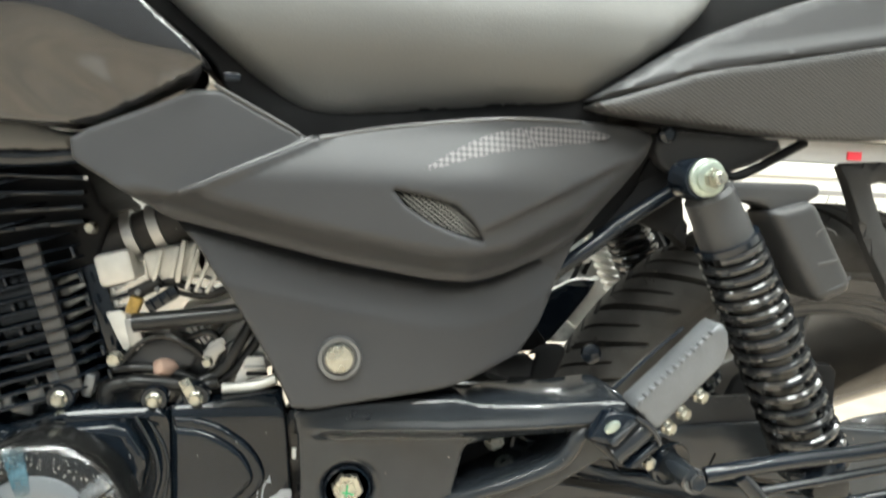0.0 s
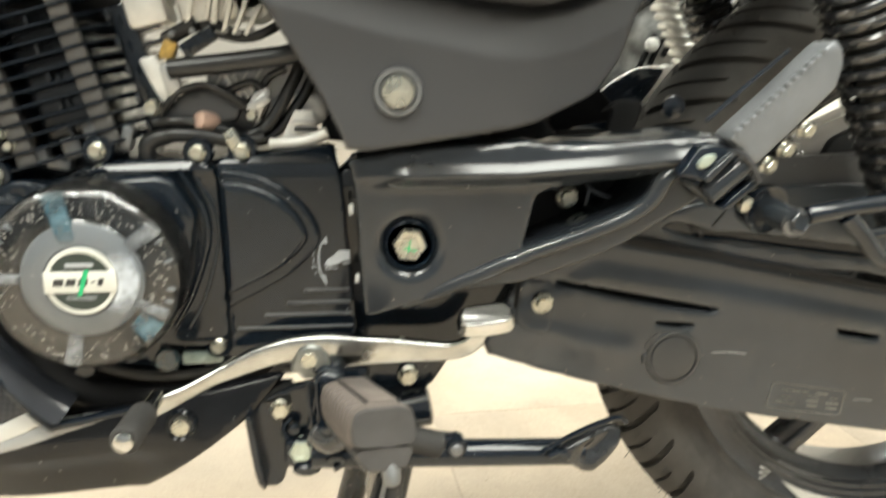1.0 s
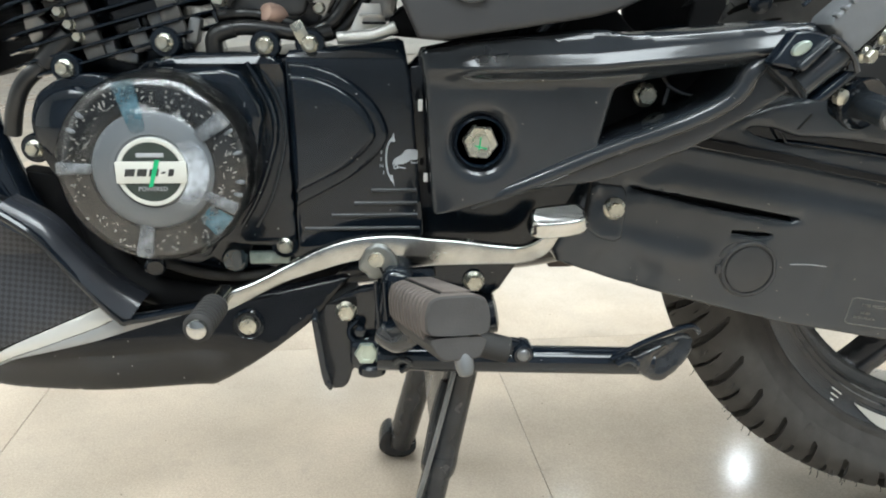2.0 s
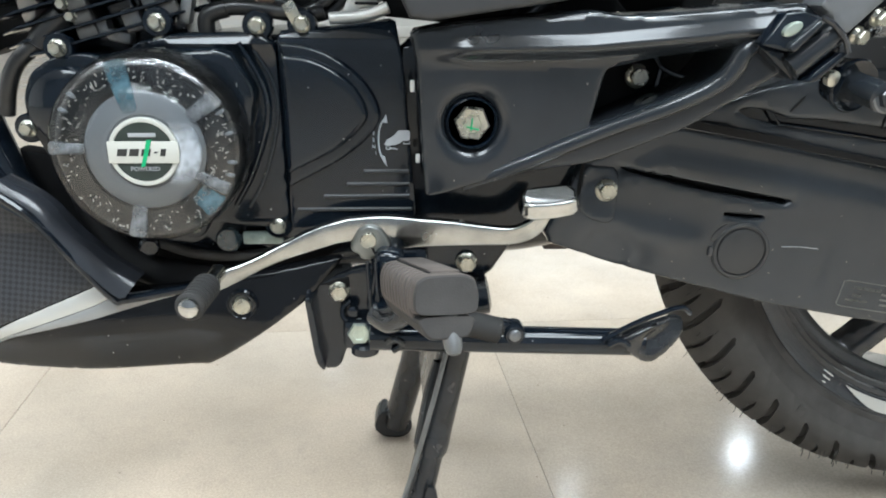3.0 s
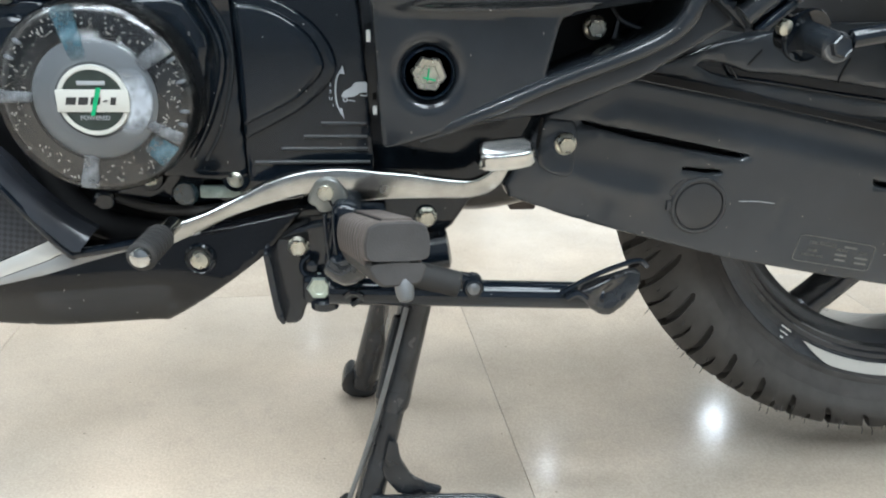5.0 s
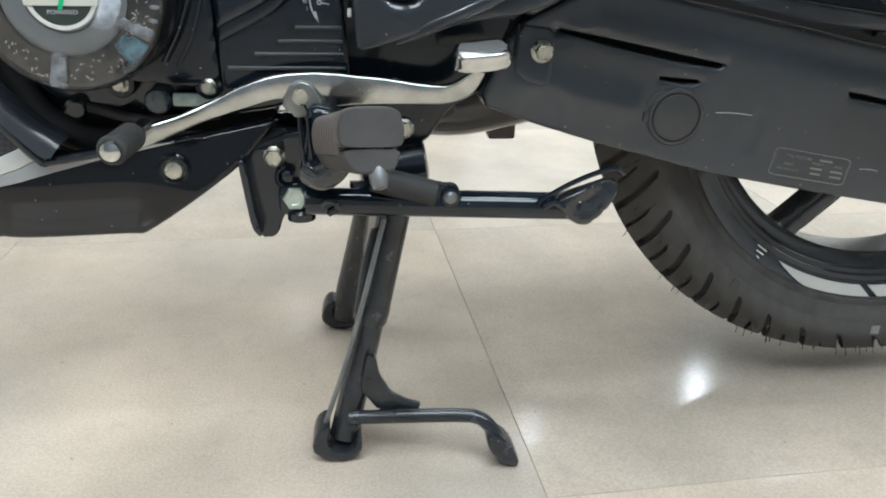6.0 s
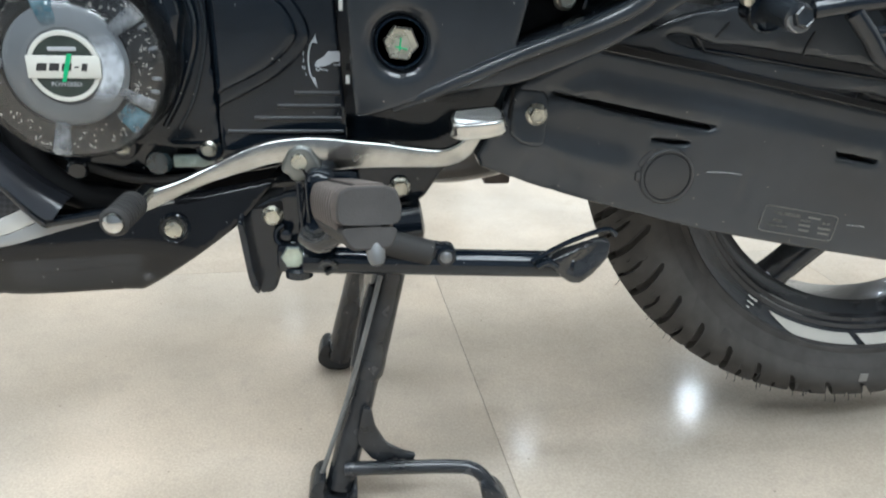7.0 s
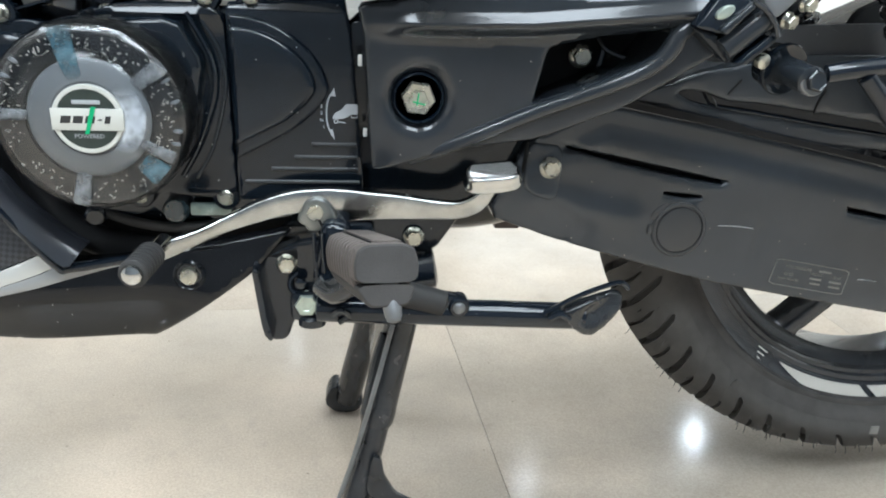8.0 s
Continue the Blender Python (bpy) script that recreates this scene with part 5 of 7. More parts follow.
    part("clutch_bracket", slab([(-0.112, 0.504), (-0.101, 0.509), (-0.098, 0.505), (-0.105, 0.492), (-0.109, 0.482), (-0.117, 0.487)], -0.064, 0.004, holes=[[(-0.1085, 0.5005), (-0.1045, 0.5020), (-0.1065, 0.4965), (-0.1100, 0.4960)]], pitch=0.004, edge=0.0008, cut=1, share=0.1), ALLOY, bike, "cast steel clutch bracket")
    flange_bolt("clutch_bolt", (-0.1125, -0.0645, 0.4885), 0.009, 0.0065, 0.004, bike, label="small zinc bolt")
    st = part("step_bracket", slab([(-0.089, 0.478), (-0.082, 0.492), (-0.069, 0.492), (-0.068, 0.4865), (-0.066, 0.483), (-0.065, 0.476), (-0.079, 0.4745), (-0.085, 0.470), (-0.087, 0.464), (-0.094, 0.464)], -0.062, 0.003, pitch=0.006, edge=0.0006, cut=0), SILVER_CAST, bike, "bright stepped steel bracket")
    part("step_fold", rbox((-0.0755, -0.0645, 0.4840), (0.017, 0.006, 0.0018), 0.0005), ALLOY, st)
    part("step_fold", rbox((-0.0735, -0.0645, 0.4785), (0.017, 0.006, 0.0018), 0.0005), DEEP, st)
    for k, (x, z, w, h, t) in enumerate(((-0.1335, 0.570, 0.0035, 0.034, 8), (-0.1245, 0.564, 0.003, 0.034, 16), (-0.1165, 0.560, 0.003, 0.030, 22), (-0.1085, 0.556, 0.003, 0.024, 28))):
        part("body_fin", rbox((x, -0.0655, z), (w, 0.008, h), 0.0008, pose(0, 0, 0, 0, t, 0)), SILVER_CAST, bike, "pale cast throttle fin")
    for x, z in ((-0.1655, 0.545), (-0.151, 0.5475), (-0.128, 0.549), (-0.119, 0.5475), (-0.110, 0.549)):
        part("small_screw", lathe([(0.0024, 0), (0.0024, 0.002), (0.0012, 0.0024)], (x, -0.067, z), seg=10), DULL_STEEL, bike)
    part("clutch_arm", rbox((-0.108, -0.062, 0.497), (0.02, 0.006, 0.009), 0.002, pose(0, 0, 0, 0, -35, 0)), ALLOY, bike)


BROW = [(-0.045, 0.4510), (0.0206, 0.4525), (0.075, 0.4550), (0.133, 0.4622), (0.19, 0.4700), (0.22, 0.4745)]


def build_frame():
    # outrigger plate with its window, one moulding of two arms
    def plate_depth(x, z):
        d = 0.042 * smooth01((x - 0.0) / 0.21)
        hole = math.hypot(x, z - 0.4)
        d -= 0.004 * math.exp(-((hole - 0.019) / 0.004) ** 2)
        # upper arm: a facet that faces up, over a rounded brow
        s = z - lerp_line(x, BROW)
        rise = 0.010 * smooth01((x + 0.045) / 0.05)
        d += rise * (smooth01(1 + s / 0.012) if s < 0 else 1 - s / 0.0175 if s < 0.008 else max(-0.2, 0.543 - (s - 0.008) / 0.06))
        return d
    hole = [(0.0185 * math.cos(a), 0.400 + 0.0185 * math.sin(a)) for a in np.linspace(0, 2 * math.pi, 33)[:-1]]
    f = part("footrest_plate", slab([(-0.0435, 0.4625), (-0.012, 0.469), (0.03, 0.473), (0.078, 0.4775), (0.094, 0.4745), (0.139, 0.4775), (0.205, 0.4845), (0.219, 0.476), (0.205, 0.447), (0.140, 0.402), (0.086, 0.376), (0.030, 0.3645),
                                     (-0.02, 0.3495), (-0.0325, 0.3475), (-0.0345, 0.37), (-0.0385, 0.436)], -0.118, 0.03,
                                    holes=[[(0.0795, 0.400), (0.088, 0.440), (0.113, 0.447), (0.1665, 0.4565), (0.1660, 0.4475), (0.1560, 0.4345), (0.112, 0.4135)], hole],
                                    pitch=0.003, edge=0.0024, depth=plate_depth, cut=1, share=0.1, lines=[shifted(BROW, k) for k in (-0.012, -0.009, -0.006, -0.003, -0.001, 0.0, 0.0012, 0.004, 0.0072, 0.0088, 0.013, 0.020)]), PLATE, bike, "satin black footrest mounting plate", 75)
    part("lower_arm", tube([(-0.005, -0.108, 0.355), (0.03, -0.118, 0.3700), (0.084, -0.132, 0.3965), (0.1262, -0.146, 0.4160), (0.1545, -0.153, 0.4315), (0.1650, -0.156, 0.4430), (0.1695, -0.157, 0.4535), (0.178, -0.156, 0.4620)], 0.0062, 16, taper=0.0072, squash=0.8), PLATE, f)
    part("nut_well", lathe([(0.0185, 0), (0.0185, 0.006), (0.0172, 0.0075), (0.0162, 0.005), (0.0162, 0.000)], (0, -0.110, 0.400), seg=48), GLOSS, f)
    part("pivot_nut", hex_head((0, -0.108, 0.400), 0.0222, 0.009, turn=8, dome=True), ZINC, f, "large zinc swingarm pivot nut", 25)
    part("nut_mark", join(tube([(-0.004, -0.1172, 0.398), (0.0045, -0.1172, 0.396)], 0.0006, 6, smooth=False), tube([(0.0, -0.1172, 0.404), (-0.001, -0.1172, 0.3955)], 0.0006, 6, smooth=False)), INK_GREEN, f, "green paint marker tick")
    # dark structure behind
    part("frame_plate", slab([(-0.06, 0.46), (0.10, 0.462), (0.10, 0.375), (0.095, 0.357), (0.066, 0.31), (0.040, 0.296), (0.022, 0.268), (-0.004, 0.26), (-0.072, 0.262), (-0.078, 0.296), (-0.06, 0.32)], -0.070, 0.02, pitch=0.015, edge=0.004, cut=1, share=0.15), ENGINE_BLACK, bike, "black frame plate behind the gear lever")
    for x, z, h in ((-0.0415, 0.424, 0.008), (-0.0375, 0.372, 0.006)):
        part("gap_spring", rbox((x, -0.10, z), (0.003, 0.004, h), 0.0005), WHITE_PRINT, bike)
    part("inner_web", slab([(0.06, 0.46), (0.18, 0.47), (0.19, 0.45), (0.15, 0.42), (0.08, 0.39), (0.06, 0.40)], -0.085, 0.01, pitch=0.02, edge=0.002, cut=1), DEEP, bike)
    flange_bolt("plate_bolt", (0.1205, -0.0975, 0.4315), 0.0175, 0.012, 0.005, bike, label="zinc flange bolt in the plate window")
    part("inner_rib", tube([(0.132, -0.095, 0.446), (0.139, -0.10, 0.437), (0.152, -0.105, 0.432), (0.161, -0.108, 0.433)], 0.0022, 8), FRAME_BLACK, bike)
    part("inner_rib", tube([(0.139, -0.095, 0.437), (0.134, -0.095, 0.41)], 0.003, 8, smooth=False), FRAME_BLACK, bike)
    flange_bolt("frame_bolt", (0.003, -0.0725, 0.2810), 0.017, 0.012, 0.005, bike, label="greenish zinc flange bolt")
    flange_bolt("frame_bolt", (0.0055, -0.0725, 0.2545), 0.017, 0.012, 0.005, bike, label="greenish zinc flange bolt")
    part("stand_lug", tube([(-0.03, -0.07, 0.245), (0.02, -0.07, 0.254)], 0.018, 20, smooth=False), FRAME_BLACK, bike)
    part("lower_frame", tube([(-0.30, -0.045, 0.34), (-0.27, -0.06, 0.285), (-0.2, -0.07, 0.268), (-0.09, -0.075, 0.27)], 0.012), DEEP, bike)
    part("down_tube", tube([(-0.42, -0.03, 0.62), (-0.37, -0.05, 0.42), (-0.335, -0.06, 0.33), (-0.29, -0.065, 0.275)], 0.014), GLOSS, bike)
    # frame spine, swingarm
    part("swingarm", tube([(0.0, -0.060, 0.400), (0.10, -0.060, 0.410), (0.22, -0.058, 0.412), (0.36, -0.060, 0.392), (0.49, -0.062, 0.345)], 0.0165, 16), MATTE, bike, "black steel swingarm")
    part("swingarm_plate", slab([(0.268, 0.440), (0.289, 0.457), (0.317, 0.459), (0.380, 0.462), (0.386, 0.400), (0.28, 0.405)], -0.078, 0.006, pitch=0.02, edge=0.001, cut=1, share=0.1), MATTE, bike, "dark grey plate on the swingarm")
    part("swingarm", tube([(0.0, 0.075, 0.400), (0.20, 0.078, 0.415), (0.50, 0.076, 0.335)], 0.0165, 16), FRAME_BLACK, bike, "black steel swingarm")
    recess = [(0.2073, 0.4039), (0.2171, 0.4063), (0.2314, 0.4041), (0.2488, 0.3983), (0.2726, 0.3975), (0.3269, 0.3910), (0.3872, 0.3826), (0.47, 0.368), (0.47, 0.359), (0.3893, 0.3742), (0.3289, 0.3819), (0.2691, 0.3907), (0.2402, 0.3936), (0.2183, 0.3984)]
    sc = part("swingarm_cover", slab([(0.155, 0.400), (0.1850, 0.4060), (0.2003, 0.4107), (0.2239, 0.4208), (0.2485, 0.4258), (0.3025, 0.436), (0.3727, 0.4381), (0.6, 0.42), (0.6, 0.31), (0.3915, 0.3610), (0.327, 0.362), (0.25, 0.378)],
                                     -0.083, 0.02, holes=[recess], pitch=0.005, edge=0.0022, cut=1, share=0.1), CASE, bike, "satin black swingarm cover", 60)
    part("recess_floor", slab([(0.198, 0.412), (0.25, 0.408), (0.48, 0.38), (0.48, 0.352), (0.25, 0.388), (0.20, 0.392)], -0.0765, 0.004, pitch=0.01, edge=0, cut=0), GLOSS, sc, "glossy black recess")
    part("recess_lip", tube([(0.2330, -0.0835, 0.4035), (0.2402, -0.0838, 0.3940), (0.2691, -0.0838, 0.3905), (0.3289, -0.0838, 0.3817), (0.3893, -0.0838, 0.3740), (0.47, -0.0838, 0.359)], 0.0011, 8, smooth=False), GLOSS, sc)
    for pts in ([(0.257, 0.4152), (0.2516, 0.4089), (0.2478, 0.404)], [(0.3294, 0.4096), (0.3243, 0.3982), (0.3231, 0.3905)]):
        part("cover_rib", tube([(x, -0.0833, z) for x, z in pts], 0.0009, 8), DEEP, sc)
    part("shock_bracket", slab([(0.352, 0.440), (0.366, 0.470), (0.40, 0.486), (0.47, 0.482), (0.47, 0.42), (0.36, 0.42)], -0.050, 0.008, pitch=0.02, edge=0.002, cut=1, share=0.1), DEEP, bike, "black shock mounting bracket")
    part("swingarm_pivot", tube([(0, -0.105, 0.4), (0, 0.105, 0.4)], 0.016, 20, smooth=False), FRAME_BLACK, bike)
    part("frame_spine", tube([(-0.40, 0, 0.74), (-0.2, 0, 0.68), (0.1, 0, 0.66), (0.4, 0, 0.72)], 0.022), FRAME_BLACK, bike)
    part("seat_rail", tube([(0.27, -0.07, 0.672), (0.34, -0.075, 0.700), (0.45, -0.08, 0.720), (0.58, -0.085, 0.745)], 0.0125), FRAME_BLACK, bike)
    part("seat_rail", tube([(0.15, 0.07, 0.62), (0.26, 0.085, 0.675), (0.34, 0.09, 0.710), (0.58, 0.085, 0.75)], 0.0125), FRAME_BLACK, bike)
    part("frame_upright", tube([(0.0, -0.07, 0.40), (0.05, -0.075, 0.48), (0.12, -0.08, 0.56), (0.18, -0.085, 0.62)], 0.014), FRAME_BLACK, bike)


def build_chain_case():
    top = [(0.09, 0.366), (0.153, 0.397), (0.254, 0.379), (0.40, 0.349), (0.62, 0.305)]

    def depth(x, z):
        s = lerp_line(x, top) - z
        d = 0.003 * smooth01((s - 0.001) / 0.003) + 0.003 * smooth01((s - 0.020) / 0.012)
        d += 0.003 * math.exp(-(seg_dist(x, z, (0.10, 0.317), (0.18, 0.300)) / 0.012) ** 2)
        d -= 0.002 * math.exp(-(abs(math.hypot(x - 0.115, z - 0.293) - 0.018) / 0.003) ** 2)
        d -= 0.0022 * math.exp(-(seg_dist(x, z, (0.296, 0.295), (0.292, 0.265)) / 0.0022) ** 2)
        return d
    SLOTS = [[(0.119, 0.3608), (0.169, 0.3517), (0.2595, 0.3335), (0.2540, 0.3308), (0.215, 0.3370), (0.169, 0.3470), (0.1235, 0.3582)],
             [(0.370, 0.3120), (0.41, 0.3045), (0.409, 0.3010), (0.372, 0.3075)],
             [(0.206, 0.3240), (0.239, 0.3212), (0.239, 0.3192), (0.225, 0.3190), (0.206, 0.3222)]]
    g = part("chain_case", slab([(0.090, 0.364), (0.118, 0.379), (0.153, 0.396), (0.252, 0.3785), (0.395, 0.350), (0.53, 0.322), (0.60, 0.30), (0.60, 0.22), (0.53, 0.197), (0.431, 0.213), (0.344, 0.228), (0.253, 0.2455), (0.164, 0.2695), (0.112, 0.285), (0.060, 0.3035)],
                                -0.0800, 0.035, holes=SLOTS, pitch=0.005, edge=0.0025, depth=depth, cut=1, share=0.12, lines=[shifted(top, -k) for k in (0.001, 0.0025, 0.004, 0.008, 0.012, 0.016, 0.020, 0.024, 0.028, 0.032)]), CASE, bike, "matte dark grey chain case", 60)
    part("case_inner", slab([(0.11, 0.37), (0.40, 0.33), (0.55, 0.30), (0.55, 0.23), (0.20, 0.27), (0.11, 0.31)], -0.066, 0.02, pitch=0.03, edge=0.002), DEEP, g)
    part("case_seam", slab([(0.150, 0.4010), (0.254, 0.3835), (0.262, 0.3800), (0.395, 0.3540), (0.53, 0.327), (0.53, 0.322), (0.395, 0.3495), (0.25, 0.3775), (0.152, 0.3955)], -0.0925, 0.004, pitch=0.02, edge=0, cut=0), DEEP, g)
    part("case_lip", tube([(x, -0.0855, z - 0.0012) for x, z in [(0.153, 0.396), (0.252, 0.3785), (0.395, 0.350), (0.53, 0.322)]], 0.0014, 8, smooth=False), GLOSS, g)
    part("bolt_pad", slab([(0.0905, 0.3640), (0.1185, 0.3610), (0.1180, 0.330), (0.1165, 0.3205), (0.110, 0.3172), (0.096, 0.321), (0.0865, 0.3285)], -0.0814, 0.006, pitch=0.004, edge=0.0025, depth=depth, cut=1, share=0.15), CASE, g, angle=60)
    # black line along the pad's crease paints the shadow that lies there
    part("pad_crease_shade", tube([(0.0898, -0.0832, 0.3635), (0.0872, -0.0838, 0.331), (0.0955, -0.0842, 0.3203), (0.112, -0.0852, 0.3162)], 0.0014, 8), DEEP, g)
    flange_bolt("case_bolt", (0.1085, -0.0865, 0.3438), 0.0175, 0.0115, 0.004, g, label="pale zinc flange bolt")
    # round inspection cap
    at = (0.2225, -0.0845, 0.2925)
    part("inspection_cap", lathe([(0.0235, -0.002), (0.0235, 0.0025), (0.0222, 0.0038), (0.0205, 0.0038), (0.0200, 0.0022), (0.0193, 0.0022), (0.0188, 0.0036), (0.017, 0.0042), (0.003, 0.0044)], at, seg=56), MATTE, g, "round matte inspection cap")
    part("cap_tab", slab([(0.196, 0.303), (0.202, 0.312), (0.212, 0.3165), (0.208, 0.309), (0.200, 0.300)], -0.087, 0.003, pitch=0.006, edge=0.001, cut=1), MATTE, g)
    part("cap_tab", rbox((0.1975, -0.0868, 0.293), (0.004, 0.003, 0.008), 0.001), MATTE, g)
    # scratches, warning label (unreadable lines as bars)
    part("scratch", tube([(0.257, -0.0862, 0.2958), (0.272, -0.0863, 0.2955), (0.288, -0.0861, 0.2935)], 0.00035, 5), GREY_PRINT, g, "pale scuff mark")
    part("scratch", tube([(0.394, -0.0862, 0.2465), (0.404, -0.0863, 0.246), (0.412, -0.0861, 0.2445)], 0.0003, 5), GREY_PRINT, g, "pale scuff mark")
    y = -0.0864
    a, b, c, d = (0.3155, 0.2668), (0.3850, 0.2545), (0.3820, 0.2318), (0.3113, 0.2440)
    loop = [(p[0], y, p[1]) for p in rounded([a, b, c, d], 2, 0.06)]
    part("label_border", tube(loop + loop[:1], 0.00045, 6, smooth=False), DIM_PRINT, g, "printed rounded label border")
    for text, u, v, size in (("TYRE PRESSURE", 0.3365, 0.2575, 0.0037), ("FRONT", 0.3550, 0.2512, 0.0033), ("REAR", 0.3745, 0.2480, 0.0033), ("RIDER", 0.3285, 0.2520, 0.0033), ("RIDER+PILLION", 0.3285, 0.2475, 0.0029)):
        words("label_word", text, (u, y - 0.0002, v), size, DIM_PRINT, g, turn=9.8)
    for u, v, w in ((0.3625, 0.2535, 0.012), (0.3545, 0.2470, 0.011), (0.3545, 0.2425, 0.010), (0.3735, 0.2435, 0.012), (0.3735, 0.2390, 0.011)):
        part("label_bar", rbox((u, y, v), (w, 0.0006, 0.0017), 0.0001, pose(0, 0, 0, 0, 9.8, 0)), DIM_PRINT, g)
    # chain adjuster bolts near the axle
    for x in (0.462, 0.490):
        flange_bolt("adjuster_bolt", (x, -0.090, 0.352), 0.018, 0.013, 0.007, bike, label="yellowish zinc adjuster bolt")
    part("rubber_stop", rbox((0.128, 0.16, 0.2245), (0.030, 0.022, 0.024), 0.003), DUSTY_RUBBER, bike, "brown rubber stop")


def build_lever():
    upper = [(-0.1833, 0.2977), (-0.1735, 0.3006), (-0.1553, 0.3049), (-0.1362, 0.3123), (-0.1155, 0.3225), (-0.095, 0.3296), (-0.0746, 0.332), (-0.0542, 0.3323), (-0.0336, 0.3304), (-0.0129, 0.3285),
             (0.008, 0.3249), (0.0248, 0.323), (0.0331, 0.3238), (0.0414, 0.3281), (0.0486, 0.3341)]
    lower = [(-0.1834, 0.2832), (-0.1746, 0.2866), (-0.156, 0.2934), (-0.1369, 0.2992), (-0.1163, 0.3056), (-0.0955, 0.3120), (-0.079, 0.3128), (-0.0564, 0.3076), (-0.0335, 0.3086), (-0.0126, 0.3089),
             (0.0084, 0.3086), (0.0317, 0.3093), (0.0442, 0.3131), (0.0535, 0.321), (0.060, 0.3331)]

    def face_y(x):
        """The bar swings outwards to the toe, is pressed flat beside its hub and gently bowed along both arms."""
        y = -0.1155 - 0.022 * smooth01((-0.130 - x) / 0.05) - 0.006 * smooth01((x - 0.03) / 0.03)
        return y - 0.0010 * smooth01((x + 0.0585) / 0.004) + 0.0022 * smooth01((x + 0.022) / 0.035) - 0.0022 * smooth01((x - 0.016) / 0.03) - 0.0010 * math.exp(-((x + 0.098) / 0.012) ** 2)
    bm = bmesh.new()
    rings = []
    for t, q in zip(spline(upper, 8), spline(lower, 8)):
        t, q = Vector(t), Vector(q)
        up = (t - q).normalized()
        y = face_y((t.x + q.x) / 2)
        tilt = 0.05 * smooth01((t.x + 0.055) / 0.02)
        ring = []
        # front face with a soft lower edge and a wider bevel above, then the back
        for base, du, dy in ((q, 0.0, 0.0072), (q, 0.0, 0.0022), (q, 0.0004, 0.0008), (q, 0.0018, 0.0), (t, -0.0020, 0.0), (t, -0.0012, 0.0003), (t, -0.0004, 0.0010), (t, 0.0, 0.0020), (t, 0.0, 0.0072)):
            pt = base + up * du
            ring.append(bm.verts.new((pt.x, y + dy - tilt * (pt - q).length, pt.y)))
        rings.append(ring)
    for p, q in zip(rings, rings[1:]):
        for k in range(9):
            bm.faces.new((p[k], p[(k + 1) % 9], q[(k + 1) % 9], q[k]))
    bm.faces.new(rings[0])
    bm.faces.new(rings[-1])
    lev = part("gear_lever", bm, LEVER_STEEL, bike, "polished steel heel and toe gear lever", 60)
    part("lever_hub", slab([(-0.0846, 0.3161), (-0.0812, 0.3233), (-0.0738, 0.3276), (-0.0657, 0.3249), (-0.0609, 0.318), (-0.0577, 0.3106), (-0.0627, 0.3049), (-0.0731, 0.3002), (-0.0793, 0.3007), (-0.0816, 0.3051), (-0.0857, 0.3069), (-0.0872, 0.3104)],
                           -0.1195, 0.016, pitch=0.003, edge=0.0022, cut=2, share=0.2), HUB_STEEL, lev, "dull grey split clamp hub", 60)
    part("clamp_slit", rbox((-0.0699, -0.1193, 0.3072), (0.0017, 0.0024, 0.0125), 0.0002, pose(0, 0, 0, 0, -24, 0)), DEEP, lev)
    part("shift_shaft", lathe([(0.0060, -0.002), (0.0060, 0.0012), (0.0054, 0.0020), (0.0020, 0.0016)], (-0.0740, -0.1195, 0.3157), seg=28), ZINC, lev)
    # heel pad under clear film
    pad_c = Vector((0.0545, -0.131, 0.3475))
    tilt = pose(*pad_c, 26, -6, 0)
    bm = bmesh.new()
    rings = []
    for s, h in ((0.86, -0.0068), (0.97, -0.0062), (1.0, -0.0050), (1.0, -0.0030), (0.95, -0.0018), (0.93, 0.0034), (0.90, 0.0050), (0.83, 0.0060), (0.80, 0.0061)):
        ring = []
        for k in range(48):
            a = 2 * math.pi * k / 48
            ca, sa = math.cos(a), math.sin(a)
            ring.append(bm.verts.new(tilt @ Vector((0.0215 * math.copysign(abs(ca) ** 0.62, ca) - 0.0215 * (1 - s) * ca, (0.0118 * s) * math.copysign(abs(sa) ** 0.62, sa), h))))
        rings.append(ring)
    for p, q in zip(rings, rings[1:]):
        for k in range(48):
            bm.faces.new((p[k], p[(k + 1) % 48], q[(k + 1) % 48], q[k]))
    bm.faces.new(rings[0][::-1])
    bm.faces.new(rings[-1])
    pd = part("heel_pad", bm, CHROME, lev, "chrome heel pad with knurled top", 40)
    nubs = []
    for i in range(19):
        for j in range(10):
            x, y = -0.0162 + i * 0.0018 + 0.0009 * (j % 2), -0.0076 + j * 0.0016
            if (abs(x) / 0.0172) ** 3 + (abs(y) / 0.0086) ** 3 < 1:
                nubs.append(lathe([(0.0008, -0.001), (0.0006, 0.0), (0.0002, 0.0003)], tilt @ Vector((x, y, 0.0061)), (0, -0.44, 0.9), 6))
    part("knurling", join(*nubs), ALLOY, pd)
    # toe rubber
    a, b = Vector((-0.1815, -0.160, 0.2985)), Vector((-0.1845, -0.197, 0.2985))
    ax = (b - a).normalized()
    prof = [(0.0078, 0.0)]
    ln = (b - a).length
    for k in range(7):
        h = ln * (k + 0.2) / 7.4
        prof += [(0.0092, h), (0.0095, h + ln * 0.06), (0.0078, h + ln * 0.075), (0.0078, h + ln * 0.11)]
    prof += [(0.0096, ln * 0.965), (0.0092, ln), (0.0076, ln + 0.001)]
    toe = part("toe_rubber", lathe(prof, a, ax, 28), RUBBER, lev, "ribbed black rubber toe piece", 25)
    part("toe_rod", tube([a - ax * 0.026, a + ax * 0.01], 0.006, 14, smooth=False), CHROME, lev)
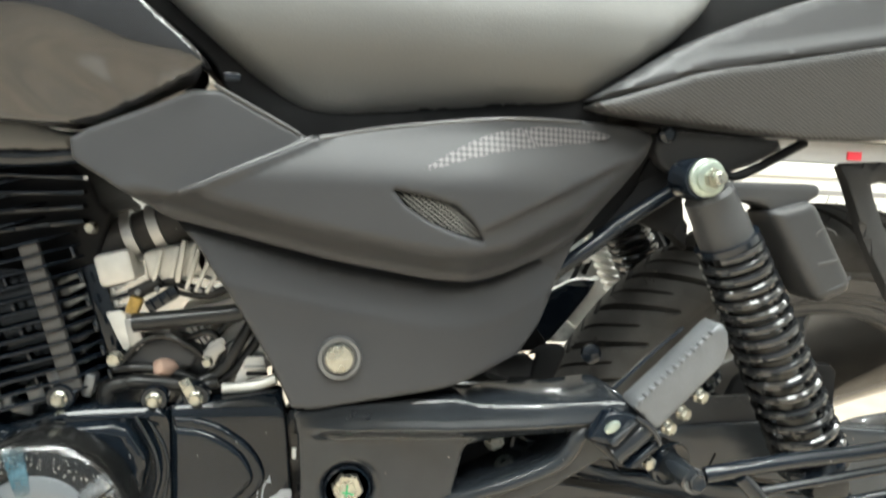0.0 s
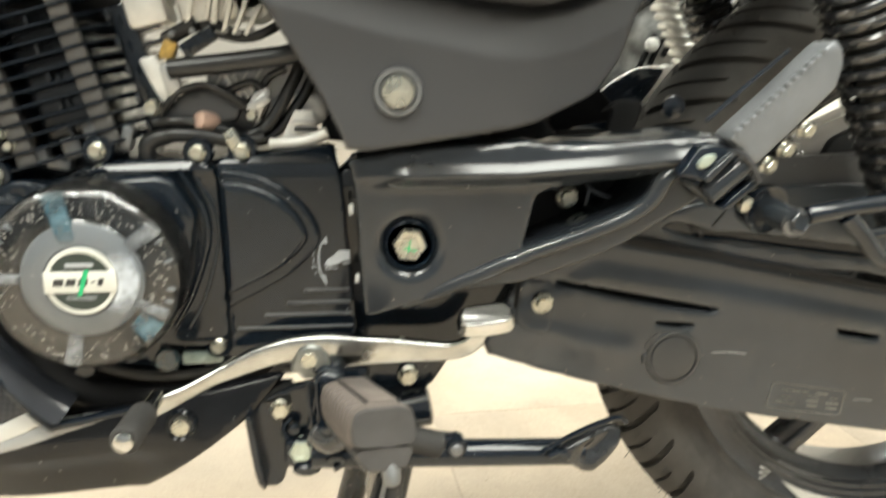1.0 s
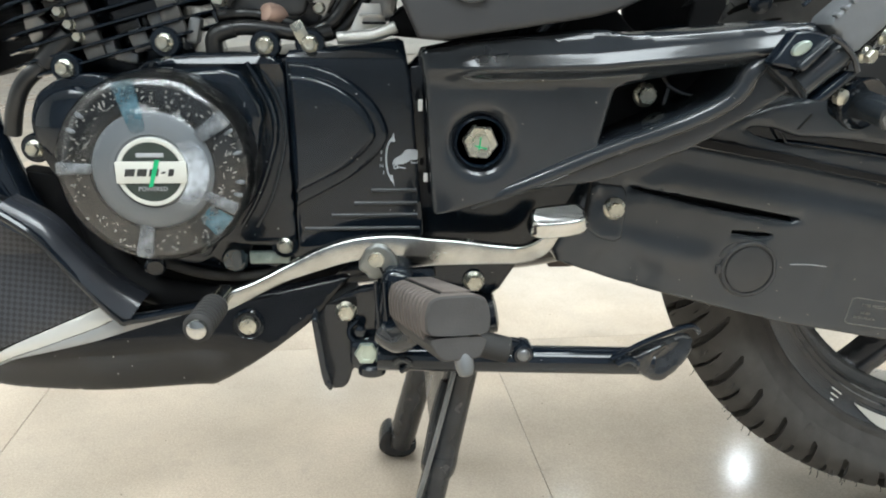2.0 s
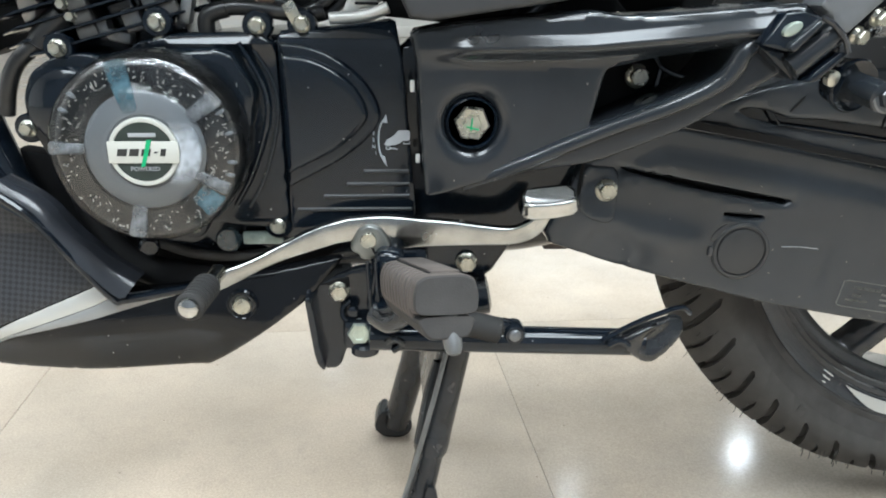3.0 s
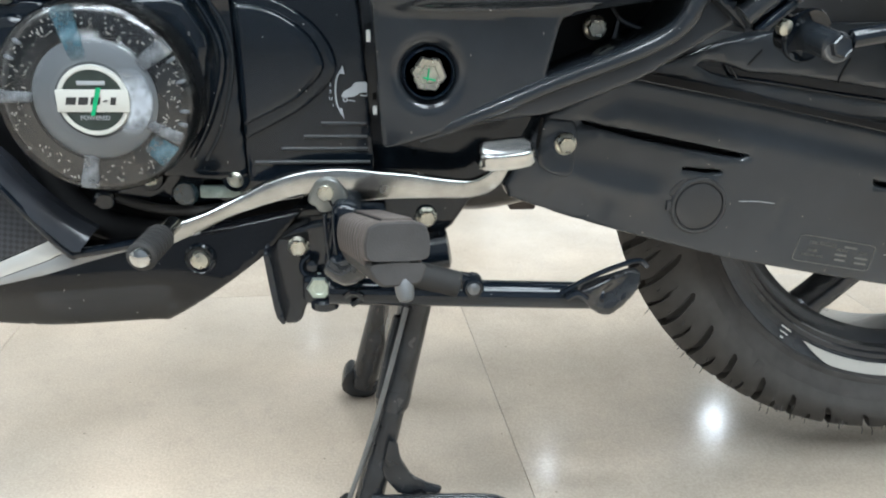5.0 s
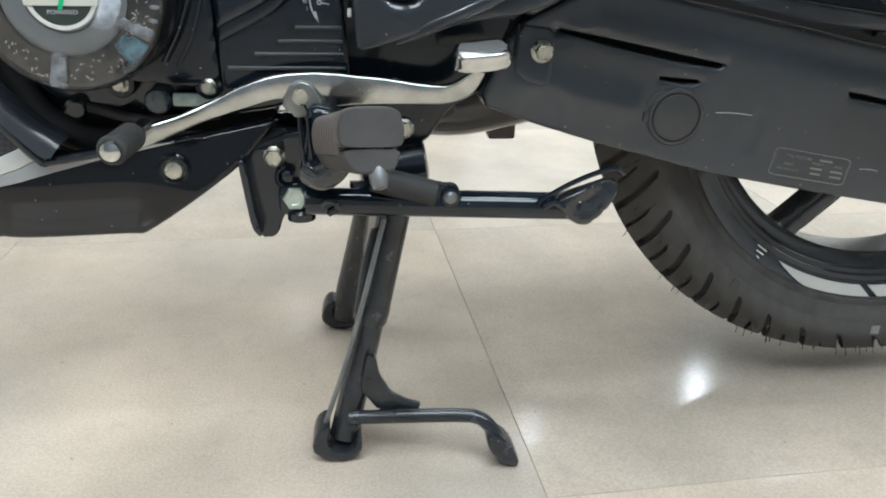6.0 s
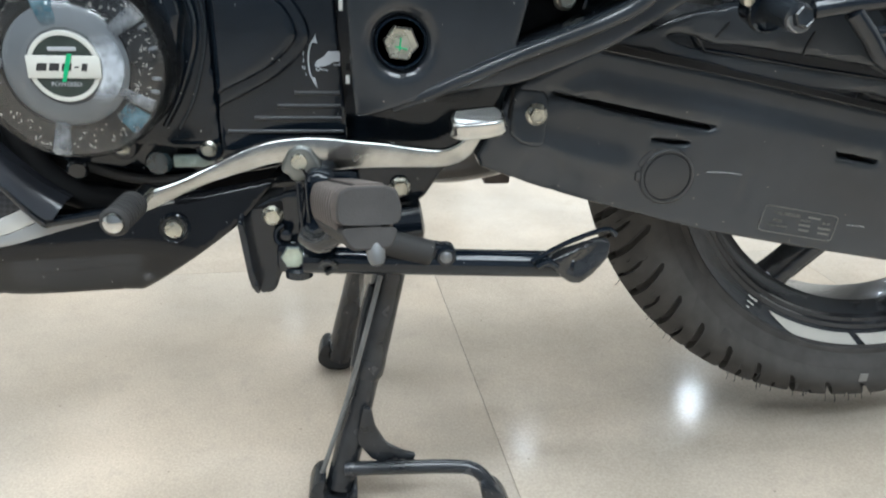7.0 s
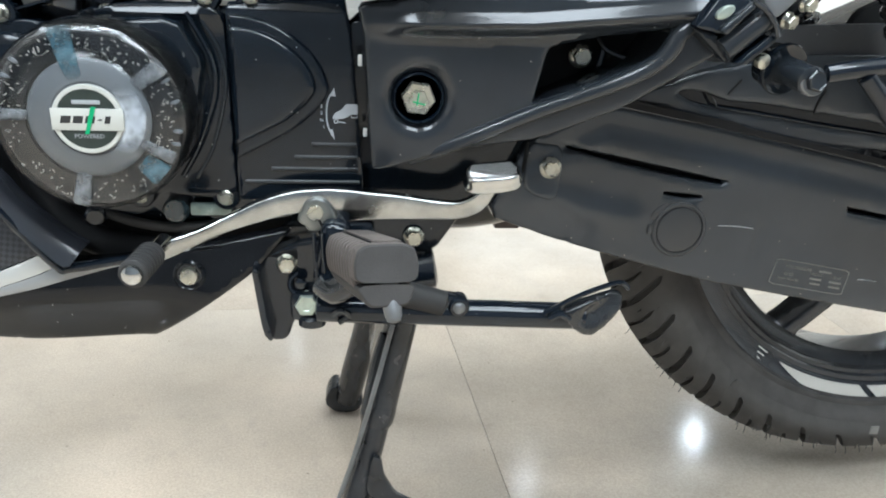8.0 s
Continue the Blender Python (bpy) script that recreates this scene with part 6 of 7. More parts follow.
    part("toe_end", join(lathe([(0.0070, 0), (0.0070, 0.001), (0.0061, 0.0030), (0.0036, 0.0042), (0.0006, 0.0047)], b, ax, 28)), CHROME, toe, "domed bright toe end")


def build_cowl():
    c = part("engine_cowl", slab([(-0.44, 0.230), (-0.354, 0.204), (-0.30, 0.198), (-0.2085, 0.1955), (-0.2035, 0.1975), (-0.122, 0.257), (-0.0945, 0.2885), (-0.100, 0.290), (-0.143, 0.2815), (-0.195, 0.274), (-0.255, 0.2645), (-0.268, 0.268), (-0.317, 0.331), (-0.345, 0.352), (-0.45, 0.43), (-0.47, 0.36)],
                                 -0.094, 0.02, pitch=0.004, edge=0.004, cut=2, share=0.12, depth=lambda x, z: 0.010 * smooth01((-0.2 - x) / 0.1) - 0.42 * max(0.0, 0.247 - z) ** 2 / (max(0.0, 0.247 - z) + 0.012) * smooth01((-0.15 - x) / 0.07) - 0.2 * max(0.0, z - 0.236)), COWL_BLACK, bike, "glossy black engine cowl", 60)
    dp = lambda x, z: 0.0112 * smooth01((-0.2 - x) / 0.1) + 0.0004 - 0.42 * max(0.0, 0.247 - z) ** 2 / (max(0.0, 0.247 - z) + 0.012) * smooth01((-0.15 - x) / 0.07) - 0.2 * max(0.0, z - 0.236)
    part("silver_stripe", slab([(-0.40, 0.217), (-0.3435, 0.2472), (-0.2778, 0.2744), (-0.2685, 0.2652), (-0.2806, 0.2595), (-0.3451, 0.2376), (-0.40, 0.213)], -0.094, 0.004, pitch=0.006, edge=0.0005, cut=1, share=0.05, depth=dp), SILVER_STRIPE, c, "silver stripe on the cowl", 60)
    part("grey_stripe", slab([(-0.40, 0.2125), (-0.3451, 0.2371), (-0.2806, 0.2590), (-0.2683, 0.2648), (-0.2594, 0.2655), (-0.2134, 0.2705), (-0.170, 0.2755), (-0.2142, 0.2650), (-0.2607, 0.2545), (-0.282, 0.2489), (-0.3454, 0.2352), (-0.40, 0.2105)], -0.094, 0.004, pitch=0.006, edge=0.0005, cut=1, share=0.05, depth=dp), GREY_STRIPE, c, "grey lower edge of the cowl stripe", 60)
    part("carbon_field", slab([(-0.42, 0.222), (-0.348, 0.2465), (-0.283, 0.273), (-0.268, 0.276), (-0.317, 0.325), (-0.345, 0.346), (-0.42, 0.395)], -0.0935, 0.004, pitch=0.01, edge=0.0005, cut=0, depth=dp), CARBON_COWL, c, "dark carbon patterned cowl field", 60)
    # added black slab that stands for the dark depth behind the cowl
    part("cowl_dark_fill", slab([(-0.36, 0.37), (-0.30, 0.36), (-0.12, 0.31), (-0.09, 0.28), (-0.2, 0.240), (-0.30, 0.225), (-0.40, 0.26)], -0.045, 0.02, pitch=0.03, edge=0.002, cut=1), DEEP, c)
    rail = [(-0.36, -0.108, 0.366), (-0.318, -0.107, 0.335), (-0.292, -0.106, 0.302), (-0.266, -0.104, 0.268), (-0.255, -0.102, 0.2655), (-0.20, -0.098, 0.274)]
    part("cowl_rim", tube(rail, 0.0035, 10, 6), GLOSS, c)
    # shoulder: a facet that leans back from the cowl's edge; its lighter tone is painted sheen
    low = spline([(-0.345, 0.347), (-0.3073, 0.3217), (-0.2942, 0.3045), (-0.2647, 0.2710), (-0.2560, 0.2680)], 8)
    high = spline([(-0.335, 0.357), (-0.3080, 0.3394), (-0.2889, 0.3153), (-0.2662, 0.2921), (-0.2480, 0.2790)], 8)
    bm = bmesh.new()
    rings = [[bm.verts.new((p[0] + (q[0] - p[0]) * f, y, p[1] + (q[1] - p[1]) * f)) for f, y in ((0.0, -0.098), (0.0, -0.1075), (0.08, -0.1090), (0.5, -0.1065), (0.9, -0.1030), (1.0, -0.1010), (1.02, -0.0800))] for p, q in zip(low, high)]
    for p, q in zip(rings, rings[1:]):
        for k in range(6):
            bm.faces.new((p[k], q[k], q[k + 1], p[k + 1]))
    part("cowl_shoulder", bm, SHOULDER_SHEEN, c, "cowl shoulder with its sheen painted as a lighter blue-grey", 40)
    part("screw_cup", lathe([(0.0125, -0.003), (0.0125, 0.001), (0.0112, 0.0025), (0.0095, 0.001)], (-0.1735, -0.0905, 0.2545), seg=32), GLOSS, c)
    part("cowl_screw", join(lathe([(0.0076, 0), (0.0076, 0.002), (0.0064, 0.0045), (0.001, 0.0055)], (-0.1735, -0.0907, 0.2545), seg=28), rbox((-0.1735, -0.0960, 0.2545), (0.006, 0.001, 0.0012), 0.0002), rbox((-0.1735, -0.0960, 0.2545), (0.0012, 0.001, 0.006), 0.0002)), ZINC, c, "bright domed cross screw")


def build_footrest():
    # rider footrest: ribbed rubber that points outwards, on a black hinge
    a, b = Vector((-0.047, -0.140, 0.291)), Vector((-0.0265, -0.247, 0.320))
    ax = (b - a).normalized()
    u = Vector((1, 0, 0))
    u = (u - ax * u.dot(ax)).normalized()
    w = u.cross(ax)
    if w.z < 0:
        w = -w

    UPPER = [(-0.0190, -0.0070), (-0.0198, 0.004), (-0.0175, 0.0130), (-0.0120, 0.0160), (0.0110, 0.0165), (0.0175, 0.0135), (0.0200, 0.004), (0.0190, -0.0070)]
    LOWER = [(-0.0180, -0.0080), (0.0180, -0.0080), (0.0150, -0.0165), (0.0125, -0.0205), (-0.0085, -0.0215), (-0.0125, -0.0180)]
    SLEEVE = [(-0.0180, -0.0075), (-0.0190, 0.004), (-0.0168, 0.0125), (-0.0110, 0.0155), (0.0105, 0.0160), (0.0168, 0.0130), (0.0190, 0.004), (0.0180, -0.0075), (0.0140, -0.0190), (-0.0110, -0.0200)]

    def loft(shape, stations, share=0.16):
        bm = bmesh.new()
        outline = rounded(rounded(shape, 1, share), 1, 0.25)
        rings = [[bm.verts.new(a + (b - a) * s + u * x * f + w * z * f) for x, z in outline] for s, f in stations]
        m = len(rings[0])
        for p, q in zip(rings, rings[1:]):
            for k in range(m):
                bm.faces.new((p[k], p[(k + 1) % m], q[(k + 1) % m], q[k]))
        bm.faces.new(rings[0])
        bm.faces.new(rings[-1])
        return bm
    # core in darker rubber than the ribs, painting the shade of the grooves
    fr = part("footrest", loft(SLEEVE, [(0.0, 0.78), (0.4, 0.80), (0.92, 0.82)]), RUBBER, bike, "ribbed brownish rubber rider footrest", 25)
    n = 10
    for k in range(n):
        s = 0.90 * k / n
        part("rib", loft(SLEEVE, [(s, 0.94), (s + 0.008, 1.02), (s + 0.050, 1.02), (s + 0.058, 0.94)]), DUSTY_RUBBER, fr, angle=25)
    part("end_block", loft(UPPER, [(0.905, 0.99), (0.91, 1.015), (0.965, 1.015), (0.985, 0.99)]), DUSTY_RUBBER, fr, angle=30)
    part("end_face", loft(UPPER, [(0.983, 0.985), (0.998, 0.965), (1.006, 0.93)]), END_RUBBER, fr, "dark grey rubber end face", 30)
    part("lower_block", loft(LOWER, [(0.02, 1.02), (0.965, 1.03), (0.99, 1.0), (0.997, 0.95)]), END_RUBBER, fr, "dark grey rubber lower block", 30)
    mat3 = Matrix((u, ax, w)).transposed().to_4x4()
    part("top_strip", rbox(a + (b - a) * 0.42 + w * 0.0165 + u * 0.0035, (0.0180, 0.098, 0.0016), 0.0007, mat3), DUSTY_RUBBER, fr)
    for du in (-0.0065, 0.0135):
        part("strip_groove", rbox(a + (b - a) * 0.42 + w * 0.0160 + u * du, (0.0013, 0.098, 0.0012), 0.0002, mat3), DEEP, fr)
    part("peg_tip", lathe([(0.0056, -0.012), (0.0056, 0.004), (0.0053, 0.008), (0.0040, 0.0115), (0.0012, 0.0125)], (-0.0235, -0.246, 0.300), (0.14, -0.50, -0.86), 24), DULL_STEEL, fr, "dull bright metal peg tip")
    hinge = part("footrest_hinge", join(rbox((-0.062, -0.118, 0.285), (0.022, 0.030, 0.052), 0.007, pose(0, 0, 0, 0, 10, 0), 3), tube([(-0.066, -0.128, 0.262), (-0.052, -0.140, 0.272), (-0.046, -0.145, 0.285)], 0.011, 16), rbox((-0.05, -0.10, 0.288), (0.04, 0.03, 0.04), 0.006)), GLOSS, bike, "black footrest hinge")
    for k in range(4):
        part("hinge_rib", tube([(-0.0745 + 0.006 * k, -0.1335, 0.304), (-0.0735 + 0.006 * k, -0.1345, 0.284), (-0.0720 + 0.006 * k, -0.1335, 0.268)], 0.0016, 8), FRAME_BLACK, hinge)
    part("hinge_elbow", tube([(-0.0700, -0.1330, 0.2640), (-0.0600, -0.1420, 0.2615), (-0.0500, -0.1470, 0.2690), (-0.0440, -0.1480, 0.2800)], 0.0085, 16), FOOT_FILM, hinge, "film wrapped hinge elbow")
    part("hinge_pin", tube([(-0.058, -0.143, 0.268), (-0.049, -0.146, 0.275)], 0.003, 10, smooth=False), CHROME, hinge)
    # stand bracket plate
    br = part("stand_bracket", slab([(-0.122, 0.266), (-0.093, 0.280), (-0.060, 0.285), (-0.055, 0.250), (-0.070, 0.228), (-0.086, 0.2235), (-0.0945, 0.211), (-0.0985, 0.1985), (-0.103, 0.1945), (-0.111, 0.1940), (-0.1165, 0.201), (-0.121, 0.236)], -0.086, 0.008, pitch=0.004, edge=0.002, cut=1, share=0.2), FRAME_BLACK, bike, "black stand bracket plate", 60)
    part("bracket_edge", slab([(-0.1245, 0.266), (-0.1185, 0.263), (-0.1135, 0.220), (-0.1095, 0.204), (-0.1120, 0.2015), (-0.1175, 0.209), (-0.1220, 0.243)], -0.104, 0.020, pitch=0.004, edge=0.0016, cut=1, share=0.2), FRAME_BLACK, br, angle=60)
    flange_bolt("bracket_bolt", (-0.0985, -0.0845, 0.2625), 0.0175, 0.012, 0.005, br, label="olive zinc flange bolt")
    part("stand_bolt", join(hex_head((-0.083, -0.0955, 0.2325), 0.0165, 0.0075, turn=14), lathe([(0.0105, -0.004), (0.0105, 0), (0.0095, 0.001)], (-0.083, -0.0955, 0.2325), seg=28)), GREEN_ZINC, br, "big pale zinc stand bolt", 25)
    part("switch_bolt", lathe([(0.0045, 0), (0.0045, 0.004), (0.003, 0.005)], (-0.0875, -0.094, 0.2495), seg=18), FRAME_BLACK, br)
    part("switch_loop", tube([(-0.09, -0.09, 0.256), (-0.096, -0.092, 0.250), (-0.094, -0.094, 0.242), (-0.08, -0.096, 0.238), (-0.055, -0.098, 0.236)], 0.0022, 8), FRAME_BLACK, br)
    coil = [(-0.040 + 0.022 * t / 60, -0.094 + 0.0055 * math.cos(t * 1.05), 0.238 + 0.0055 * math.sin(t * 1.05)) for t in range(61)]
    part("return_spring", tube(coil, 0.0011, 6, smooth=False), FRAME_BLACK, br, "black coil return spring")


def build_stands():
    # folded side stand
    s = part("side_stand", tube([(-0.074, -0.106, 0.2325), (0.03, -0.111, 0.2303), (0.139, -0.116, 0.228)], 0.0108, 18), GLOSS, bike, "folded glossy black side stand leg")
    part("pivot_block", rbox((-0.080, -0.093, 0.230), (0.032, 0.016, 0.026), 0.006), FRAME_BLACK, s)
    part("pivot_washer", lathe([(0.011, 0), (0.011, 0.006), (0.009, 0.008)], (-0.079, -0.096, 0.2145), (0, 0, 1), 24), FRAME_BLACK, s)
    part("spring_hook", tube([(-0.062, -0.119, 0.233), (-0.056, -0.122, 0.238), (-0.050, -0.120, 0.232), (-0.057, -0.119, 0.226)], 0.0025, 8), FRAME_BLACK, s)
    part("stand_foot", slab([(0.115, 0.236), (0.130, 0.242), (0.148, 0.248), (0.160, 0.252), (0.1675, 0.2505), (0.1675, 0.240), (0.158, 0.2255), (0.146, 0.215), (0.137, 0.2155), (0.127, 0.222)], -0.128, 0.012, pitch=0.004, edge=0.004, cut=1, share=0.2,
                            depth=lambda x, z: -0.006 * math.exp(-(seg_dist(x, z, (0.142, 0.234), (0.160, 0.249)) / 0.007) ** 2)), FOOT_FILM, s, "flared stand foot wrapped in clear film", 60)
    part("foot_wire", tube([(0.104, -0.127, 0.236), (0.126, -0.13, 0.2505), (0.147, -0.132, 0.2605), (0.161, -0.131, 0.2635), (0.169, -0.129, 0.258)], 0.0022, 8), GLOSS, s)
    part("foot_weld", tube([(0.108, -0.128, 0.232), (0.116, -0.129, 0.236), (0.124, -0.128, 0.231)], 0.003, 8), FRAME_BLACK, s)
    part("kick_arm", tube([(-0.022, -0.113, 0.252), (0.025, -0.116, 0.240)], 0.0103, 20, smooth=False), RUBBER, s, "black rubber sleeve")
    part("kick_tip", join(rbox((0.030, -0.113, 0.2395), (0.012, 0.012, 0.016), 0.002, pose(0, 0, 0, 0, 12, 0)), lathe([(0.0085, -0.006), (0.0085, 0.006), (0.007, 0.0085), (0.002, 0.0095)], (0.0365, -0.114, 0.2385), seg=24)), FRAME_BLACK, s)
    part("kick_bolt", lathe([(0.0048, 0), (0.0046, 0.002), (0.003, 0.0035), (0.001, 0.0038)], (0.0360, -0.1235, 0.2395), seg=20), DULL_STEEL, s)
    # centre stand
    c = part("centre_stand", tube([(0.0, -0.074, 0.235), (-0.012, -0.081, 0.180), (-0.0255, -0.092, 0.120)], 0.0140, 22), STAND_BLACK, bike, "black steel centre stand")
    part("lower_leg", tube([(-0.0245, -0.091, 0.128), (-0.037, -0.101, 0.075), (-0.0515, -0.112, 0.016)], 0.0122, 20), STAND_BLACK, c)
    part("leg_collar", lathe([(0.0150, -0.006), (0.0152, 0), (0.0145, 0.008), (0.0122, 0.013)], (-0.0245, -0.0905, 0.128), (-0.2, -0.2, -0.95), 24), STAND_BLACK, c)
    # pale steel strip laid on as the bright highlight of the leg's edge
    part("leg_strip", tube([(-0.014, -0.096, 0.212), (-0.028, -0.106, 0.160), (-0.046, -0.112, 0.095), (-0.066, -0.118, 0.035)], 0.0022, 10), DULL_STEEL, c, "thin bright strip that stands for the highlight along the leg")
    part("leg_strip", tube([(-0.020, -0.088, 0.200), (-0.028, -0.092, 0.172), (-0.036, -0.098, 0.130)], 0.0045, 10), STAND_BLACK, c)
    part("far_leg", tube([(-0.006, 0.072, 0.235), (-0.03, 0.095, 0.12), (-0.053, 0.117, 0.016)], 0.0150, 20), STAND_BLACK, c)
    part("stand_axle", tube([(0.0, -0.085, 0.228), (0.0, 0.085, 0.228)], 0.014, 18, smooth=False), STAND_BLACK, c)
    part("cross_plate", slab([(-0.030, 0.135), (-0.012, 0.13), (-0.006, 0.20), (-0.016, 0.205)], -0.07, 0.14, pitch=0.03, edge=0.002, cut=0), STAND_BLACK, c)
    for y, nm in ((-0.1155, "stand_foot"), (0.1215, "stand_foot")):
        part(nm, slab([(-0.079, 0.014), (-0.0745, 0.030), (-0.067, 0.037), (-0.0615, 0.034), (-0.066, 0.020), (-0.0585, 0.0095), (-0.043, 0.0105), (-0.0395, 0.022), (-0.035, 0.021), (-0.036, 0.009), (-0.045, 0.0015), (-0.058, 0.0005), (-0.070, 0.004)],
                      y - 0.014, 0.028, pitch=0.006, edge=0.002, cut=1), STAND_BLACK, c, "curved steel stand foot")
    part("toe_arm", tube([(-0.046, -0.120, 0.040), (0.0, -0.123, 0.041), (0.048, -0.127, 0.042), (0.066, -0.130, 0.040), (0.077, -0.135, 0.031), (0.084, -0.140, 0.020)], 0.0062, 14), STAND_BLACK, c)
    part("toe_pad", slab([(0.068, 0.036), (0.076, 0.036), (0.090, 0.026), (0.099, 0.008), (0.0985, 0.0015), (0.094, 0.001), (0.088, 0.0045), (0.083, 0.004), (0.079, 0.012), (0.073, 0.017)], -0.150, 0.022, pitch=0.005, edge=0.003, cut=1), STAND_BLACK, c, "black stand toe pad")
    part("gusset", slab([(-0.030, 0.098), (-0.0225, 0.096), (-0.0195, 0.078), (-0.010, 0.060), (0.004, 0.051), (0.016, 0.047), (0.014, 0.042), (-0.020, 0.042), (-0.036, 0.064)], -0.116, 0.005, pitch=0.006, edge=0.001, cut=1, share=0.15), STAND_BLACK, c)
    part("stand_spring", tube([(-0.02 + 0.03 * t / 120, -0.06 + 0.006 * math.cos(t * 0.9), 0.20 + 0.05 * t / 120 + 0.006 * math.sin(t * 0.9)) for t in range(121)], 0.0013, 6, smooth=False), STAND_BLACK, c)


AXLE = Vector((0.4795, 0, 0.332))


def build_wheel():
    # tyre: carcass, then tread blocks between slanted grooves
    prof = [(0.228, -0.036), (0.236, -0.044), (0.247, -0.0515), (0.262, -0.0565), (0.268, -0.0545), (0.2735, -0.0480), (0.2800, -0.0380), (0.2855, -0.028), (0.2890, -0.017), (0.2905, 0.0)]
    full = prof + [(r, -y) for r, y in prof[-2::-1]]
    seg = 180
    bm = bmesh.new()
    rings = []
    for k in range(seg):
        a = 2 * math.pi * k / seg
        rings.append([bm.verts.new(AXLE + Vector((r * math.cos(a), y, r * math.sin(a)))) for r, y in full])
    for k in range(seg):
        p, q = rings[k], rings[(k + 1) % seg]
        for i in range(len(full) - 1):
            bm.faces.new((p[i], p[i + 1], q[i + 1], q[i]))
    wheel = part("rear_wheel", bm, TYRE, bike, "rear tyre with slanted tread grooves", 50)
    # tread: each block is a shell with half a long groove through its middle and a notch at its ends
    tp = [(0.2550, -0.0545), (0.2630, -0.0572), (0.2712, -0.0566), (0.2790, -0.0533), (0.2858, -0.0482), (0.2920, -0.0410), (0.2977, -0.0310), (0.3020, -0.0190), (0.3044, -0.0065), (0.3048, 0.0)]
    tp = [tuple(p) for p in spline(tp, 3)]
    count = 42
    step = 2 * math.pi / count

    def block(b, k, sgn):
        a0 = k * step
        wob = 0.02 * math.sin(k * 2.3)
        rows = []
        m = len(tp) - 1
        for i, (r, y) in enumerate(tp):
            f = i / m
            hw = 0.070 * smooth01((f - 0.20) / 0.02) + 0.002
            nw = 0.034 * smooth01((f - 0.42) / 0.04) + 0.001
            dg = 0.0085 * smooth01((f - 0.20) / 0.04)
            dn = 0.0060 * smooth01((f - 0.42) / 0.05)
            mid = 0.5 + wob
            cols = [(0, dn), (nw, dn), (nw + 0.012, 0), (0.22, 0), (0.32, 0), (mid - hw - 0.02, 0), (mid - hw, dg), (mid, dg), (mid + hw, dg), (mid + hw + 0.02, 0), (0.70, 0), (0.80, 0), (1 - nw - 0.012, 0), (1 - nw, dn), (1, dn)]
            row = []
            for u, d in cols:
                a = a0 + step * u - 0.20 * (1 - f)
                rr = r - d * min(1.0, 0.35 + f)
                yy = (y + d * (1 - f) * 0.6) * (1 if sgn < 0 else -1)
                row.append(b.verts.new(AXLE + Vector((rr * math.cos(a), yy, rr * math.sin(a)))))
            rows.append(row)
        for p, q in zip(rows, rows[1:]):
            for c in range(len(p) - 1):
                b.faces.new((p[c], p[c + 1], q[c + 1], q[c]) if sgn < 0 else (p[c], q[c], q[c + 1], p[c + 1]))
        return b
    for k in range(count):
        part("tread_block", block(bmesh.new(), k, -1), TREAD, wheel)
    far = bmesh.new()
    for k in range(count):
        block(far, k, 1)
    tagged(part("tread_far_side", far, TREAD, wheel), kind="stuff")
    # rubber whiskers left from the mould
    rnd = random.Random(2)
    hair = []
    for k in range(260):
        a = rnd.uniform(0, 6.283)
        r, y = tp[rnd.randrange(8, len(tp) - 1)]
        o = AXLE + Vector((r * math.cos(a), y, r * math.sin(a)))
        d = Vector((math.cos(a), -0.35 - rnd.random() * 0.4, math.sin(a))).normalized() * rnd.uniform(0.004, 0.009)
        hair.append(tube([o - d * 0.1, o + d * 0.6 + Vector((0.0008, 0, 0)), o + d], 0.00035, 4, 2))
    tagged(part("mould_fringe", join(*hair), TYRE, wheel), kind="stuff")
    # sidewall bead line and moulded marks
    part("bead_ring", lathe([(0.2405, 0), (0.2405, 0.0012), (0.2375, 0.0020), (0.2345, 0.0010), (0.2345, -0.003), (0.2405, -0.003)], AXLE + Vector((0, -0.0455, 0)), seg=160, caps=False), TYRE, wheel)
    for a in (-91, -60, -128):
        c = AXLE + Vector((0.262 * math.cos(radians(a)), -0.0572, 0.262 * math.sin(radians(a))))
        part("sidewall_mark", rbox(c, (0.009, 0.0012, 0.009), 0.0003, pose(0, 0, 0, 0, -a - 90, 0)), DIM_PRINT if a == -91 else TYRE, wheel)
    # rim
    rim = part("rim", lathe([(0.2335, 0.030), (0.2345, 0.0385), (0.2325, 0.0415), (0.2300, 0.0400), (0.2192, 0.0370), (0.2182, 0.0345), (0.2140, 0.0338), (0.2122, 0.0305), (0.2085, 0.0298), (0.2062, 0.0250), (0.2010, 0.0238), (0.1935, 0.0180), (0.1925, 0.010),
                             (0.1925, -0.010), (0.1935, -0.0180), (0.1985, -0.0215), (0.2095, -0.031), (0.2245, -0.0365), (0.2325, -0.0415), (0.2335, -0.030), (0.216, -0.02), (0.216, 0.02), (0.2335, 0.030)], AXLE, (0, -1, 0), 160, False), RIM, wheel, "black alloy rim", 40)
    part("hub", lathe([(0.045, -0.06), (0.062, -0.05), (0.055, -0.02), (0.045, 0.0), (0.055, 0.02), (0.062, 0.05), (0.045, 0.062), (0.02, 0.064)], AXLE, (0, -1, 0), 48), RIM, wheel)
    part("axle", tube([AXLE + Vector((0, -0.11, 0)), AXLE + Vector((0, 0.11, 0))], 0.009, 16, smooth=False), ZINC, wheel)
    part("sprocket_disc", lathe([(0.085, 0), (0.085, 0.006), (0.05, 0.007)], AXLE + Vector((0, -0.056, 0)), seg=48), RIM, wheel)
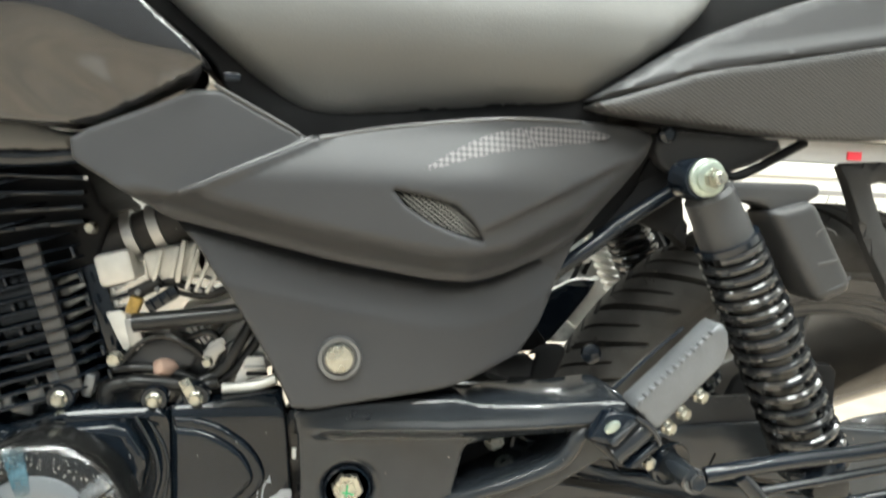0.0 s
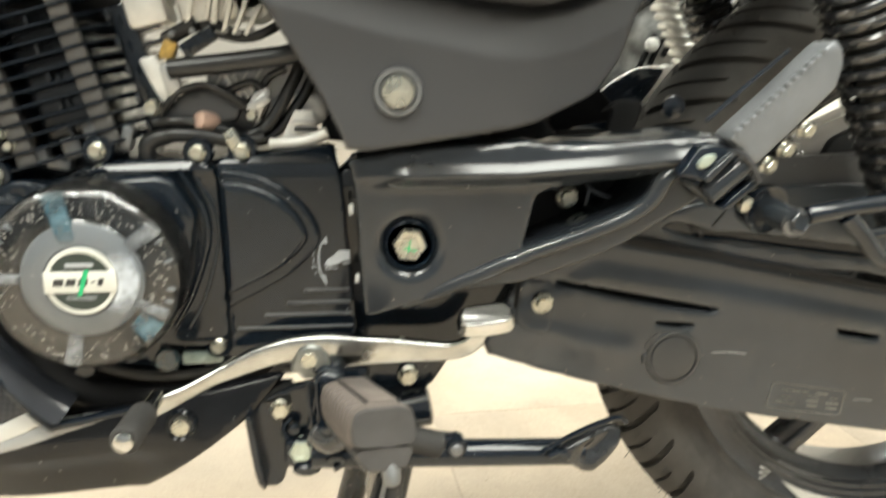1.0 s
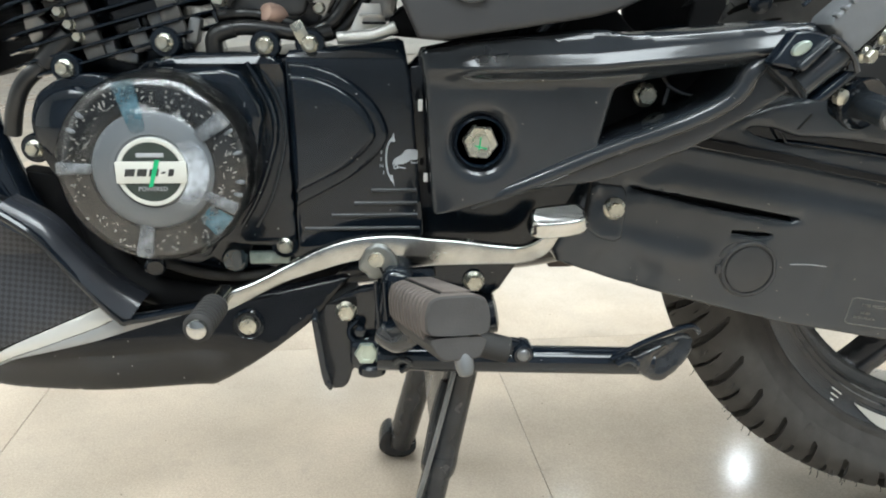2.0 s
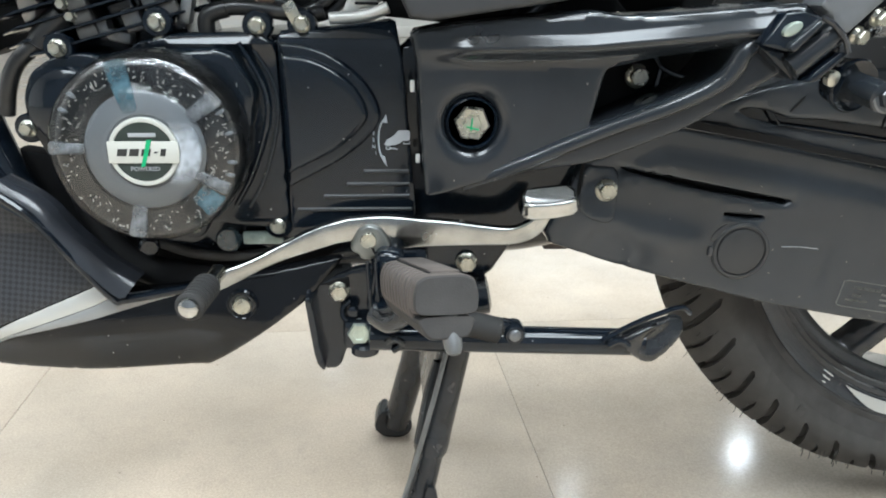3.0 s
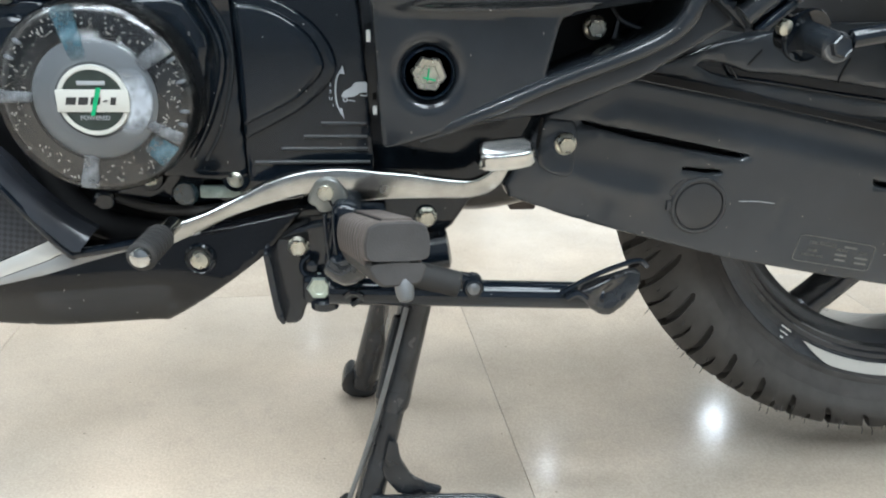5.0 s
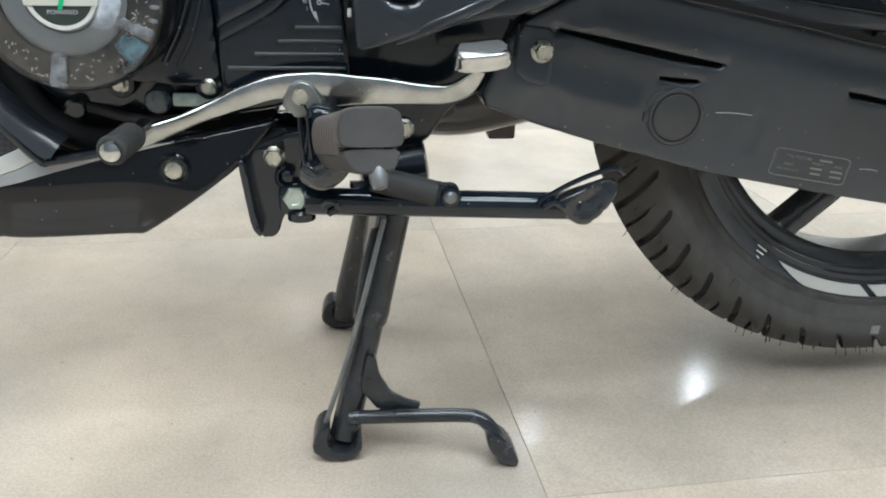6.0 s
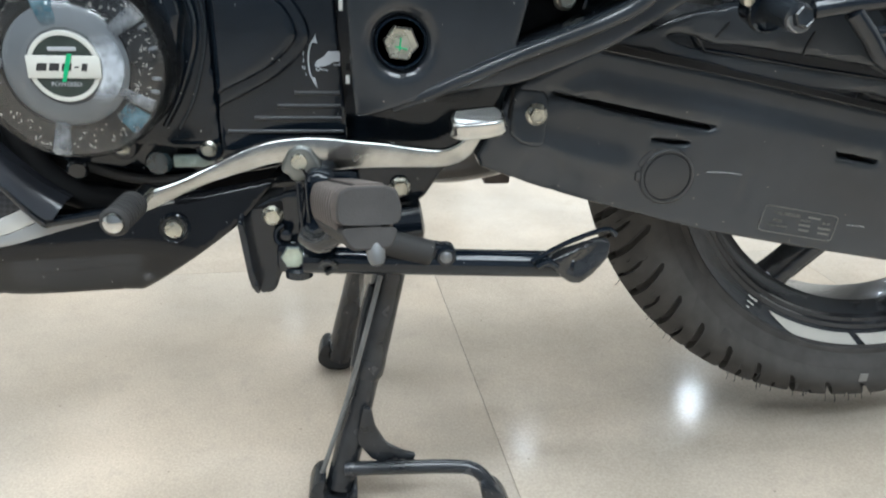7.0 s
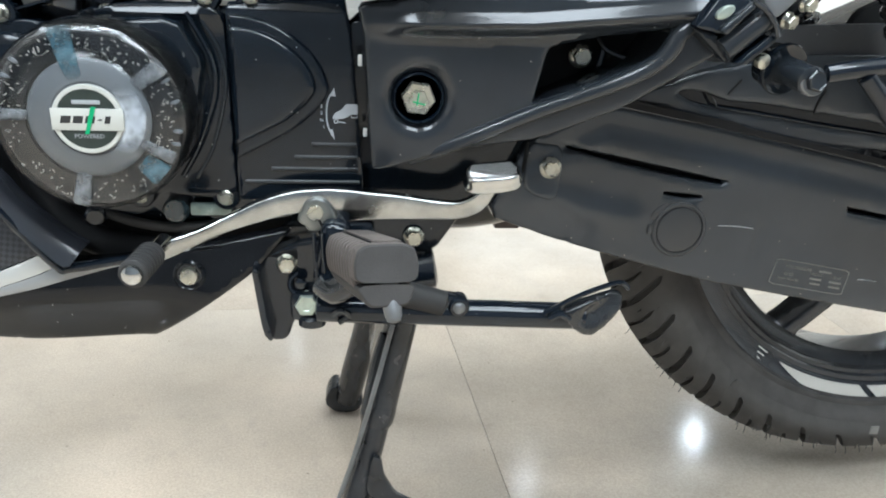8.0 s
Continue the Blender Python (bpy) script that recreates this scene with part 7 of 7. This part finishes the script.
    for k in range(5):
        # each spoke runs past the hub's middle, not straight at it
        rim_end, way = Vector((-0.099, -0.177)), Vector((0.717, 0.697))
        side = Vector((-0.697, 0.717))
        pts = [(-0.032, -0.034), (-0.014, -0.016), (0.000, -0.0095), (0.020, -0.0075), (0.135, -0.0085), (0.135, 0.0085), (0.020, 0.0075), (0.000, 0.0095), (-0.014, 0.016), (-0.032, 0.034)]
        flat = [rim_end + way * u + side * v for u, v in pts]
        ca, sa = math.cos(radians(72 * k)), math.sin(radians(72 * k))
        part("spoke", slab([(AXLE.x + q.x * ca - q.y * sa, AXLE.z + q.x * sa + q.y * ca) for q in flat], -0.018, 0.034, pitch=0.006, edge=0.003, cut=2, share=0.2), RIM, rim, angle=60)
    # silver decals on the rim well
    for a0, a1, tip in ((-119.8, -95.0, 8.0), (-92.8, -70.0, 0.0), (-47.8, -23.0, 8.0), (-20.8, 2.0, 0.0), (168.2, 193.0, 8.0)):
        n = 14
        b = bmesh.new()
        rows = []
        for k in range(n + 1):
            f = k / n
            ro = 0.2215 + 0.0108 * (min(1.0, f * (a1 - a0) / tip) if tip else 1.0)
            row = []
            for r in (0.2212, ro):
                a = radians(a0 + (a1 - a0) * f + (r - 0.2212) * 260 * (f if tip else 1.0))
                row.append(b.verts.new(AXLE + Vector((r * math.cos(a), -0.0375 - (r - 0.2192) * 0.28 - 0.0012, r * math.sin(a)))))
            rows.append(row)
        for p, q in zip(rows, rows[1:]):
            b.faces.new((p[0], p[1], q[1], q[0]))
        ext = bmesh.ops.extrude_face_region(b, geom=b.faces[:])
        bmesh.ops.translate(b, vec=(0, 0.0008, 0), verts=[v for v in ext["geom"] if isinstance(v, bmesh.types.BMVert)])
        part("rim_decal", b, SILVER_STRIPE, rim, "silver rim stripe")
    for k, dr in enumerate((0, 0.0045, 0.009)):
        a = radians(-126)
        r = 0.2205 + dr
        c = AXLE + Vector((r * math.cos(a), -0.0382 - (r - 0.2192) * 0.34, r * math.sin(a)))
        part("rim_print", rbox(c, ((0.0125, 0.0095, 0.004)[k], 0.0008, 0.0012), 0.0002, pose(0, 0, 0, 0, 36, 0)), WHITE_PRINT, rim)
    # fender between frame and wheel
    part("inner_fender", slab([(0.13, 0.42), (0.165, 0.43), (0.188, 0.478), (0.196, 0.500), (0.182, 0.503), (0.165, 0.500), (0.14, 0.47)], -0.055, 0.004, holes=[[(0.138, 0.472), (0.1513, 0.4908), (0.1667, 0.4928), (0.1646, 0.4842), (0.1627, 0.4724)]], pitch=0.02, edge=0.004), DEEP, bike, "black inner fender")
    fb = part("fender_bracket", slab([(0.292, 0.470), (0.323, 0.506), (0.329, 0.529), (0.368, 0.526), (0.335, 0.487), (0.329, 0.472), (0.315, 0.460)], 0.230, 0.004, pitch=0.006, edge=0.001, cut=1, share=0.08), SILVER_CAST, bike, "pale steel far side bracket")
    part("bracket_lip", tube([(0.292, 0.227, 0.471), (0.304, 0.226, 0.463), (0.318, 0.226, 0.460), (0.330, 0.227, 0.470)], 0.0016, 8), SILVER_CAST, fb)
    sd = part("far_shield", slab([(0.190, 0.435), (0.257, 0.520), (0.295, 0.580), (0.325, 0.615), (0.437, 0.632), (0.455, 0.560), (0.400, 0.500), (0.341, 0.436)], 0.262, 0.006, pitch=0.012, edge=0.002, cut=1, depth=lambda x, z: 0.006 * math.sin(70 * x + 40 * z) * math.sin(55 * z - 30 * x)), SHIELD, bike, "dull silver far side heat shield")
    for k in range(5):
        part("shield_slat", rbox((0.318 + 0.016 * k, 0.256, 0.540 + 0.010 * k), (0.006, 0.006, 0.050), 0.002, pose(0, 0, 0, 0, 24, 0)), DEEP, sd)
    part("shield_bolt", lathe([(0.0085, 0), (0.0085, 0.004), (0.005, 0.006), (0.002, 0.0062)], (0.323, 0.252, 0.551), seg=20), WHITE_PRINT, sd, "pale round bolt cover")
    part("fender_stay", slab([(0.331, 0.625), (0.340, 0.640), (0.350, 0.629), (0.374, 0.587), (0.355, 0.571)], 0.070, 0.008, pitch=0.012, edge=0.001, cut=1, share=0.08), GLOSS, bike, "black steel fender stay")
    part("far_bracket", slab([(0.352, 0.605), (0.364, 0.608), (0.391, 0.564), (0.379, 0.562)], 0.115, 0.006, pitch=0.012, edge=0.001, cut=0), PEG_ALLOY, bike, "grey steel bracket")
    # extra silver coil: the light on the far shock's spring, put into colour
    coil = [(0.288 + 0.045 * t / 140 + 0.0125 * math.cos(t * 0.42), 0.155 + 0.0125 * math.sin(t * 0.42), 0.600 - 0.085 * t / 140) for t in range(141)]
    part("far_shock_lit_coils", tube(coil, 0.0034, 8, smooth=False), SILVER_CAST, bike, "silver coil that stands for the lit edges of the far shock spring")
    ff = part("fender_flap", slab([(0.166, 0.462), (0.224, 0.486), (0.246, 0.488), (0.265, 0.505), (0.292, 0.520), (0.309, 0.524), (0.331, 0.5235), (0.321, 0.505), (0.294, 0.470), (0.270, 0.442), (0.187, 0.439)], 0.225, 0.006, pitch=0.008, edge=0.002, cut=1, share=0.1), GLOSS, bike, "black plastic fender flap")
    part("flap_edge", tube([(0.218, 0.226, 0.486), (0.245, 0.226, 0.489), (0.266, 0.226, 0.506), (0.291, 0.226, 0.5205), (0.309, 0.226, 0.525), (0.331, 0.226, 0.524)], 0.0012, 6), SILVER_CAST, ff, "thin pale edge")
    part("fender_screw", lathe([(0.009, 0), (0.009, 0.004), (0.005, 0.006)], (0.212, -0.066, 0.497), seg=20), FRAME_BLACK, bike)
    part("rear_fender", slab([(0.63, 0.63), (0.68, 0.60), (0.74, 0.52), (0.75, 0.56), (0.71, 0.66), (0.66, 0.74), (0.60, 0.76)], -0.06, 0.12, pitch=0.03, edge=0.005), DEEP, bike, "black rear fender")


def build_shock(side, parent_label):
    """A rear damper with its spring; the near one carries a gas canister."""
    top, bot = Vector((0.2605 + (0.02 if side > 0 else 0), -0.150 if side < 0 else 0.105, 0.652)), Vector((0.404 + (0.02 if side > 0 else 0), -0.128 if side < 0 else 0.105, 0.398))
    eye = Vector((0.2545 + (0.024 if side > 0 else 0), top.y, 0.652))
    ax = (bot - top).normalized()
    sh = part("rear_shock", lathe([(0.0165, 0.010), (0.0195, 0.014), (0.0200, 0.034), (0.0214, 0.038), (0.0214, 0.056), (0.017, 0.060)], top, ax, 32), MATTE, bike, parent_label)
    part("damper_tube", tube([top + ax * 0.055, bot - ax * 0.01], 0.0155, 20, smooth=False), DAMPER, sh)
    part("top_eye", lathe([(0.0160, -0.014), (0.0160, 0.010), (0.0148, 0.0125), (0.012, 0.0125)], eye, (0, side, 0), 32), FRAME_BLACK, sh)
    part("lower_eye", lathe([(0.017, -0.014), (0.017, 0.012), (0.012, 0.013)], bot, (0, side, 0), 28), FRAME_BLACK, sh)
    part("lower_seat", lathe([(0.031, 0), (0.031, 0.006), (0.02, 0.008)], bot - ax * 0.032, ax, 32), FRAME_BLACK, sh)
    part("upper_seat", lathe([(0.0255, 0), (0.0255, 0.005), (0.021, 0.007)], top + ax * 0.052, ax, 32), FRAME_BLACK, sh)
    u = ax.orthogonal().normalized()
    w = ax.cross(u)
    length = (bot - top).length - 0.058 - 0.032
    turns = 16.0
    n = int(turns * 22)
    # the coils stand closer at the top than at the foot
    pts = []
    for k in range(n + 1):
        f = k / n
        g = 0.72 * f + 0.28 * f * f
        a = -2 * math.pi * turns * f
        pts.append(top + ax * (0.060 + g * length) + (0.0225 + 0.0048 * f) * (math.cos(a) * u + math.sin(a) * w))
    part("spring", tube(pts, 0.0041, 10, smooth=False), SPRING_BLACK, sh, "glossy black coil spring")
    if side < 0:
        part("top_washer", lathe([(0.0145, 0), (0.0145, 0.0025), (0.0132, 0.0040), (0.011, 0.0045), (0.0105, 0.007), (0.008, 0.0075)], eye + Vector((0.002, -0.0125, 0.001)), (0, -1, 0), 36), GREEN_ZINC, sh, "pale greenish zinc washer")
        part("top_nut", join(hex_head(eye + Vector((0.003, -0.019, 0.001)), 0.013, 0.007), lathe([(0.0052, 0.005), (0.0052, 0.013), (0.004, 0.0145)], eye + Vector((0.003, -0.019, 0.001)), (0, -1, 0), 20)), ZINC, sh, "zinc acorn nut")
        can = part("gas_canister", slab([(0.3137, 0.6293), (0.3200, 0.6320), (0.3514, 0.6412), (0.3708, 0.6095), (0.3907, 0.5772), (0.3886, 0.5681), (0.3674, 0.5592), (0.3581, 0.5622), (0.3379, 0.5931)], -0.161, 0.036, pitch=0.004, edge=0.009, cut=2, share=0.15), MATTE, sh, "matte black gas canister", 60)
        part("canister_bridge", slab([(0.2700, 0.6300), (0.2722, 0.6482), (0.2800, 0.6516), (0.3551, 0.6526), (0.3593, 0.6501), (0.3595, 0.6435), (0.3515, 0.6383), (0.3375, 0.6290), (0.3203, 0.6280), (0.3136, 0.6342), (0.2950, 0.6375), (0.2882, 0.6285)], -0.153, 0.026, pitch=0.005, edge=0.003, cut=1, share=0.12), MATTE, can)
        part("canister_mark", join(tube([(0.362 + 0.009 * math.cos(t), -0.1612, 0.612 + 0.006 * math.sin(t)) for t in np.linspace(0.2, 3.0, 8)], 0.0005, 5, 3), rbox((0.366, -0.1612, 0.592), (0.020, 0.0008, 0.0025), 0.0002, pose(0, 0, 0, 0, -12, 0))), FAINT_PRINT, can)
        part("canister_foot", tube([(0.3895, -0.1575, 0.5800), (0.3760, -0.1610, 0.5725), (0.3600, -0.1590, 0.5665)], 0.0012, 8), MATTE, can)


def build_pillion():
    # folded pillion footrest
    p = part("pillion_footrest", slab([(0.2020, 0.4845), (0.2215, 0.4655), (0.250, 0.494), (0.2715, 0.5165), (0.2745, 0.530), (0.2730, 0.540), (0.2675, 0.5465), (0.2620, 0.5425), (0.2340, 0.5145)], -0.181, 0.024, pitch=0.005, edge=0.0016, cut=1, share=0.08), PEG_ALLOY, bike, "folded grey cast pillion footrest", 50)
    for k in range(13):
        f = k / 12
        x, z = 0.2065 + (0.2595 - 0.2065) * f, 0.4885 + (0.5395 - 0.4885) * f
        part("tread_tooth", rbox((x, -0.180, z), (0.0028, 0.0056, 0.0030), 0.0007, pose(0, 0, 0, 0, -43, 0)), PEG_ALLOY, p)
    part("edge_rail", tube([(0.191, -0.168, 0.494), (0.224, -0.166, 0.523), (0.245, -0.165, 0.540)], 0.0016, 8), GLOSS, p)
    for x, z in ((0.2315, 0.4715), (0.2425, 0.4825), (0.2555, 0.4955)):
        flange_bolt("peg_screw", (x + 0.003, -0.170, z - 0.006), 0.0115, 0.0085, 0.004, p, (0.4, -0.88, -0.25))
    # its fork and hinge
    fk = part("peg_fork", slab([(0.174, 0.457), (0.192, 0.468), (0.205, 0.474), (0.216, 0.470), (0.231, 0.456), (0.210, 0.4375), (0.201, 0.4375), (0.189, 0.444)], -0.166, 0.03, pitch=0.006, edge=0.002, cut=1, share=0.08), GLOSS, bike, "black pillion footrest fork")
    part("fork_cheek", slab([(0.1695, 0.4595), (0.1825, 0.4785), (0.191, 0.4800), (0.2050, 0.4765), (0.2045, 0.4735), (0.1895, 0.4580), (0.1850, 0.4560)], -0.1795, 0.010, pitch=0.004, edge=0.0016, cut=1, share=0.06, depth=lambda x, z: 0.004 * max(0, min(1, (0.48 - z + 0.7 * (x - 0.18)) / 0.03))), GLOSS, fk, angle=40)
    part("fork_cheek", slab([(0.2005, 0.4375), (0.2065, 0.4445), (0.2200, 0.4560), (0.2250, 0.4555), (0.2238, 0.4520), (0.2065, 0.4372)], -0.182, 0.012, pitch=0.004, edge=0.0010, cut=1, share=0.06), GLOSS, fk, angle=40)
    part("cheek_lip", slab([(0.1835, 0.4585), (0.1850, 0.4612), (0.2010, 0.4755), (0.2040, 0.4735), (0.1885, 0.4562), (0.1855, 0.4560)], -0.1880, 0.010, pitch=0.003, edge=0.0014, cut=1, share=0.1), PLATE, fk, angle=40)
    part("fork_web", slab([(0.1695, 0.4590), (0.1850, 0.4555), (0.1895, 0.4520), (0.1975, 0.4385), (0.1950, 0.4380)], -0.176, 0.008, pitch=0.006, edge=0.001, cut=0), GLOSS, fk)
    part("hinge_barrel", tube([(0.1915, -0.1745, 0.4455), (0.2165, -0.1745, 0.4660)], 0.0088, 20, smooth=False), PLATE, fk)
    part("hinge_arc", tube([(0.2035, -0.183, 0.4765), (0.2120, -0.184, 0.4715), (0.2195, -0.184, 0.4640), (0.2240, -0.183, 0.4555)], 0.0019, 8), RIM, fk)
    oval = [(0.1862 + 0.0066 * math.cos(t) * 0.85 - 0.0036 * math.sin(t) * 0.53, 0.4692 + 0.0066 * math.cos(t) * 0.53 + 0.0036 * math.sin(t) * 0.85) for t in np.linspace(0, 2 * math.pi, 24, endpoint=False)]
    part("fork_pin", slab(oval, -0.1845, 0.004, pitch=0.002, edge=0.0012, cut=0), GREEN_ZINC, fk, "flattened zinc hinge pin")
    part("fork_bolt", lathe([(0.005, 0), (0.005, 0.004), (0.003, 0.005)], (0.2185, -0.176, 0.440), (0.3, -0.9, -0.2), 16), ZINC, fk)
    stub = part("guard_stub", tube([(0.2405, -0.148, 0.4345), (0.2445, -0.168, 0.4325), (0.2490, -0.187, 0.4292)], 0.0098, 24, taper=0.0092), PLATE, bike, "satin black guard mounting stub")
    part("stub_flange", lathe([(0.0150, -0.012), (0.0168, -0.002), (0.0176, 0), (0.0178, 0.0025), (0.0168, 0.0042), (0.0152, 0.0030), (0.0095, 0.0022)], (0.2432, -0.161, 0.4335), (0.18, -0.95, -0.14), 36), GLOSS, stub)
    # wire side guard
    g = part("side_guard", tube([(0.2590, -0.188, 0.4337), (0.2720, -0.190, 0.4365), (0.2870, -0.190, 0.4385), (0.3274, -0.190, 0.4435), (0.408, -0.190, 0.4513), (0.50, -0.19, 0.466), (0.57, -0.19, 0.485), (0.60, -0.19, 0.46), (0.54, -0.190, 0.425), (0.43, -0.190, 0.4000), (0.363, -0.190, 0.392), (0.3180, -0.190, 0.4020), (0.3010, -0.190, 0.4180), (0.2860, -0.190, 0.4330)], 0.0062, 14), FRAME_BLACK, bike, "black tubular steel side guard")
    for pts in ([(0.300, -0.19, 0.4200), (0.414, -0.19, 0.436), (0.52, -0.19, 0.452)], [(0.323, -0.19, 0.4010), (0.416, -0.19, 0.416), (0.53, -0.19, 0.436)]):
        part("guard_bar", tube(pts, 0.0038, 10), FRAME_BLACK, g)
    part("guard_washer", lathe([(0.0080, -0.006), (0.0096, 0), (0.0096, 0.002), (0.0088, 0.0030), (0.003, 0.003)], (0.2510, -0.186, 0.4285), (0.1, -0.97, 0.15), 32), DULL_STEEL, g, "dull steel washer")
    part("guard_bolt", lathe([(0.0072, 0), (0.0072, 0.0040), (0.0064, 0.0048), (0.0056, 0.0044), (0.002, 0.0040)], (0.2513, -0.1885, 0.4289), (0.1, -0.97, 0.15), 6), PLATE, g, "dark steel hex bolt", 20)
    part("guard_lug", rbox((0.2745, -0.190, 0.4368), (0.012, 0.010, 0.009), 0.003), FRAME_BLACK, g)


build_bodywork()
build_engine()
build_frame()
build_chain_case()
build_lever()
build_cowl()
build_footrest()
build_stands()
build_shock(-1, "black rear shock absorber with coil spring")
build_shock(1, "far rear shock absorber with black spring")
build_pillion()
build_wheel()
lay_tiles(floor_ob)
